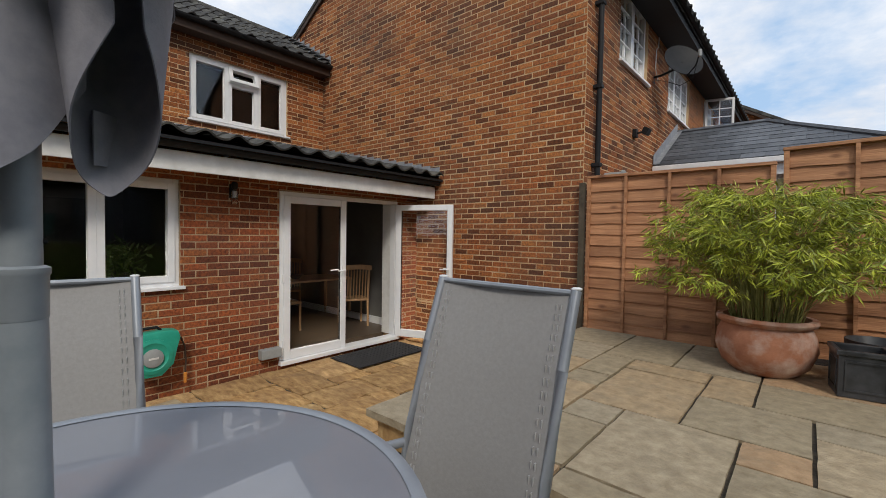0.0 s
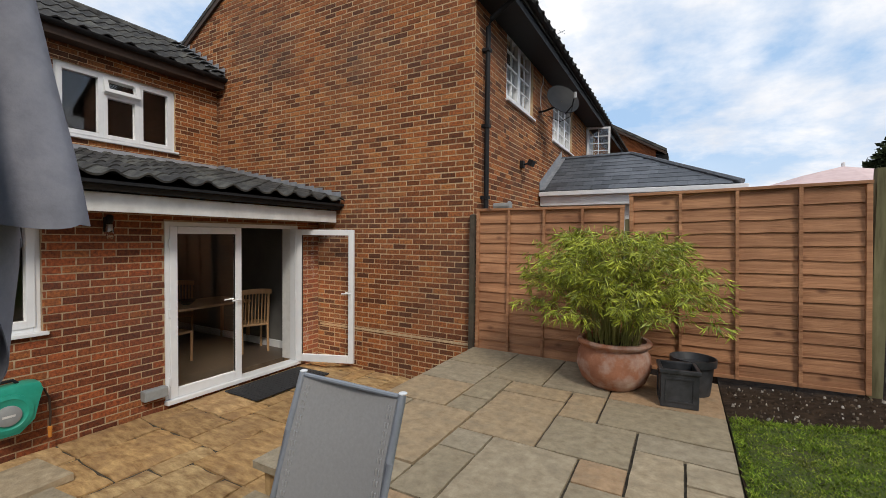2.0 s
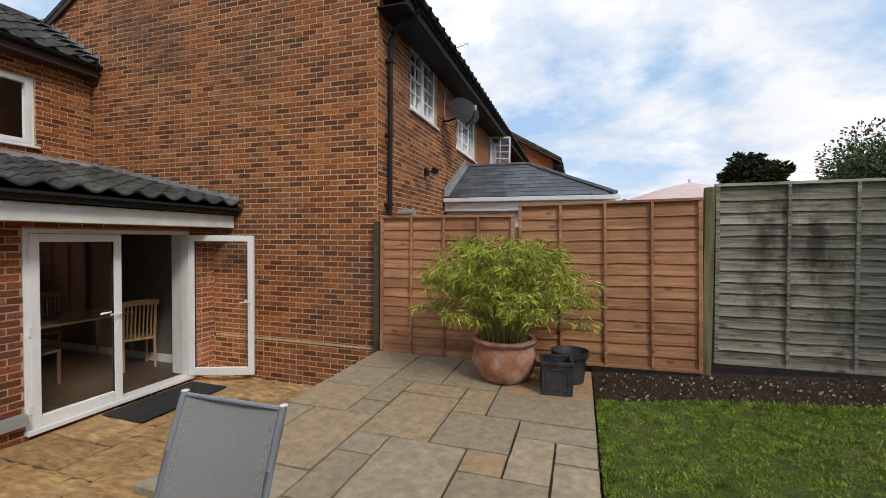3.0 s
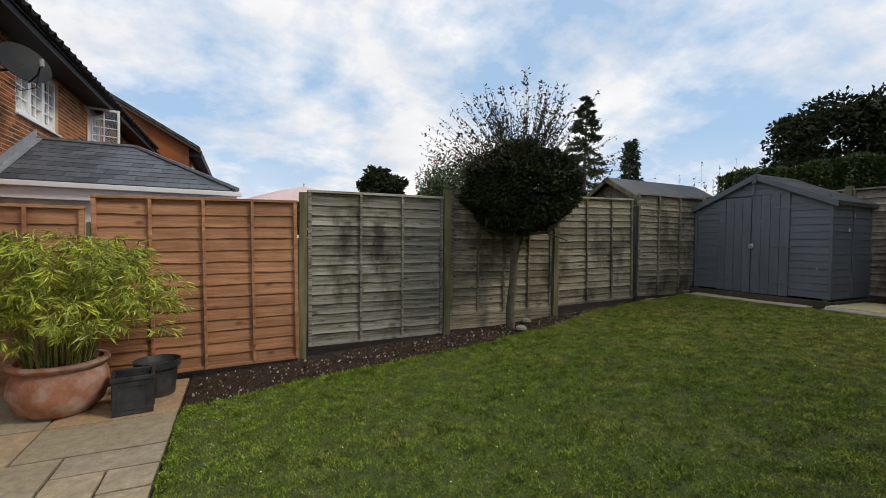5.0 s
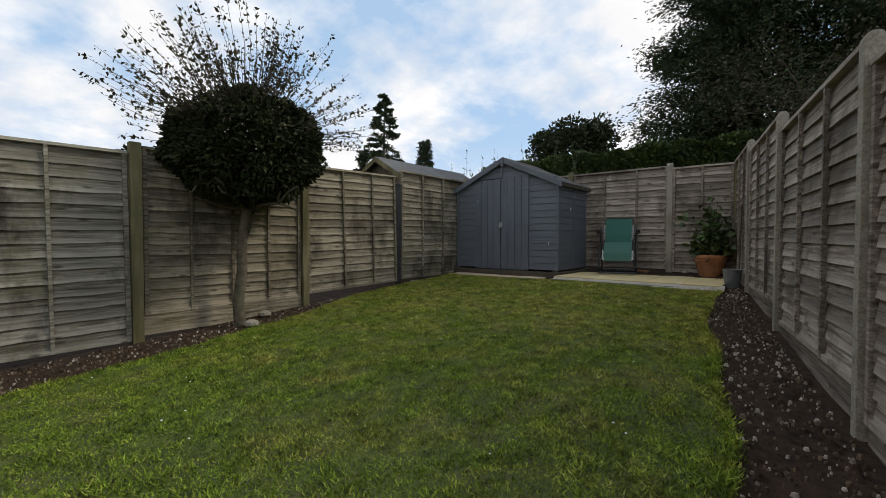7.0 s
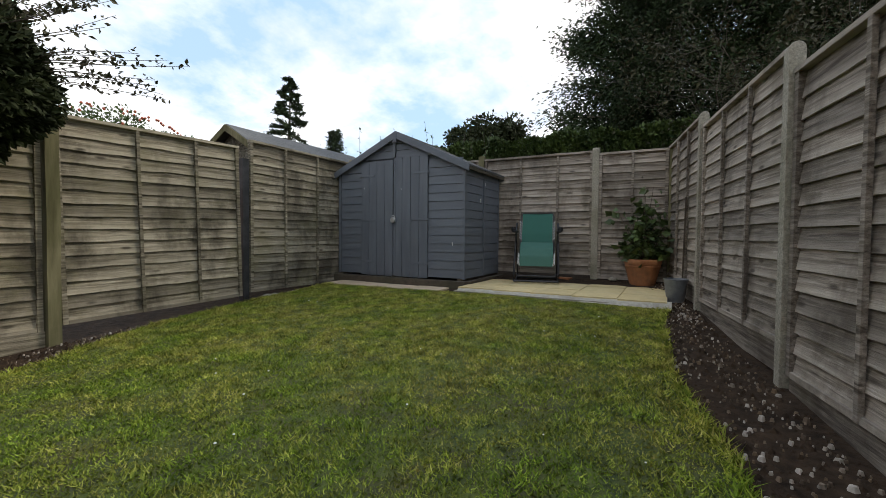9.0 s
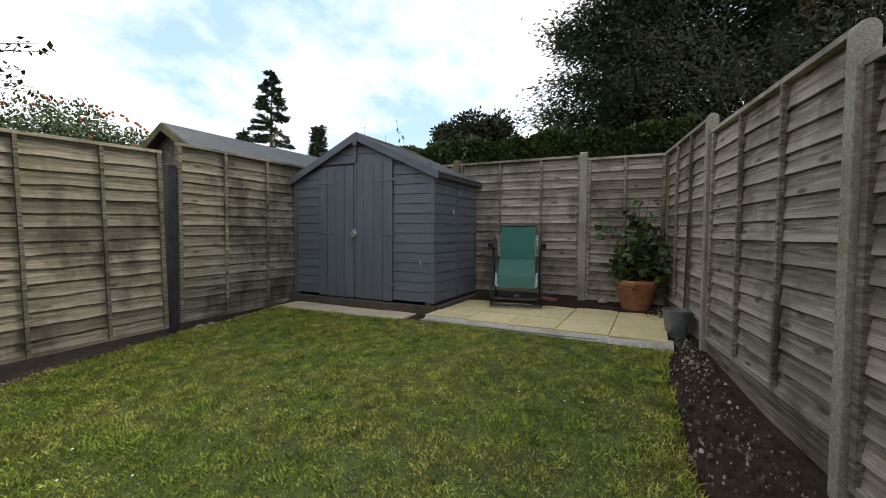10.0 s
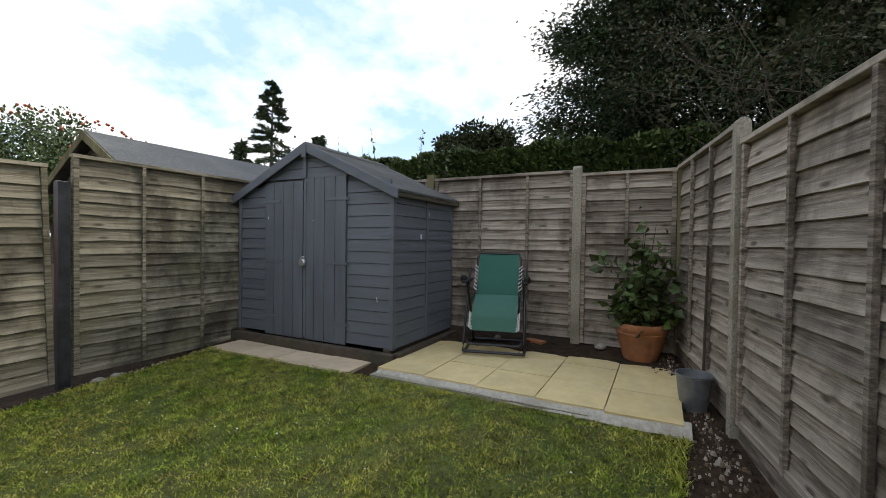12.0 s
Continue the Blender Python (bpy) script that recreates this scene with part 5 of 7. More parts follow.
ch = dining_chair(pose(-5.62, 4.62, -0.50, 0, 0, -112))
copy_thing(ch, pose(-7.35, 4.40, -0.50, 0, 0, 60))
copy_thing(ch, pose(-6.00, 3.52, -0.50, 0, 0, 190))
copy_thing(ch, pose(-7.45, 3.4, -0.50, 0, 0, 160))
tb = thing("dining_table", pose(-6.55, 4.25, -0.50), "oak dining table with square legs", "table")
part("tabletop", Geo().box(-0.45, 0.45, -0.80, 0.80, 0.72, 0.755), M_OAK, tb, bevel=0.008)
for x in (-0.38, 0.38):
    for y in (-0.72, 0.72):
        part("leg", Geo().box(x - 0.035, x + 0.035, y - 0.035, y + 0.035, 0, 0.72), M_OAK, tb, bevel=0.004)
bowl = thing("fruit_bowl", pose(-6.5, 4.05, 0.255), "dark bowl with flowers on the dining table", "bowl")
part("bowl", Geo().lathe([(0.06, 0), (0.14, 0.08), (0.13, 0.08), (0.05, 0.02)], sides=20), M_DARKROOM, bowl, smooth=True)
cup = thing("kitchen_cupboard", pose(-7.9, 0.9, -0.50), "dark tall kitchen cupboard", "cupboard")
part("body", Geo().box(-0.3, 0.3, -0.6, 0.6, 0, 2.0), M_DARKROOM, cup, bevel=0.005)
for s in (-1, 1):
    part("door", Geo().box(0.302, 0.32, min(0, s * 0.59) + 0.004, max(0, s * 0.59) - 0.004, 0.1, 1.98), M_DARKROOM, cup, bevel=0.003)


# ---- the house next door ----
FY, RX = 5.06, -1.77
nb = thing("neighbour_house", pose(0, 0, 0), "tall orange brick house with a blank gable side and dark eaves", "house")


def gable_line(x):
    back = 4.75 + 0.57 * (-1.62 - x)
    front = 5.15 + 0.57 * (x + 8.43)
    return min(back, front)


brick_wall(nb, "wall", (0, FY, 0), (1, 0, 0), (0, -1, 0), -10.4, RX - 0.008, -0.64, 6.95, [], (M_BRICK_A, M_BRICK_AS, M_MORTAR_A),
           nearest=lambda u, z: abs(u + 2.6) * 0.8 + abs(z - 0.8) if u > -4.4 else 9 + abs(u), inside=lambda u, z: z + 0.07 < gable_line(u), thick=0.26, headers=0.36, seed=11, outline=gable_line)
W1, W2, W3 = (6.17, 7.48, 3.52, 4.66), (8.79, 10.56, 3.42, 4.42), (12.2, 13.5, 3.55, 4.5)
brick_wall(nb, "wall", (RX, 0, 0), (0, 1, 0), (1, 0, 0), FY + 0.008, 18.0, -0.3, 4.80, [W1, W2, W3], (M_BRICK_A, M_BRICK_AS, M_MORTAR_A),
           nearest=lambda u, z: u * 0.5 + abs(z - 2.8), thick=0.26, headers=0.12, seed=12)
part("plinth_course", Geo().box(-4.5, RX + 0.002, FY - 0.007, FY - 0.002, -0.022, 0.012), M_MORTAR_A, nb, "lichen-yellow plinth course", bevel=0.003)
for w, name_ in ((W1, "a"), (W2, "b")):
    n_ = 2 if name_ == "a" else 3
    casement(nb, "window", RX, w[0], w[1], w[2], w[3], "y", 1, [(0.03 + i * 0.94 / n_, 0.03 + (i + 1) * 0.94 / n_, 0.04, 0.96, 0) for i in range(n_)], bars=(2, 4), label="white cottage-bar window with net curtains")
    part("curtain", Geo().grid(lambda a, b: (RX - 0.20 + 0.02 * math.sin(a * 60), w[0] + 0.08 + (w[1] - w[0] - 0.16) * a, w[2] + 0.1 + (w[3] - w[2]) * 0.55 * b), 60, 2), M_CURTAIN, nb, solid=0.004)
casement(nb, "window", RX, W3[0], W3[1], W3[2], W3[3], "y", 1, [(0.5, 0.97, 0.04, 0.96, 0)], bars=(2, 4), label="white cottage-bar window with one sash open")
# the open sash, swung out
sw = new("window")
sw.parent = nb
sw.matrix_basis = pose(RX + 0.02, W3[0] + 0.04, W3[2] + 0.03, 0, 0, 15)
g = Geo()
for a_, b_, c_, d_ in ((0, 0.05, 0, 0.88), (0.55, 0.6, 0, 0.88), (0.05, 0.55, 0, 0.05), (0.05, 0.55, 0.83, 0.88), (0.29, 0.31, 0.05, 0.83)):
    g.box(a_, b_, -0.025, 0.025, c_, d_)
for i in range(1, 4):
    g.box(0.05, 0.55, -0.012, 0.012, 0.05 + 0.195 * i - 0.01, 0.05 + 0.195 * i + 0.01)
part("sash", g, M_UPVC, sw, bevel=0.004)
part("pane", Geo().box(0.045, 0.555, -0.004, 0.004, 0.045, 0.835), M_GLASS, sw)
# roof: two slopes, verge and eaves
A_, T_ = (-5.25, 6.90), 0.09
roof3 = new("roof"); roof3.parent = nb
tagged(roof3, "dark tiled pitched roof")
part("slope", Geo().prism([(-1.30, FY - 0.06, gable_line(-1.30) + 0.08), (A_[0], FY - 0.06, A_[1] + 0.09), (A_[0], FY - 0.06, A_[1] + 0.02), (-1.30, FY - 0.06, gable_line(-1.30) + 0.0)], (0, 14, 0)), M_TILE, roof3)
part("slope", Geo().prism([(-10.6, FY - 0.06, gable_line(-10.6) + 0.08), (A_[0], FY - 0.06, A_[1] + 0.09), (A_[0], FY - 0.06, A_[1] + 0.02), (-10.6, FY - 0.06, gable_line(-10.6) + 0.0)], (0, 14, 0)), M_TILE, roof3)
V, F = [], []
rot = Matrix.Rotation(math.atan(0.57), 4, "Y")
for r_ in range(3):
    for c_ in range(44):
        x_ = -1.22 - r_ * 0.28
        T = Matrix.Translation((x_, FY - 0.05 + 0.30 * c_, gable_line(x_) + 0.09)) @ rot
        k = len(V)
        me = rng.choice(tm)
        V += [tuple(T @ v.co) for v in me.vertices]
        F += [tuple(k + i for i in p.vertices) for p in me.polygons]
ob = new("roof_tiles", bpy.data.meshes.new("roof_tiles"))
ob.data.from_pydata(V, [], F); ob.data.materials.append(M_TILE_S); ob.parent = roof3
tagged(ob, kind="stuff")
part("verge_board", Geo().prism([(-8.9, FY - 0.05, gable_line(-8.9) - 0.10), (A_[0], FY - 0.05, A_[1] - 0.10), (A_[0], FY - 0.05, A_[1] + 0.03), (-8.9, FY - 0.05, gable_line(-8.9) + 0.03)], (0, 0.04, 0)), M_BROWN, roof3)
part("fascia", Geo().box(-1.36, -1.33, FY - 0.06, 18.2, 4.46, 4.66), M_BLACK, nb, "black eaves board")
part("soffit", Geo().box(RX + 0.005, -1.36, FY - 0.06, 18.2, 4.48, 4.50), M_BLACK, nb)
g = Geo().grid(lambda a, b: (-1.27 + 0.055 * math.cos(math.pi * (1 + a)), FY - 0.06 + 13.2 * b, 4.66 - 0.055 * math.sin(math.pi * a)), 8, 1)
part("gutter", g, M_BLACK, nb, solid=0.003)
part("downpipe", Geo().tube([(-1.28, 5.30, 4.62), (-1.30, 5.30, 4.52), (-1.66, 5.30, 4.30), (-1.70, 5.30, 4.20), (-1.70, 5.30, 0.0)], 0.034, 12), M_BLACK, nb, "black round downpipe", smooth=True)
for z in (1.95, 2.9, 3.9):
    part("pipe_clip", Geo().box(-1.765, -1.66, 5.255, 5.345, z - 0.02, z + 0.02), M_BLACK, nb)
part("cable", Geo().tube([(-1.755, 8.05, 4.48), (-1.75, 8.0, 4.3), (-1.755, 7.9, 4.22), (-1.755, 7.88, 3.9), (-1.755, 8.05, 3.75)], 0.007, 6), M_UPVC, nb, "thin white cable")
part("flue", Geo().lathe([(0.05, 0), (0.05, 0.22), (0.07, 0.22), (0.07, 0.25)], (RX, 5.75, 1.86), 14, "x"), M_GREY_P, nb, "small white boiler flue")
# ground-floor extension window top beyond the fence
casement(nb, "window", RX + 0.03, 5.65, 7.3, 1.0, 1.98, "y", 1, [(0.03, 0.5, 0.04, 0.96, 0), (0.5, 0.97, 0.04, 0.96, 0)], label="white ground-floor window seen over the fence")
# satellite dish
dish = thing("satellite_dish", pose(-1.77, 7.86, 3.76), "dark grey satellite dish on a wall bracket", "satellite dish")
T = Matrix.Translation((0.42, -0.05, 0.12)) @ (Vector((0.62, -0.66, 0.42)).to_track_quat("Z", "Y").to_matrix().to_4x4())
g = Geo()
g.lathe([(0.01, 0.0), (0.1, 0.006), (0.2, 0.024), (0.31, 0.058)], sides=32, caps=False)
d_ = part("reflector", g, M_BLACK, dish, smooth=True, solid=0.006)
d_.matrix_basis = T
part("wall_bracket", Geo().tube([(0, 0, 0), (0.10, 0, 0.0), (0.32, -0.03, 0.05), (0.40, -0.04, 0.10)], 0.02, 8).box(-0.03, 0.0, -0.07, 0.07, -0.10, 0.10), M_BLACK, dish)
arm_end = T @ Vector((0, -0.22, 0.40))
part("feed_arm", Geo().tube([tuple(T @ Vector((0, -0.3, 0.02))), tuple(T @ Vector((0, -0.32, 0.25))), tuple(arm_end)], 0.011, 6), M_BLACK, dish)
part("receiver", Geo().lathe([(0.02, -0.06), (0.03, -0.05), (0.03, 0.03), (0.022, 0.05)], tuple(arm_end), 10), M_GREY_P, dish)
part("cable", Geo().tube([tuple(arm_end), (0.62, -0.22, -0.22), (0.42, -0.12, -0.26), (0.2, -0.02, -0.12), (0.02, 0.0, -0.05)], 0.005, 5), M_BLACK, dish)
lamp = thing("security_light", pose(RX + 0.0, 6.86, 2.63), "small black floodlight with a sensor on the brick wall", "wall light")
part("back_box", Geo().box(0, 0.06, -0.05, 0.05, -0.06, 0.06), M_BLACK, lamp, bevel=0.006)
part("arm", Geo().tube([(0.05, 0, 0.0), (0.13, 0.0, 0.01)], 0.015, 8), M_BLACK, lamp)
part("lamp_head", Geo().box(-0.03, 0.05, -0.08, 0.08, -0.05, 0.05), M_BLACK, lamp, bevel=0.008).matrix_basis = pose(0.17, 0.02, 0.02, 0, 25, 0)
# slate-roofed garden room next door
gr = thing("garden_room", pose(0, 0, 0), "single-storey garden room with a hipped slate roof and white eaves", "extension")
part("wall", Geo().box(RX + 0.01, 1.20, 8.10, 10.9, -0.2, 2.18), M_WHITE_OLD, gr)
hip = [(RX + 0.01, 7.94, 2.28), (1.37, 7.94, 2.28), (-0.33, 9.5, 3.12), (RX + 0.01, 9.5, 3.12)]
hr = part("roof", Geo().poly(hip).poly([(1.37, 7.94, 2.28), (1.37, 11.06, 2.28), (-0.33, 9.5, 3.12)]).poly([(1.37, 11.06, 2.28), (RX + 0.01, 11.06, 2.28), (RX + 0.01, 9.5, 3.12), (-0.33, 9.5, 3.12)]), M_SLATE, gr, "blue-grey slate hipped roof")
sd = Vector((0, 1.56, 0.84)); L_ = sd.length; sd.normalize()
sn = Vector((0, -0.84, 1.56)).normalized()
sm = {}
for r_ in range(9):
    v0 = r_ * 0.197
    xr = 1.37 - 1.70 * (v0 + 0.1) / L_
    c_ = 0
    x_ = RX + 0.02 - (0.15 if r_ % 2 else 0)
    while x_ < xr:
        a0_, a1_ = max(x_, RX + 0.02), min(x_ + 0.298, xr)
        if a1_ - a0_ > 0.05:
            key = round(a1_ - a0_, 2)
            if key not in sm:
                sm[key] = Geo().box(0, key - 0.004, 0, 0.25, 0.0, 0.007).mesh("slate", M_SLATE)
            ob = part("slate", sm[key], None, hr)
            ob.matrix_basis = Matrix.Translation(Vector((a0_, 7.92, 2.275)) + sd * v0 + sn * 0.014) @ Matrix.Rotation(math.atan2(0.84, 1.56) - 0.03, 4, "X")
        x_ += 0.302
g = Geo()
for p, q in (((1.39, 7.92, 2.31), (-0.33, 9.5, 3.15)), ((-0.33, 9.5, 3.15), (RX, 9.5, 3.15)), ((1.39, 11.06, 2.31), (-0.33, 9.5, 3.15))):
    g.tube([p, q], 0.045, 6)
part("ridge", g, M_SLATE, gr)
part("flashing", Geo().prism([(RX + 0.012, 7.9, 2.30), (RX + 0.012, 9.5, 3.16), (RX + 0.012, 9.5, 3.32), (RX + 0.012, 7.9, 2.46)], (0.012, 0, 0)).prism([(RX + 0.015, 7.9, 2.305), (RX + 0.015, 9.5, 3.165), (RX + 0.11, 9.5, 3.165), (RX + 0.11, 7.9, 2.305)], (0, 0, 0.012)), M_LEAD, gr, "grey lead flashing")
part("gutter", Geo().box(RX + 0.02, 1.46, 7.84, 7.93, 2.19, 2.27), M_UPVC, gr, "white plastic gutter", bevel=0.012)
part("fascia", Geo().box(RX + 0.02, 1.38, 7.94, 7.97, 2.02, 2.2), M_UPVC, gr)
casement(gr, "window", 8.10, -1.5, 1.0, 0.9, 2.0, "x", -1, [(0.02 + 0.32 * i, 0.34 + 0.32 * i, 0.04, 0.96, 0) for i in range(3)], label="white garden-room window")
# far terrace house
fh = thing("terrace_house", pose(0, 0, 0), "distant orange brick terrace house with a dark tiled roof", "house")
part("wall", Geo().prism([(-9, 20, -0.5), (-0.45, 20, -0.5), (-0.45, 20, 5.2), (-4.7, 20, 7.65), (-9, 20, 5.2)], (0, 14, 0)), M_BRICK_A, fh)
part("roof", Geo().prism([(-0.05, 19.8, 5.15), (-4.7, 19.8, 7.85), (-4.7, 19.8, 7.72), (-0.05, 19.8, 5.03)], (0, 14.4, 0)).prism([(-9.4, 19.8, 5.15), (-4.7, 19.8, 7.85), (-4.7, 19.8, 7.72), (-9.4, 19.8, 5.03)], (0, 14.4, 0)), M_TILE, fh)
part("bargeboard", Geo().prism([(-0.05, 19.78, 5.0), (-4.7, 19.78, 7.70), (-4.7, 19.78, 7.60), (-0.05, 19.78, 4.9)], (0, 0.04, 0)), M_BROWN, fh)
part("eaves", Geo().box(-0.45, 0.0, 20.05, 34, 4.75, 5.0), M_BLACK, fh)
part("window", Geo().box(-0.46, -0.40, 21, 22.6, 3.2, 4.5), M_UPVC, fh)
part("window", Geo().box(-0.46, -0.40, 24, 25.6, 3.2, 4.5), M_UPVC, fh)
# pale parasol in the next garden
par = thing("parasol", pose(2.45, 7.6, 0.16), "pale pink open parasol in the next garden", "parasol")
g = Geo()
for k_ in range(8):
    a0_, a1_ = radians(45 * k_), radians(45 * (k_ + 1))
    for u in range(3):
        r0_, r1_ = 1.2 * u / 3, 1.2 * (u + 1) / 3
        z0_, z1_ = 2.25 - 0.36 * (u / 3) ** 1.2, 2.25 - 0.36 * ((u + 1) / 3) ** 1.2
        g.poly([(r0_ * math.cos(a0_), r0_ * math.sin(a0_), z0_), (r1_ * math.cos(a0_), r1_ * math.sin(a0_), z1_), (r1_ * math.cos(a1_), r1_ * math.sin(a1_), z1_), (r0_ * math.cos(a1_) + 1e-4, r0_ * math.sin(a1_), z0_)])
part("canopy", g, M_PINK, par, solid=0.004)
part("pole", Geo().tube([(0, 0, 0), (0, 0, 2.3)], 0.02, 8), M_UPVC, par)
for k_ in range(8):
    t_ = radians(45 * k_)
    part("rib", Geo().tube([(0, 0, 2.22), (1.15 * math.cos(t_), 1.15 * math.sin(t_), 1.86)], 0.007, 5), M_BLACK, par)
# aerial
ae = thing("tv_aerial", pose(-3.05, 13.0, 5.67), "thin metal television aerial on a roof", "aerial")
part("mast", Geo().tube([(0, 0, -0.1), (0, 0, 1.90)], 0.015, 6), M_CHROME, ae)
part("boom", Geo().tube([(-0.5, 0.2, 1.80), (0.5, -0.2, 1.85)], 0.01, 5), M_CHROME, ae)
for i in range(6):
    c_ = Vector((-0.4 + 0.16 * i, 0.16 - 0.064 * i, 1.802 + 0.008 * i))
    part("element", Geo().tube([tuple(c_ + Vector((0.06, 0.17, 0))), tuple(c_ - Vector((0.06, 0.17, 0)))], 0.005, 4), M_CHROME, ae)


# ---- the shed ----
SX0, SX1, SY0, SY1, SZ, SE, SA = 9.40, 10.62, 2.98, 5.10, 0.70, 2.17, 2.66
SM = (SY0 + SY1) / 2
shed = thing("shed", pose(0, 0, 0), "grey-blue painted timber shed with a gabled felt roof and double doors", "shed")
top = lambda y: SE + (SA - SE) * (1 - abs(y - SM) / (SM - SY0))
g = Geo().prism([(SX0 + 0.03, SY0 + 0.03, SZ), (SX0 + 0.03, SY1 - 0.03, SZ), (SX0 + 0.03, SY1 - 0.03, SE), (SX0 + 0.03, SM, SA - 0.02), (SX0 + 0.03, SY0 + 0.03, SE)], (SX1 - SX0 - 0.06, 0, 0))
part("body", g, M_SHED, shed)
D0, D1 = 3.53, 4.66
i = 0
z = SZ
pitch = 0.1135
while z < SA - 0.03:
    h = pitch - 0.005
    spans = []
    if z < SE + 0.02:
        for p, q in ((SY0 + 0.045, D0 - 0.003), (D1 + 0.003, SY1 - 0.045)):
            spans.append((p, q, p, q))
    for p, q, p2, q2 in spans:
        part("cladding_board", Geo().prism([(SX0 - 0.003, p, z), (SX0 + 0.005, p, z + h), (SX0 + 0.028, p, z + h), (SX0 + 0.028, p, z)], (0, q - p, 0)), M_SHED, shed)
    if z < SE - 0.05:
        part("cladding_board", Geo().prism([(SX0 + 0.045, SY0 - 0.003, z), (SX0 + 0.045, SY0 + 0.004, z + h), (SX0 + 0.045, SY0 + 0.028, z + h), (SX0 + 0.045, SY0 + 0.028, z)], (SX1 - SX0 - 0.05, 0, 0)), M_SHED, shed)
    z += pitch
for z0_, z1_ in ((2.35, 2.45), (2.455, 2.55), (2.555, 2.62)):
    half0 = (SA - z0_) / (SA - SE) * (SM - SY0)
    half1 = (SA - z1_) / (SA - SE) * (SM - SY0)
    part("cladding_board", Geo().prism([(SX0 - 0.002, SM - half0, z0_), (SX0 - 0.002, SM + half0, z0_), (SX0 + 0.004, SM + half1, z1_), (SX0 + 0.004, SM - half1, z1_)], (0.022, 0, 0)), M_SHED, shed)
for y_ in (SY0 - 0.004, SY1 - 0.041):
    part("corner_strip", Geo().box(SX0 - 0.012, SX0 + 0.044, y_, y_ + 0.045, SZ - 0.01, SE + 0.0), M_SHEDV, shed, bevel=0.004)
part("corner_strip", Geo().box(SX1 - 0.03, SX1 + 0.004, SY0 - 0.006, SY0 + 0.03, SZ - 0.01, SE), M_SHEDV, shed, bevel=0.004)
part("cover_strip", Geo().box(SX0 + 0.60, SX0 + 0.635, SY0 - 0.016, SY0 + 0.0, SZ, SE - 0.03), M_SHEDV, shed, bevel=0.003)
DM = 4.09
for a_, b_, ztop in ((D0, DM - 0.007, 2.345), (DM + 0.009, D1, 2.325)):
    dr = new("door"); dr.parent = shed
    tagged(dr, "closed shed door of upright boards")
    n_ = 4
    for k_ in range(n_):
        p, q = a_ + (b_ - a_) * k_ / n_, a_ + (b_ - a_) * (k_ + 1) / n_
        lim = lambda y: min(ztop, top(y) - 0.07)
        part("board", Geo().prism([(SX0 - 0.020, p + 0.003, SZ - 0.02), (SX0 - 0.020, q - 0.003, SZ - 0.02), (SX0 - 0.020, q - 0.003, lim(q)), (SX0 - 0.020, p + 0.003, lim(p))], (0.02, 0, 0)), M_SHEDV, dr, bevel=0.003)
    yh = a_ if a_ == D0 else b_
    s_ = 1 if a_ == D0 else -1
    for z_ in (0.88, 1.48, 2.12):
        y0_, y1_ = sorted((yh - s_ * 0.03, yh + s_ * 0.24))
        part("hinge", Geo().box(SX0 - 0.027, SX0 - 0.020, y0_, y1_, z_ - 0.014, z_ + 0.014), M_SHED, dr, bevel=0.002)
part("door_strip", Geo().box(SX0 - 0.028, SX0 - 0.0205, DM - 0.038, DM - 0.010, SZ, 2.30), M_SHEDV, shed)
part("gable_strip", Geo().box(SX0 - 0.024, SX0 - 0.003, DM - 0.03, DM + 0.01, 2.36, 2.60), M_SHEDV, shed, bevel=0.003)
for y_, z_, h_ in ((4.60, 1.93, 0.03), (3.142, 1.13, 0.05), (3.95, 1.90, 0.015)):
    part("paint_chip", Geo().prism([(SX0 - 0.0215, y_, z_), (SX0 - 0.0215, y_ + 0.010, z_ + 0.004), (SX0 - 0.0215, y_ + 0.014, z_ + h_), (SX0 - 0.0215, y_ + 0.004, z_ + h_ * 0.8)], (0.002, 0, 0)), M_WHITE_OLD, shed, "chip of bare pale wood")
for x_, z_ in ((10.03, 1.97), (9.88, 1.73)):
    part("paint_chip", Geo().prism([(x_, SY0 - 0.017, z_), (x_ + 0.012, SY0 - 0.017, z_), (x_ + 0.010, SY0 - 0.017, z_ + 0.05), (x_, SY0 - 0.017, z_ + 0.04)], (0, 0.016, 0)), M_WHITE_OLD, shed, "chip of bare pale wood")
lock = new("padlock"); lock.parent = shed
part("lock_body", Geo().lathe([(0.034, 0), (0.042, 0.008), (0.042, 0.03), (0.034, 0.036)], (SX0 - 0.068, DM - 0.015, 1.475), 18, "x"), M_CHROME, lock, "steel padlock", smooth=True)
part("shackle", Geo().tube(arc((SX0 - 0.045, DM - 0.015, 1.51), 0.026, 0, 180, 8, 0), 0.006, 6), M_CHROME, lock)
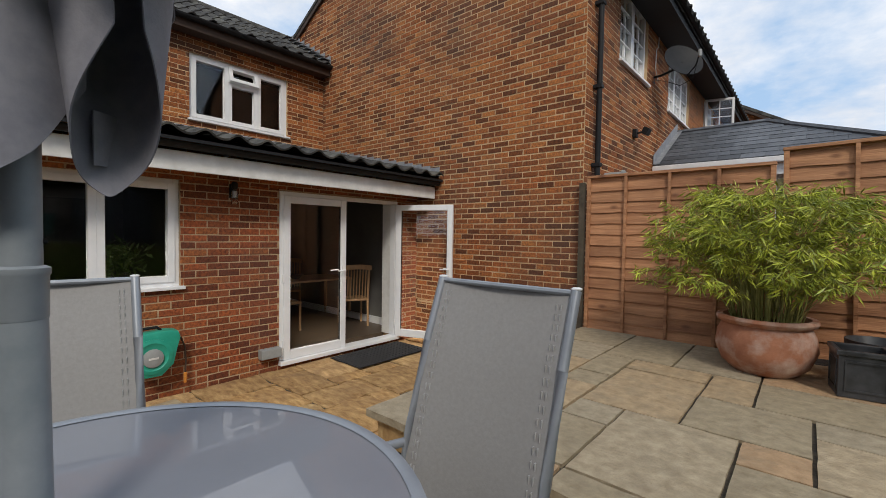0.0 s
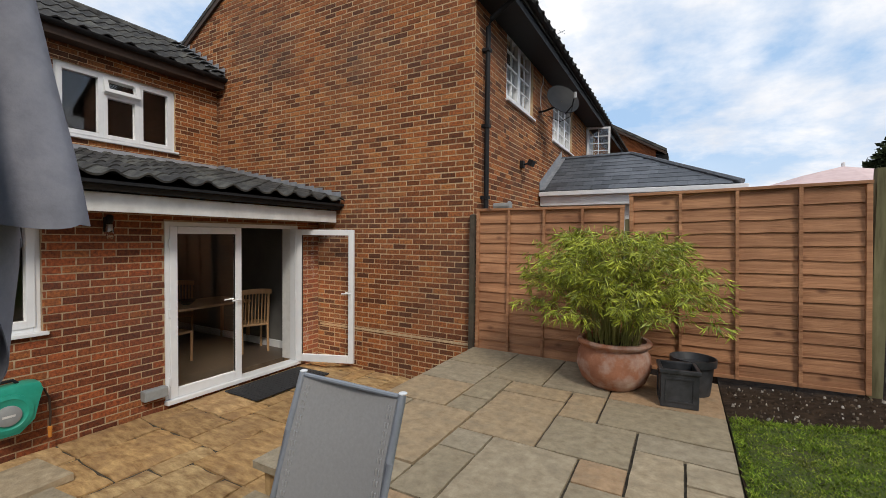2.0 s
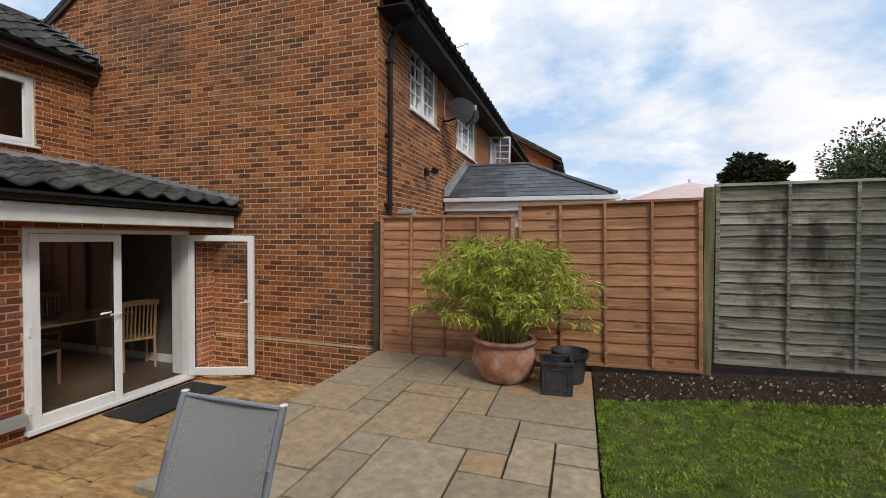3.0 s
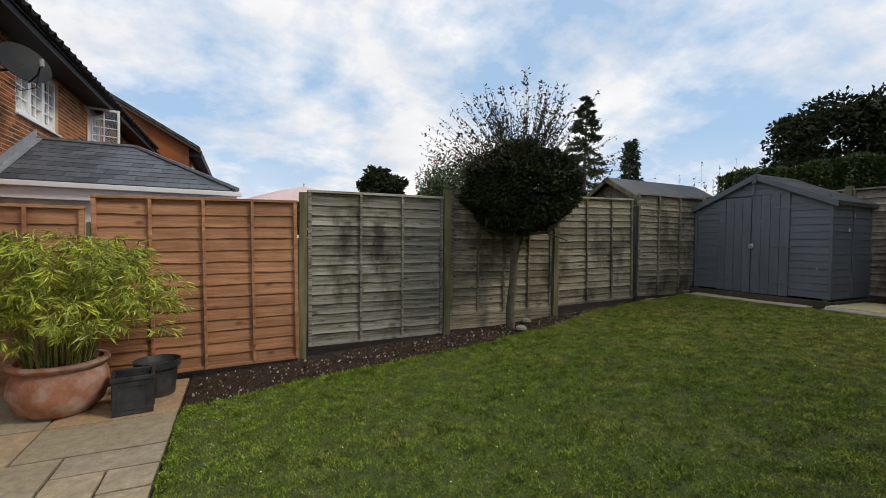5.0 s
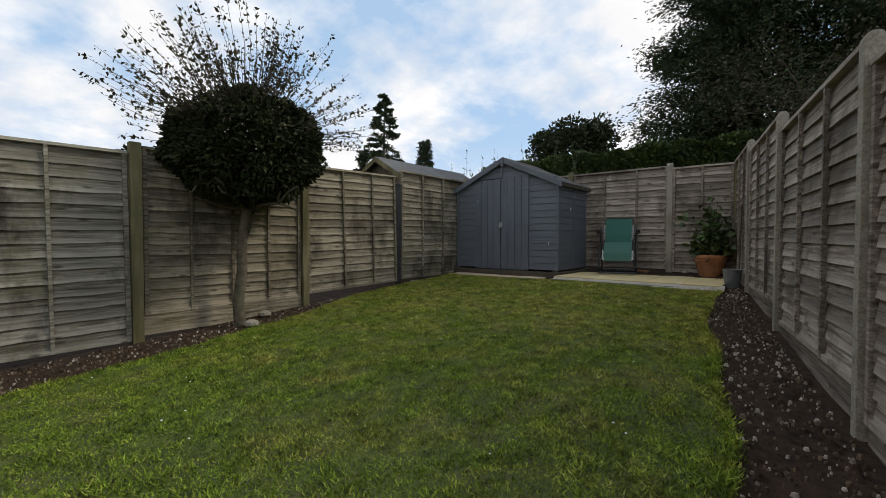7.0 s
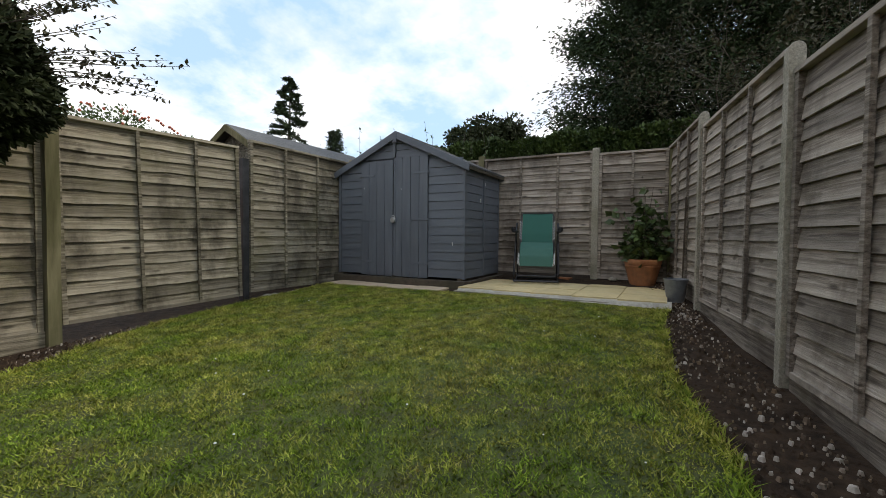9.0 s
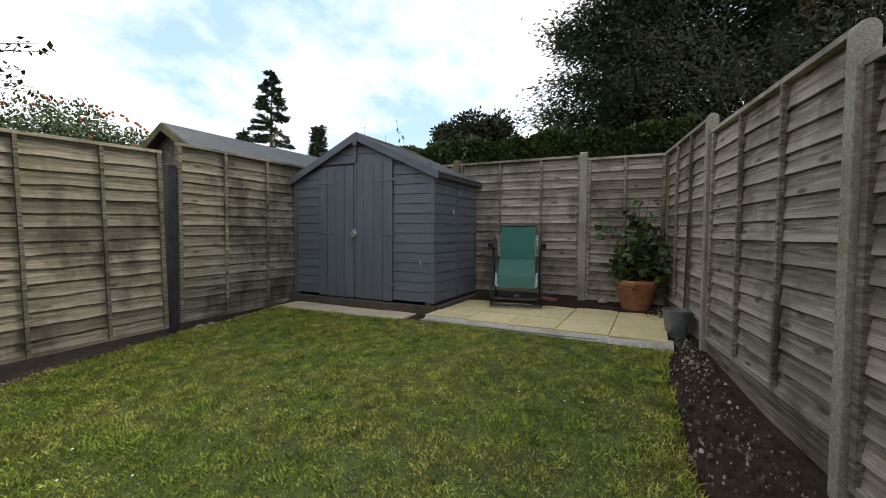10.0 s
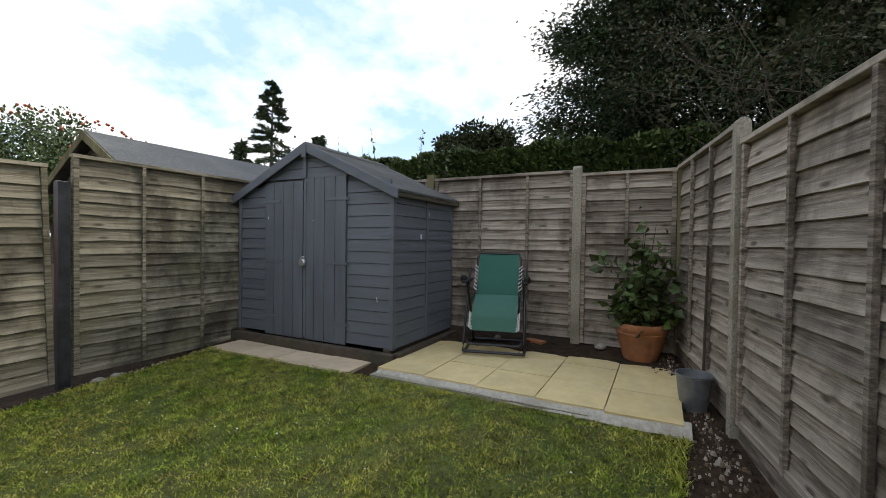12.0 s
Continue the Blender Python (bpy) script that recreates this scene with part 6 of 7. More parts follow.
# roof
for s_ in (-1, 1):
    ye = SM + s_ * (SM - SY0 + 0.07)
    ze = SE - 0.03
    q = [(SX0 - 0.05, SM, SA + 0.045), (SX0 - 0.05, ye, ze + 0.045), (SX0 - 0.05, ye, ze + 0.02), (SX0 - 0.05, SM, SA + 0.02)]
    part("roof_sheet", Geo().prism(q, (SX1 - SX0 + 0.10, 0, 0)), M_FELT_DARK, shed, "worn dark grey mineral roofing felt", bevel=0.004)
    part("bargeboard", Geo().prism([(SX0 - 0.068, SM + s_ * 0.001, SA + 0.05), (SX0 - 0.068, ye + s_ * 0.01, ze + 0.045), (SX0 - 0.068, ye + s_ * 0.01, ze - 0.05), (SX0 - 0.068, SM + s_ * 0.001, SA - 0.05)], (0.018, 0, 0)), M_SHED, shed, bevel=0.003)
    part("eaves_batten", Geo().box(SX0 - 0.04, SX1 + 0.04, min(ye, ye - s_ * 0.03), max(ye, ye - s_ * 0.03), ze - 0.02, ze + 0.015), M_DARKWOOD, shed)
part("finial", Geo().box(SX0 - 0.078, SX0 - 0.069, SM - 0.03, SM + 0.03, SA - 0.11, SA + 0.03), M_SHEDV, shed, bevel=0.003)
part("ridge_felt", Geo().prism([(SX0 - 0.052, SM - 0.14, SA - 0.012), (SX0 - 0.052, SM, SA + 0.056), (SX0 - 0.052, SM + 0.14, SA - 0.012), (SX0 - 0.052, SM, SA + 0.048)], (SX1 - SX0 + 0.11, 0, 0)), M_FELT_DARK, shed)
for y_ in (SY0 + 0.02, SM, SY1 - 0.10):
    part("bearer", Geo().box(SX0 - 0.02, SX1 + 0.02, y_, y_ + 0.08, 0.53, SZ - 0.003), M_DARKWOOD, shed, bevel=0.006)
part("sleeper", Geo().box(SX0 - 0.10, SX0 - 0.022, SY0 - 0.05, SY1 + 0.02, 0.52, 0.672), M_DARKWOOD, shed, "damp timber sleeper under the shed", bevel=0.01)
part("sleeper", Geo().box(SX0 - 0.02, SX1, SY0 - 0.09, SY0 - 0.012, 0.52, 0.672), M_DARKWOOD, shed, bevel=0.01)
# next garden's shed
ns = thing("shed", pose(0, 0, 0), "weathered timber shed with a grey felt roof beyond the fence", "shed")
part("body", Geo().prism([(8.62, 5.55, 0.4), (8.62, 7.4, 0.4), (8.62, 7.4, 2.28), (8.62, 6.5, 2.80), (8.62, 5.55, 2.28)], (2.5, 0, 0)), M_FENCE_OLD, ns)
for s_ in (-1, 1):
    ye = 6.5 + s_ * 1.08
    part("roof_sheet", Geo().prism([(8.5, 6.5, 2.90), (8.5, ye, 2.27), (8.5, ye, 2.245), (8.5, 6.5, 2.87)], (2.9, 0, 0)), M_FELT, ns, "grey mineral roofing felt")
    part("bargeboard", Geo().prism([(8.48, 6.5, 2.89), (8.48, ye, 2.26), (8.48, ye, 2.16), (8.48, 6.5, 2.79)], (0.02, 0, 0)), M_POST_OLD, ns)


# ---- leaves ----
def leaf_cloud(name, pts, dirs, size, mat, parent, rs, aspect=0.45, droop=0.0, label=""):
    """Folded leaves, two triangles each, at the points, pointing about along dirs."""
    n = len(pts)
    d = dirs / (np.linalg.norm(dirs, axis=1, keepdims=True) + 1e-9)
    d[:, 2] -= droop
    d /= np.linalg.norm(d, axis=1, keepdims=True) + 1e-9
    ref = rs.normal(size=(n, 3))
    s = np.cross(d, ref); s /= np.linalg.norm(s, axis=1, keepdims=True) + 1e-9
    L = size * rs.uniform(0.6, 1.3, n)[:, None]
    W = L * aspect / 2
    nrm = np.cross(d, s)
    p0, p2 = pts, pts + d * L
    mid = pts + d * L * 0.45
    p1, p3 = mid + s * W + nrm * W * 0.35, mid - s * W + nrm * W * 0.35
    V = np.stack([p0, p1, p2, p3], 1).reshape(-1, 3)
    F = np.arange(4 * n).reshape(-1, 4)
    F = np.concatenate([F[:, [0, 1, 2]], F[:, [0, 2, 3]]], 0)
    ob = new(name, fast_mesh(name, V, F, mat))
    ob.parent = parent
    if label:
        tagged(ob, label)
    return ob


def limb(g, p, d, L, r, depth, rs, tips, spread=0.6, sides=6):
    """A branching limb; the ends are gathered in tips."""
    p, d = Vector(p), Vector(d).normalized()
    mid = p + d * L * 0.5 + Vector(rs.normal(0, 0.04 * L, 3))
    end = p + d * L + Vector(rs.normal(0, 0.05 * L, 3))
    g.tube([p, mid, end], r, sides, r * 0.6, cap=False)
    tips.append((mid, end, depth))
    if depth > 0:
        for _ in range(rs.randint(2, 4)):
            nd = (d + Vector(rs.normal(0, spread, 3))).normalized()
            limb(g, mid if rs.rand() < 0.3 else end, nd, L * rs.uniform(0.6, 0.85), r * 0.6, depth - 1, rs, tips, spread, max(4, sides - 1))


# bamboo in the big pot
def pot_profile(r, h):
    return [(r * 0.62, 0), (r * 0.86, h * 0.16), (r * 1.0, h * 0.45), (r * 0.96, h * 0.70), (r * 0.86, h * 0.86), (r * 0.97, h * 0.90), (r * 1.0, h * 0.95), (r * 0.97, h), (r * 0.86, h), (r * 0.82, h * 0.9), (r * 0.1, h * 0.88)]


BX, BY = 0.05, 4.42
bp_ = thing("potted_bamboo", pose(BX, BY, 0.0), "bushy yellow-green bamboo in a wide bleached terracotta pot", "potted plant")
part("pot", Geo().lathe(pot_profile(0.340, 0.445), sides=40), M_TERRACOTTA, bp_, "wide terracotta pot with white bloom", smooth=True)
part("soil", Geo().lathe([(0.30, 0.395), (0.1, 0.41)], sides=20), M_SOIL, bp_)
rs = np.random.RandomState(3)
g = Geo()
P_, D_ = [], []
for i in range(165):
    t_ = rs.rand() * 2 * np.pi
    r0_ = 0.23 * math.sqrt(rs.rand())
    base = Vector((r0_ * math.cos(t_), r0_ * math.sin(t_), 0.40))
    el = rs.rand()
    out = (0.52 * math.cos(el * 1.45) + 0.06) * rs.uniform(0.65, 1.05)
    wide = Vector((1.10 * math.cos(t_), 0.85 * math.sin(t_), 0))
    hgt = (0.30 + 0.70 * math.sin(el * 1.5)) * rs.uniform(0.85, 1.12)
    mid = base + wide * out * 0.35 + Vector((0, 0, hgt * 0.72))
    tip = base + wide * out + Vector((0, 0, hgt))
    far = tip + wide * (out * 0.22 + 0.03) + Vector((0, 0, 0.05 - 0.22 * out))
    cane = [base, base.lerp(mid, 0.5) - wide * 0.02, mid, tip, far]
    g.tube(cane, 0.0046, 4, 0.0012, cap=False)
    for k_ in range(rs.randint(10, 15)):
        u = 1.45 + 2.55 * rs.rand() ** 0.8
        q0 = cane[int(u)].lerp(cane[min(4, int(u) + 1)], u - int(u))
        a_ = t_ + rs.normal(0, 1.1)
        d_ = Vector((math.cos(a_), math.sin(a_), rs.uniform(-0.4, 0.6)))
        q1 = q0 + d_ * rs.uniform(0.04, 0.15)
        g.tube([q0, q1], 0.0012, 3, 0.0008, cap=False)
        for w_ in range(rs.randint(5, 9)):
            v_ = rs.uniform(0.2, 1.0)
            P_.append((q0.lerp(q1, v_) + Vector(rs.normal(0, 0.01, 3)))[:])
            D_.append((d_.x * 0.7 + rs.normal(0, 0.6), d_.y * 0.7 + rs.normal(0, 0.6), d_.z * 0.4 - 0.35 + rs.normal(0, 0.4)))
tagged(part("cane_clump", g, M_CANE, bp_), kind="stuff")
leaf_cloud("leaves", np.array(P_), np.array(D_), 0.088, M_BAMBOO, bp_, rs, 0.135, 0.25, "narrow yellow-green leaves")
sq = thing("planter", pose(0.60, 4.22, 0.0, 0, 0, 8), "square black lead-look planter with raised panels", "planter")
g = Geo()
for a_, b_, c_, d_ in ((-0.17, 0.17, -0.17, -0.15), (-0.17, 0.17, 0.15, 0.17), (-0.17, -0.15, -0.15, 0.15), (0.15, 0.17, -0.15, 0.15)):
    g.box(a_, b_, c_, d_, 0.0, 0.34)
g.box(-0.15, 0.15, -0.15, 0.15, 0.0, 0.26)
part("body", g, M_LEADPOT, sq, bevel=0.004)
g = Geo()
for a_, b_, c_, d_ in ((-0.185, 0.185, -0.185, -0.15), (-0.185, 0.185, 0.15, 0.185), (-0.185, -0.15, -0.15, 0.15), (0.15, 0.185, -0.15, 0.15)):
    g.box(a_, b_, c_, d_, 0.325, 0.365)
part("rim", g, M_LEADPOT, sq, bevel=0.008)
g = Geo()
for ax in range(4):
    T = Matrix.Rotation(radians(90 * ax), 4, "Z")
    for a_, b_, c_, d_ in ((-0.13, 0.13, 0.27, 0.285), (-0.13, 0.13, 0.05, 0.065), (-0.13, -0.115, 0.065, 0.27), (0.115, 0.13, 0.065, 0.27)):
        k = len(g.v)
        g.box(a_, b_, -0.178, -0.168, c_, d_)
        g.v[k:] = [tuple(T @ Vector(v)) for v in g.v[k:]]
part("panel_moulding", g, M_LEADPOT, sq)
sq.scale = (0.84, 0.84, 0.88)
rp = thing("planter", pose(0.72, 4.58, 0.0), "round black plastic plant pot", "planter")
part("body", Geo().lathe([(0.17, 0), (0.20, 0.30), (0.225, 0.30), (0.228, 0.37), (0.215, 0.37), (0.19, 0.30), (0.02, 0.29)], sides=30), M_LEADPOT, rp, smooth=True)
rp.scale = (0.85, 0.85, 0.88)

# clipped round tree in the border
tr = thing("ornamental_tree", pose(4.95, 4.84, 0.27), "small clipped round-headed tree with wild sprigs on top", "tree")
g = Geo()
trunk = [(0, 0, -0.08), (-0.02, 0.0, 0.25), (0.03, 0.01, 0.6), (0.02, -0.02, 0.95), (0.06, -0.05, 1.35)]
g.tube(trunk, 0.066, 12, 0.048)
g.tube([(0.02, 0.0, 0.75), (0.12, 0.05, 1.05), (0.22, 0.02, 1.45)], 0.03, 8, 0.02)
rs = np.random.RandomState(9)
C_ = Vector((0.08, -0.08, 1.97))
tips = []
for i in range(10):
    d_ = Vector(rs.normal(0, 1, 3)); d_.z = abs(d_.z)
    limb(g, (0.06, -0.05, 1.30), d_, 0.5, 0.025, 1, rs, tips)
part("trunk", g, M_BARK, tr, smooth=True)
n_ = 38000
dv_ = rs.normal(size=(n_, 3)); dv_ /= np.linalg.norm(dv_, axis=1, keepdims=True)
lump = np.array([1 + 0.16 * noise.noise((d[0] * 2.2, d[1] * 2.2, d[2] * 2.2)) + 0.08 * noise.noise((d[0] * 6, d[1] * 6, d[2] * 6 + 4)) for d in dv_])
rad = (lump * (0.55 + 0.45 * rs.rand(n_) ** 0.35))[:, None] * np.array([[0.80, 0.80, 0.61]])
leaf_cloud("crown", np.array(C_) + dv_ * rad, dv_ + rs.normal(0, 0.7, (n_, 3)), 0.055, M_LEAF_DARK, tr, rs, 0.6, 0.1, "dense dark clipped leaves")
g = Geo()
P_, D_ = [], []
for i in range(210):
    t_ = rs.rand() * 2 * np.pi
    el = rs.uniform(0.0, 1.0)
    d_ = Vector((math.cos(t_) * (1 - el * 0.8), math.sin(t_) * (1 - el * 0.75), 0.22 + el)).normalized()
    s_ = C_ + Vector((d_.x * 0.7, d_.y * 0.7, d_.z * 0.55))
    L = rs.uniform(0.35, 1.05)
    e_ = s_ + d_ * L + Vector((0, 0, -0.12 * L * (1 - el)))
    m_ = s_.lerp(e_, 0.5) + Vector(rs.normal(0, 0.03, 3))
    g.tube([s_, m_, e_], 0.004, 4, 0.0015, cap=False)
    for k_ in range(int(28 * L) + 6):
        u = rs.rand()
        q = (s_.lerp(m_, u * 2) if u < 0.5 else m_.lerp(e_, u * 2 - 1)) + Vector(rs.normal(0, 0.015, 3))
        P_.append(q[:]); D_.append((d_ * 0.6 + Vector(rs.normal(0, 0.7, 3)))[:])
part("sprig_clump", g, M_TWIG, tr)
leaf_cloud("sprig_leaves", np.array(P_), np.array(D_), 0.045, M_LEAF_SPRIG, tr, rs, 0.55, 0.0, "sparse brownish leaves on long sprigs")


# trees beyond the fences
def broad_tree(name, x, y, h, r, label, mat, n, seed, leaf, trunk_h=0.35, flat=0.8, group=""):
    rs = np.random.RandomState(seed)
    t = thing(name, pose(x, y, 0.3), label, "tree", group)
    g = Geo()
    g.tube([(0, 0, -0.4), (0.02 * h, 0, h * 0.25), (0, 0.02 * h, h * 0.5)], h * 0.028, 8, h * 0.016)
    tips = []
    for i in range(9):
        a = 2 * math.pi * i / 9 + rs.rand()
        limb(g, (0, 0, h * rs.uniform(0.28, 0.5)), (math.cos(a), math.sin(a), rs.uniform(0.3, 1.1)), h * 0.17, h * 0.010, 2, rs, tips, 0.55, 5)
    part("trunk", g, M_BARK, t)
    cs = []
    for i in range(46):
        d = rs.normal(size=3); d /= np.linalg.norm(d)
        q = np.array([d[0] * r, d[1] * r, h * 0.62 + d[2] * h * 0.36 * flat]) * np.array([1, 1, 1]) * 1.0
        s = rs.uniform(0.45, 1.0) ** 0.5
        q[:2] *= s; q[2] = h * 0.62 + (q[2] - h * 0.62) * s
        cs.append((q, rs.uniform(0.20, 0.36) * r))
    for i in range(14):
        q = rs.normal(0, 0.32, 3) * np.array([r, r, h * 0.26]) + np.array([0, 0, h * 0.62])
        cs.append((q, rs.uniform(0.22, 0.36) * r))
    P, D = [], []
    per = n // len(cs)
    for q, cr_ in cs:
        d = rs.normal(size=(per, 3)); d /= np.linalg.norm(d, axis=1, keepdims=True)
        P.append(q + d * cr_ * (rs.rand(per, 1) ** 0.4) * np.array([1.15, 1.15, 0.75])); D.append(d + rs.normal(0, 0.6, (per, 3)))
    leaf_cloud("crown", np.concatenate(P), np.concatenate(D), leaf, mat, t, rs, 0.6)
    return t


def conifer(name, x, y, h, r, label, n, seed, leaf, gaps=0.0, group="", bare=0.04, mat=None, top_w=0.05):
    """A spire of drooping boughs built in tiers round a straight trunk."""
    rs = np.random.RandomState(seed)
    t = thing(name, pose(x, y, 0.3), label, "tree", group)
    g = Geo()
    g.tube([(0, 0, -0.4), (0, 0, h * 0.5), (0.01 * h, 0, h)], h * 0.018 + 0.05, 8, 0.02)
    P, D = [], []
    boughs = 300 if not gaps else 105
    per = n // boughs
    for i in range(boughs):
        u = bare + (1 - bare) * (i + rs.rand()) / boughs
        a = rs.rand() * 2 * math.pi
        L = r * ((1 - u) ** 0.75 + top_w) * rs.uniform(0.80, 1.06)
        droop = rs.uniform(-0.25, 0.12) if gaps else rs.uniform(-0.1, 0.45)
        e = Vector((math.cos(a) * L, math.sin(a) * L, h * u + droop * L))
        s = Vector((0, 0, h * u))
        g.tube([s, s.lerp(e, 0.5) + Vector((0, 0, 0.06 * L)), e], 0.02 + 0.006 * L, 4, 0.006, cap=False)
        w = rs.rand(per) ** 0.6
        c = np.array(s)[None] + (np.array(e) - np.array(s))[None] * w[:, None]
        c += rs.normal(0, 1, (per, 3)) * (0.06 + 0.085 * L * (0.5 if gaps else 1.0)) * np.array([[1, 1, 0.55 if gaps else 0.75]])
        P.append(c)
        D.append(np.array([[math.cos(a), math.sin(a), -0.15]]) + rs.normal(0, 0.6, (per, 3)))
    part("trunk", g, M_BARK, t)
    if not gaps and r > 2:
        core = Geo().grid(lambda a, b: (r * (0.36 * (1 - b) ** 0.8) * (1 + 0.25 * noise.noise((math.cos(6.283 * a) * 2, math.sin(6.283 * a) * 2, b * 9 + seed))) * math.cos(6.2832 * a), r * (0.36 * (1 - b) ** 0.8) * (1 + 0.25 * noise.noise((math.cos(6.283 * a) * 2, math.sin(6.283 * a) * 2, b * 9 + seed))) * math.sin(6.2832 * a), h * (0.02 + 0.95 * b)), 24, 30)
        part("inner_crown", core, M_CONIFER, t)
    leaf_cloud("crown", np.concatenate(P), np.concatenate(D), leaf, mat or M_CONIFER, t, rs, 0.35, 0.15)
    return t


G_C = "dark conifers behind the fence"
conifer("conifer_tree", 16.6, 1.3, 12.5, 2.9, "tall dense dark conifer behind the end fence", 175000, 1, 0.115, group=G_C)
conifer("conifer_tree", 15.4, -1.6, 12.0, 2.9, "tall dense dark conifer behind the side fence", 175000, 2, 0.115, group=G_C)
conifer("conifer_tree", 13.0, -4.6, 12.0, 2.9, "tall dense dark conifer in the shade", 130000, 3, 0.12, group=G_C)
conifer("conifer_tree", 9.6, -6.4, 11.0, 2.6, "dark conifer beyond the long fence", 45000, 4, 0.18, group=G_C)
# bare twiggy tree in front of the conifers
tw = thing("twiggy_tree", pose(12.6, -1.0, 0.4), "thin half-bare tree with brown twigs before the conifers", "tree")
rs = np.random.RandomState(21)
g, tips = Geo(), []
for i in range(10):
    a = 2 * math.pi * i / 10
    limb(g, (0, 0, 1.2), (0.7 * math.cos(a), 0.7 * math.sin(a), 1.0), 1.45, 0.014, 4, rs, tips, 0.55, 5)
g.tube([(0, 0, -0.4), (0, 0, 1.3)], 0.06, 8)
part("trunk", g, M_TWIG_PALE, tw)
P_ = np.concatenate([np.array([m_[:], e_[:]]) for m_, e_, d_ in tips])
P_ = np.repeat(P_, 5, 0); P_ = P_ + rs.normal(0, 0.09, P_.shape)
leaf_cloud("leaves", P_, rs.normal(size=P_.shape), 0.06, M_LEAF_SPRIG, tw, rs, 0.6, 0.2)
# hedge
hd = thing("hedge", pose(0, 0, 0), "tall clipped green hedge behind the end fence", "hedge")
rs = np.random.RandomState(31)
n_ = 60000
f_ = rs.rand(n_)
hx = np.where(f_ < 0.55, 13.6 + 0.25 * rs.rand(n_) ** 2, 13.6 + 1.6 * rs.rand(n_))
hy = rs.uniform(-3.0, 7.3, n_)
topz = 3.42 + 0.06 * np.sin(hy * 3.1) + 0.05 * np.sin(hy * 7.7)
hzv = np.where(f_ < 0.55, rs.uniform(1.4, 3.45, n_), topz - 0.25 * rs.rand(n_) ** 2)
leaf_cloud("foliage", np.c_[hx, hy, np.minimum(hzv, topz)], np.c_[-np.ones(n_) * (f_ < 0.55), rs.normal(0, 0.5, n_), 0.6 + rs.normal(0, 0.5, n_)] + rs.normal(0, 0.3, (n_, 3)), 0.10, M_HEDGE, hd, rs, 0.55)
# added solid box, darker than the leaves, as the shade inside the hedge
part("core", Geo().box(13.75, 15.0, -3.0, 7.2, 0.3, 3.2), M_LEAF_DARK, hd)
# thin weeds above the hedge and shed
wd = thing("tall_weeds", pose(12.3, 5.6, 0.5), "wispy tall stems with small leaves behind the shed", "weeds")
g = Geo(); P_, D_ = [], []
for i in range(60):
    b_ = Vector((rs.normal(0, 0.5), rs.normal(0, 1.3), 0.3)); e_ = b_ + Vector((rs.normal(0, 0.25), rs.normal(0, 0.25), rs.uniform(1.9, 2.75)))
    g.tube([b_, b_.lerp(e_, 0.5), e_], 0.006, 4, 0.002, cap=False)
    for k_ in range(26):
        P_.append(b_.lerp(e_, 0.4 + 0.6 * rs.rand())[:]); D_.append(rs.normal(size=3))
part("stem_clump", g, M_TWIG, wd)
leaf_cloud("leaves", np.array(P_), np.array(D_), 0.07, M_LEAF_MID, wd, rs, 0.5)
broad_tree("oak_tree", 57, 23, 18.0, 5.6, "broad dark oak far behind the gardens", M_LEAF_DARK, 16000, 41, 0.48)
conifer("conifer_tree", 39.5, 39.5, 19.0, 4.2, "tall ragged pine with gaps between its boughs", 15000, 42, 0.36, gaps=1.0, bare=0.25)
conifer("conifer_tree", 41, 34, 12.5, 1.5, "narrow dark columnar conifer in the distance", 7000, 43, 0.4, top_w=0.25)
broad_tree("tree", 16.6, 48, 10.4, 2.5, "round green tree in the distance", M_LEAF_DARK, 9000, 44, 0.5)
broad_tree("tree", 25, 52, 6.5, 5.0, "low green tree in the distance", M_LEAF_MID, 9000, 45, 0.6)
bt = broad_tree("berry_tree", 14.2, 22.8, 6.6, 3.4, "loose green tree dotted with orange-red berries", M_LEAF_MID, 26000, 46, 0.15)
rs = np.random.RandomState(5)
g = Geo()
for i in range(160):
    d_ = rs.normal(size=3); d_ /= np.linalg.norm(d_)
    g.lathe([(0.02, -0.06), (0.07, 0), (0.02, 0.06)], (d_[0] * 3.3, d_[1] * 3.3, 4.5 + 2.0 * d_[2]), 6)
tagged(part("berry_cluster", g, M_BERRY, bt), kind="stuff")
conifer("conifer_tree", 30, 32, 9.5, 2.4, "small dark pine in the distance", 5000, 47, 0.4, gaps=1.0)
for i in range(9):
    broad_tree("tree", (70, 55, 80, 30, -5, 8, 45, 75, -30)[i], (60, 75, 10, 85, 90, 75, 62, -25, -60)[i], 5.0 + i % 3, 6, "low dark tree on the skyline", M_LEAF_DARK, 3500, 60 + i, 0.8, group="trees on the skyline")


# ---- garden furniture by the house ----
TX, TY, TZ = -0.45, 0.185, 0.825
table = thing("garden_table", pose(TX, TY, -0.20), "round garden table with a grey glass top and pale metal rim", "table")
R_ = 0.50
part("tabletop", Geo().lathe([(0.058, TZ - 0.006), (R_ - 0.01, TZ - 0.006), (R_ - 0.01, TZ), (0.058, TZ)], sides=72), M_TABLEGLASS, table, "grey-backed glass top", smooth=True)
part("rim", Geo().lathe([(R_ - 0.012, TZ - 0.022), (R_ + 0.010, TZ - 0.020), (R_ + 0.016, TZ - 0.008), (R_ + 0.012, TZ + 0.004), (R_ - 0.004, TZ + 0.006), (R_ - 0.012, TZ + 0.002)], sides=72, caps=False), M_ALU, table, "pale metal rim", smooth=True)
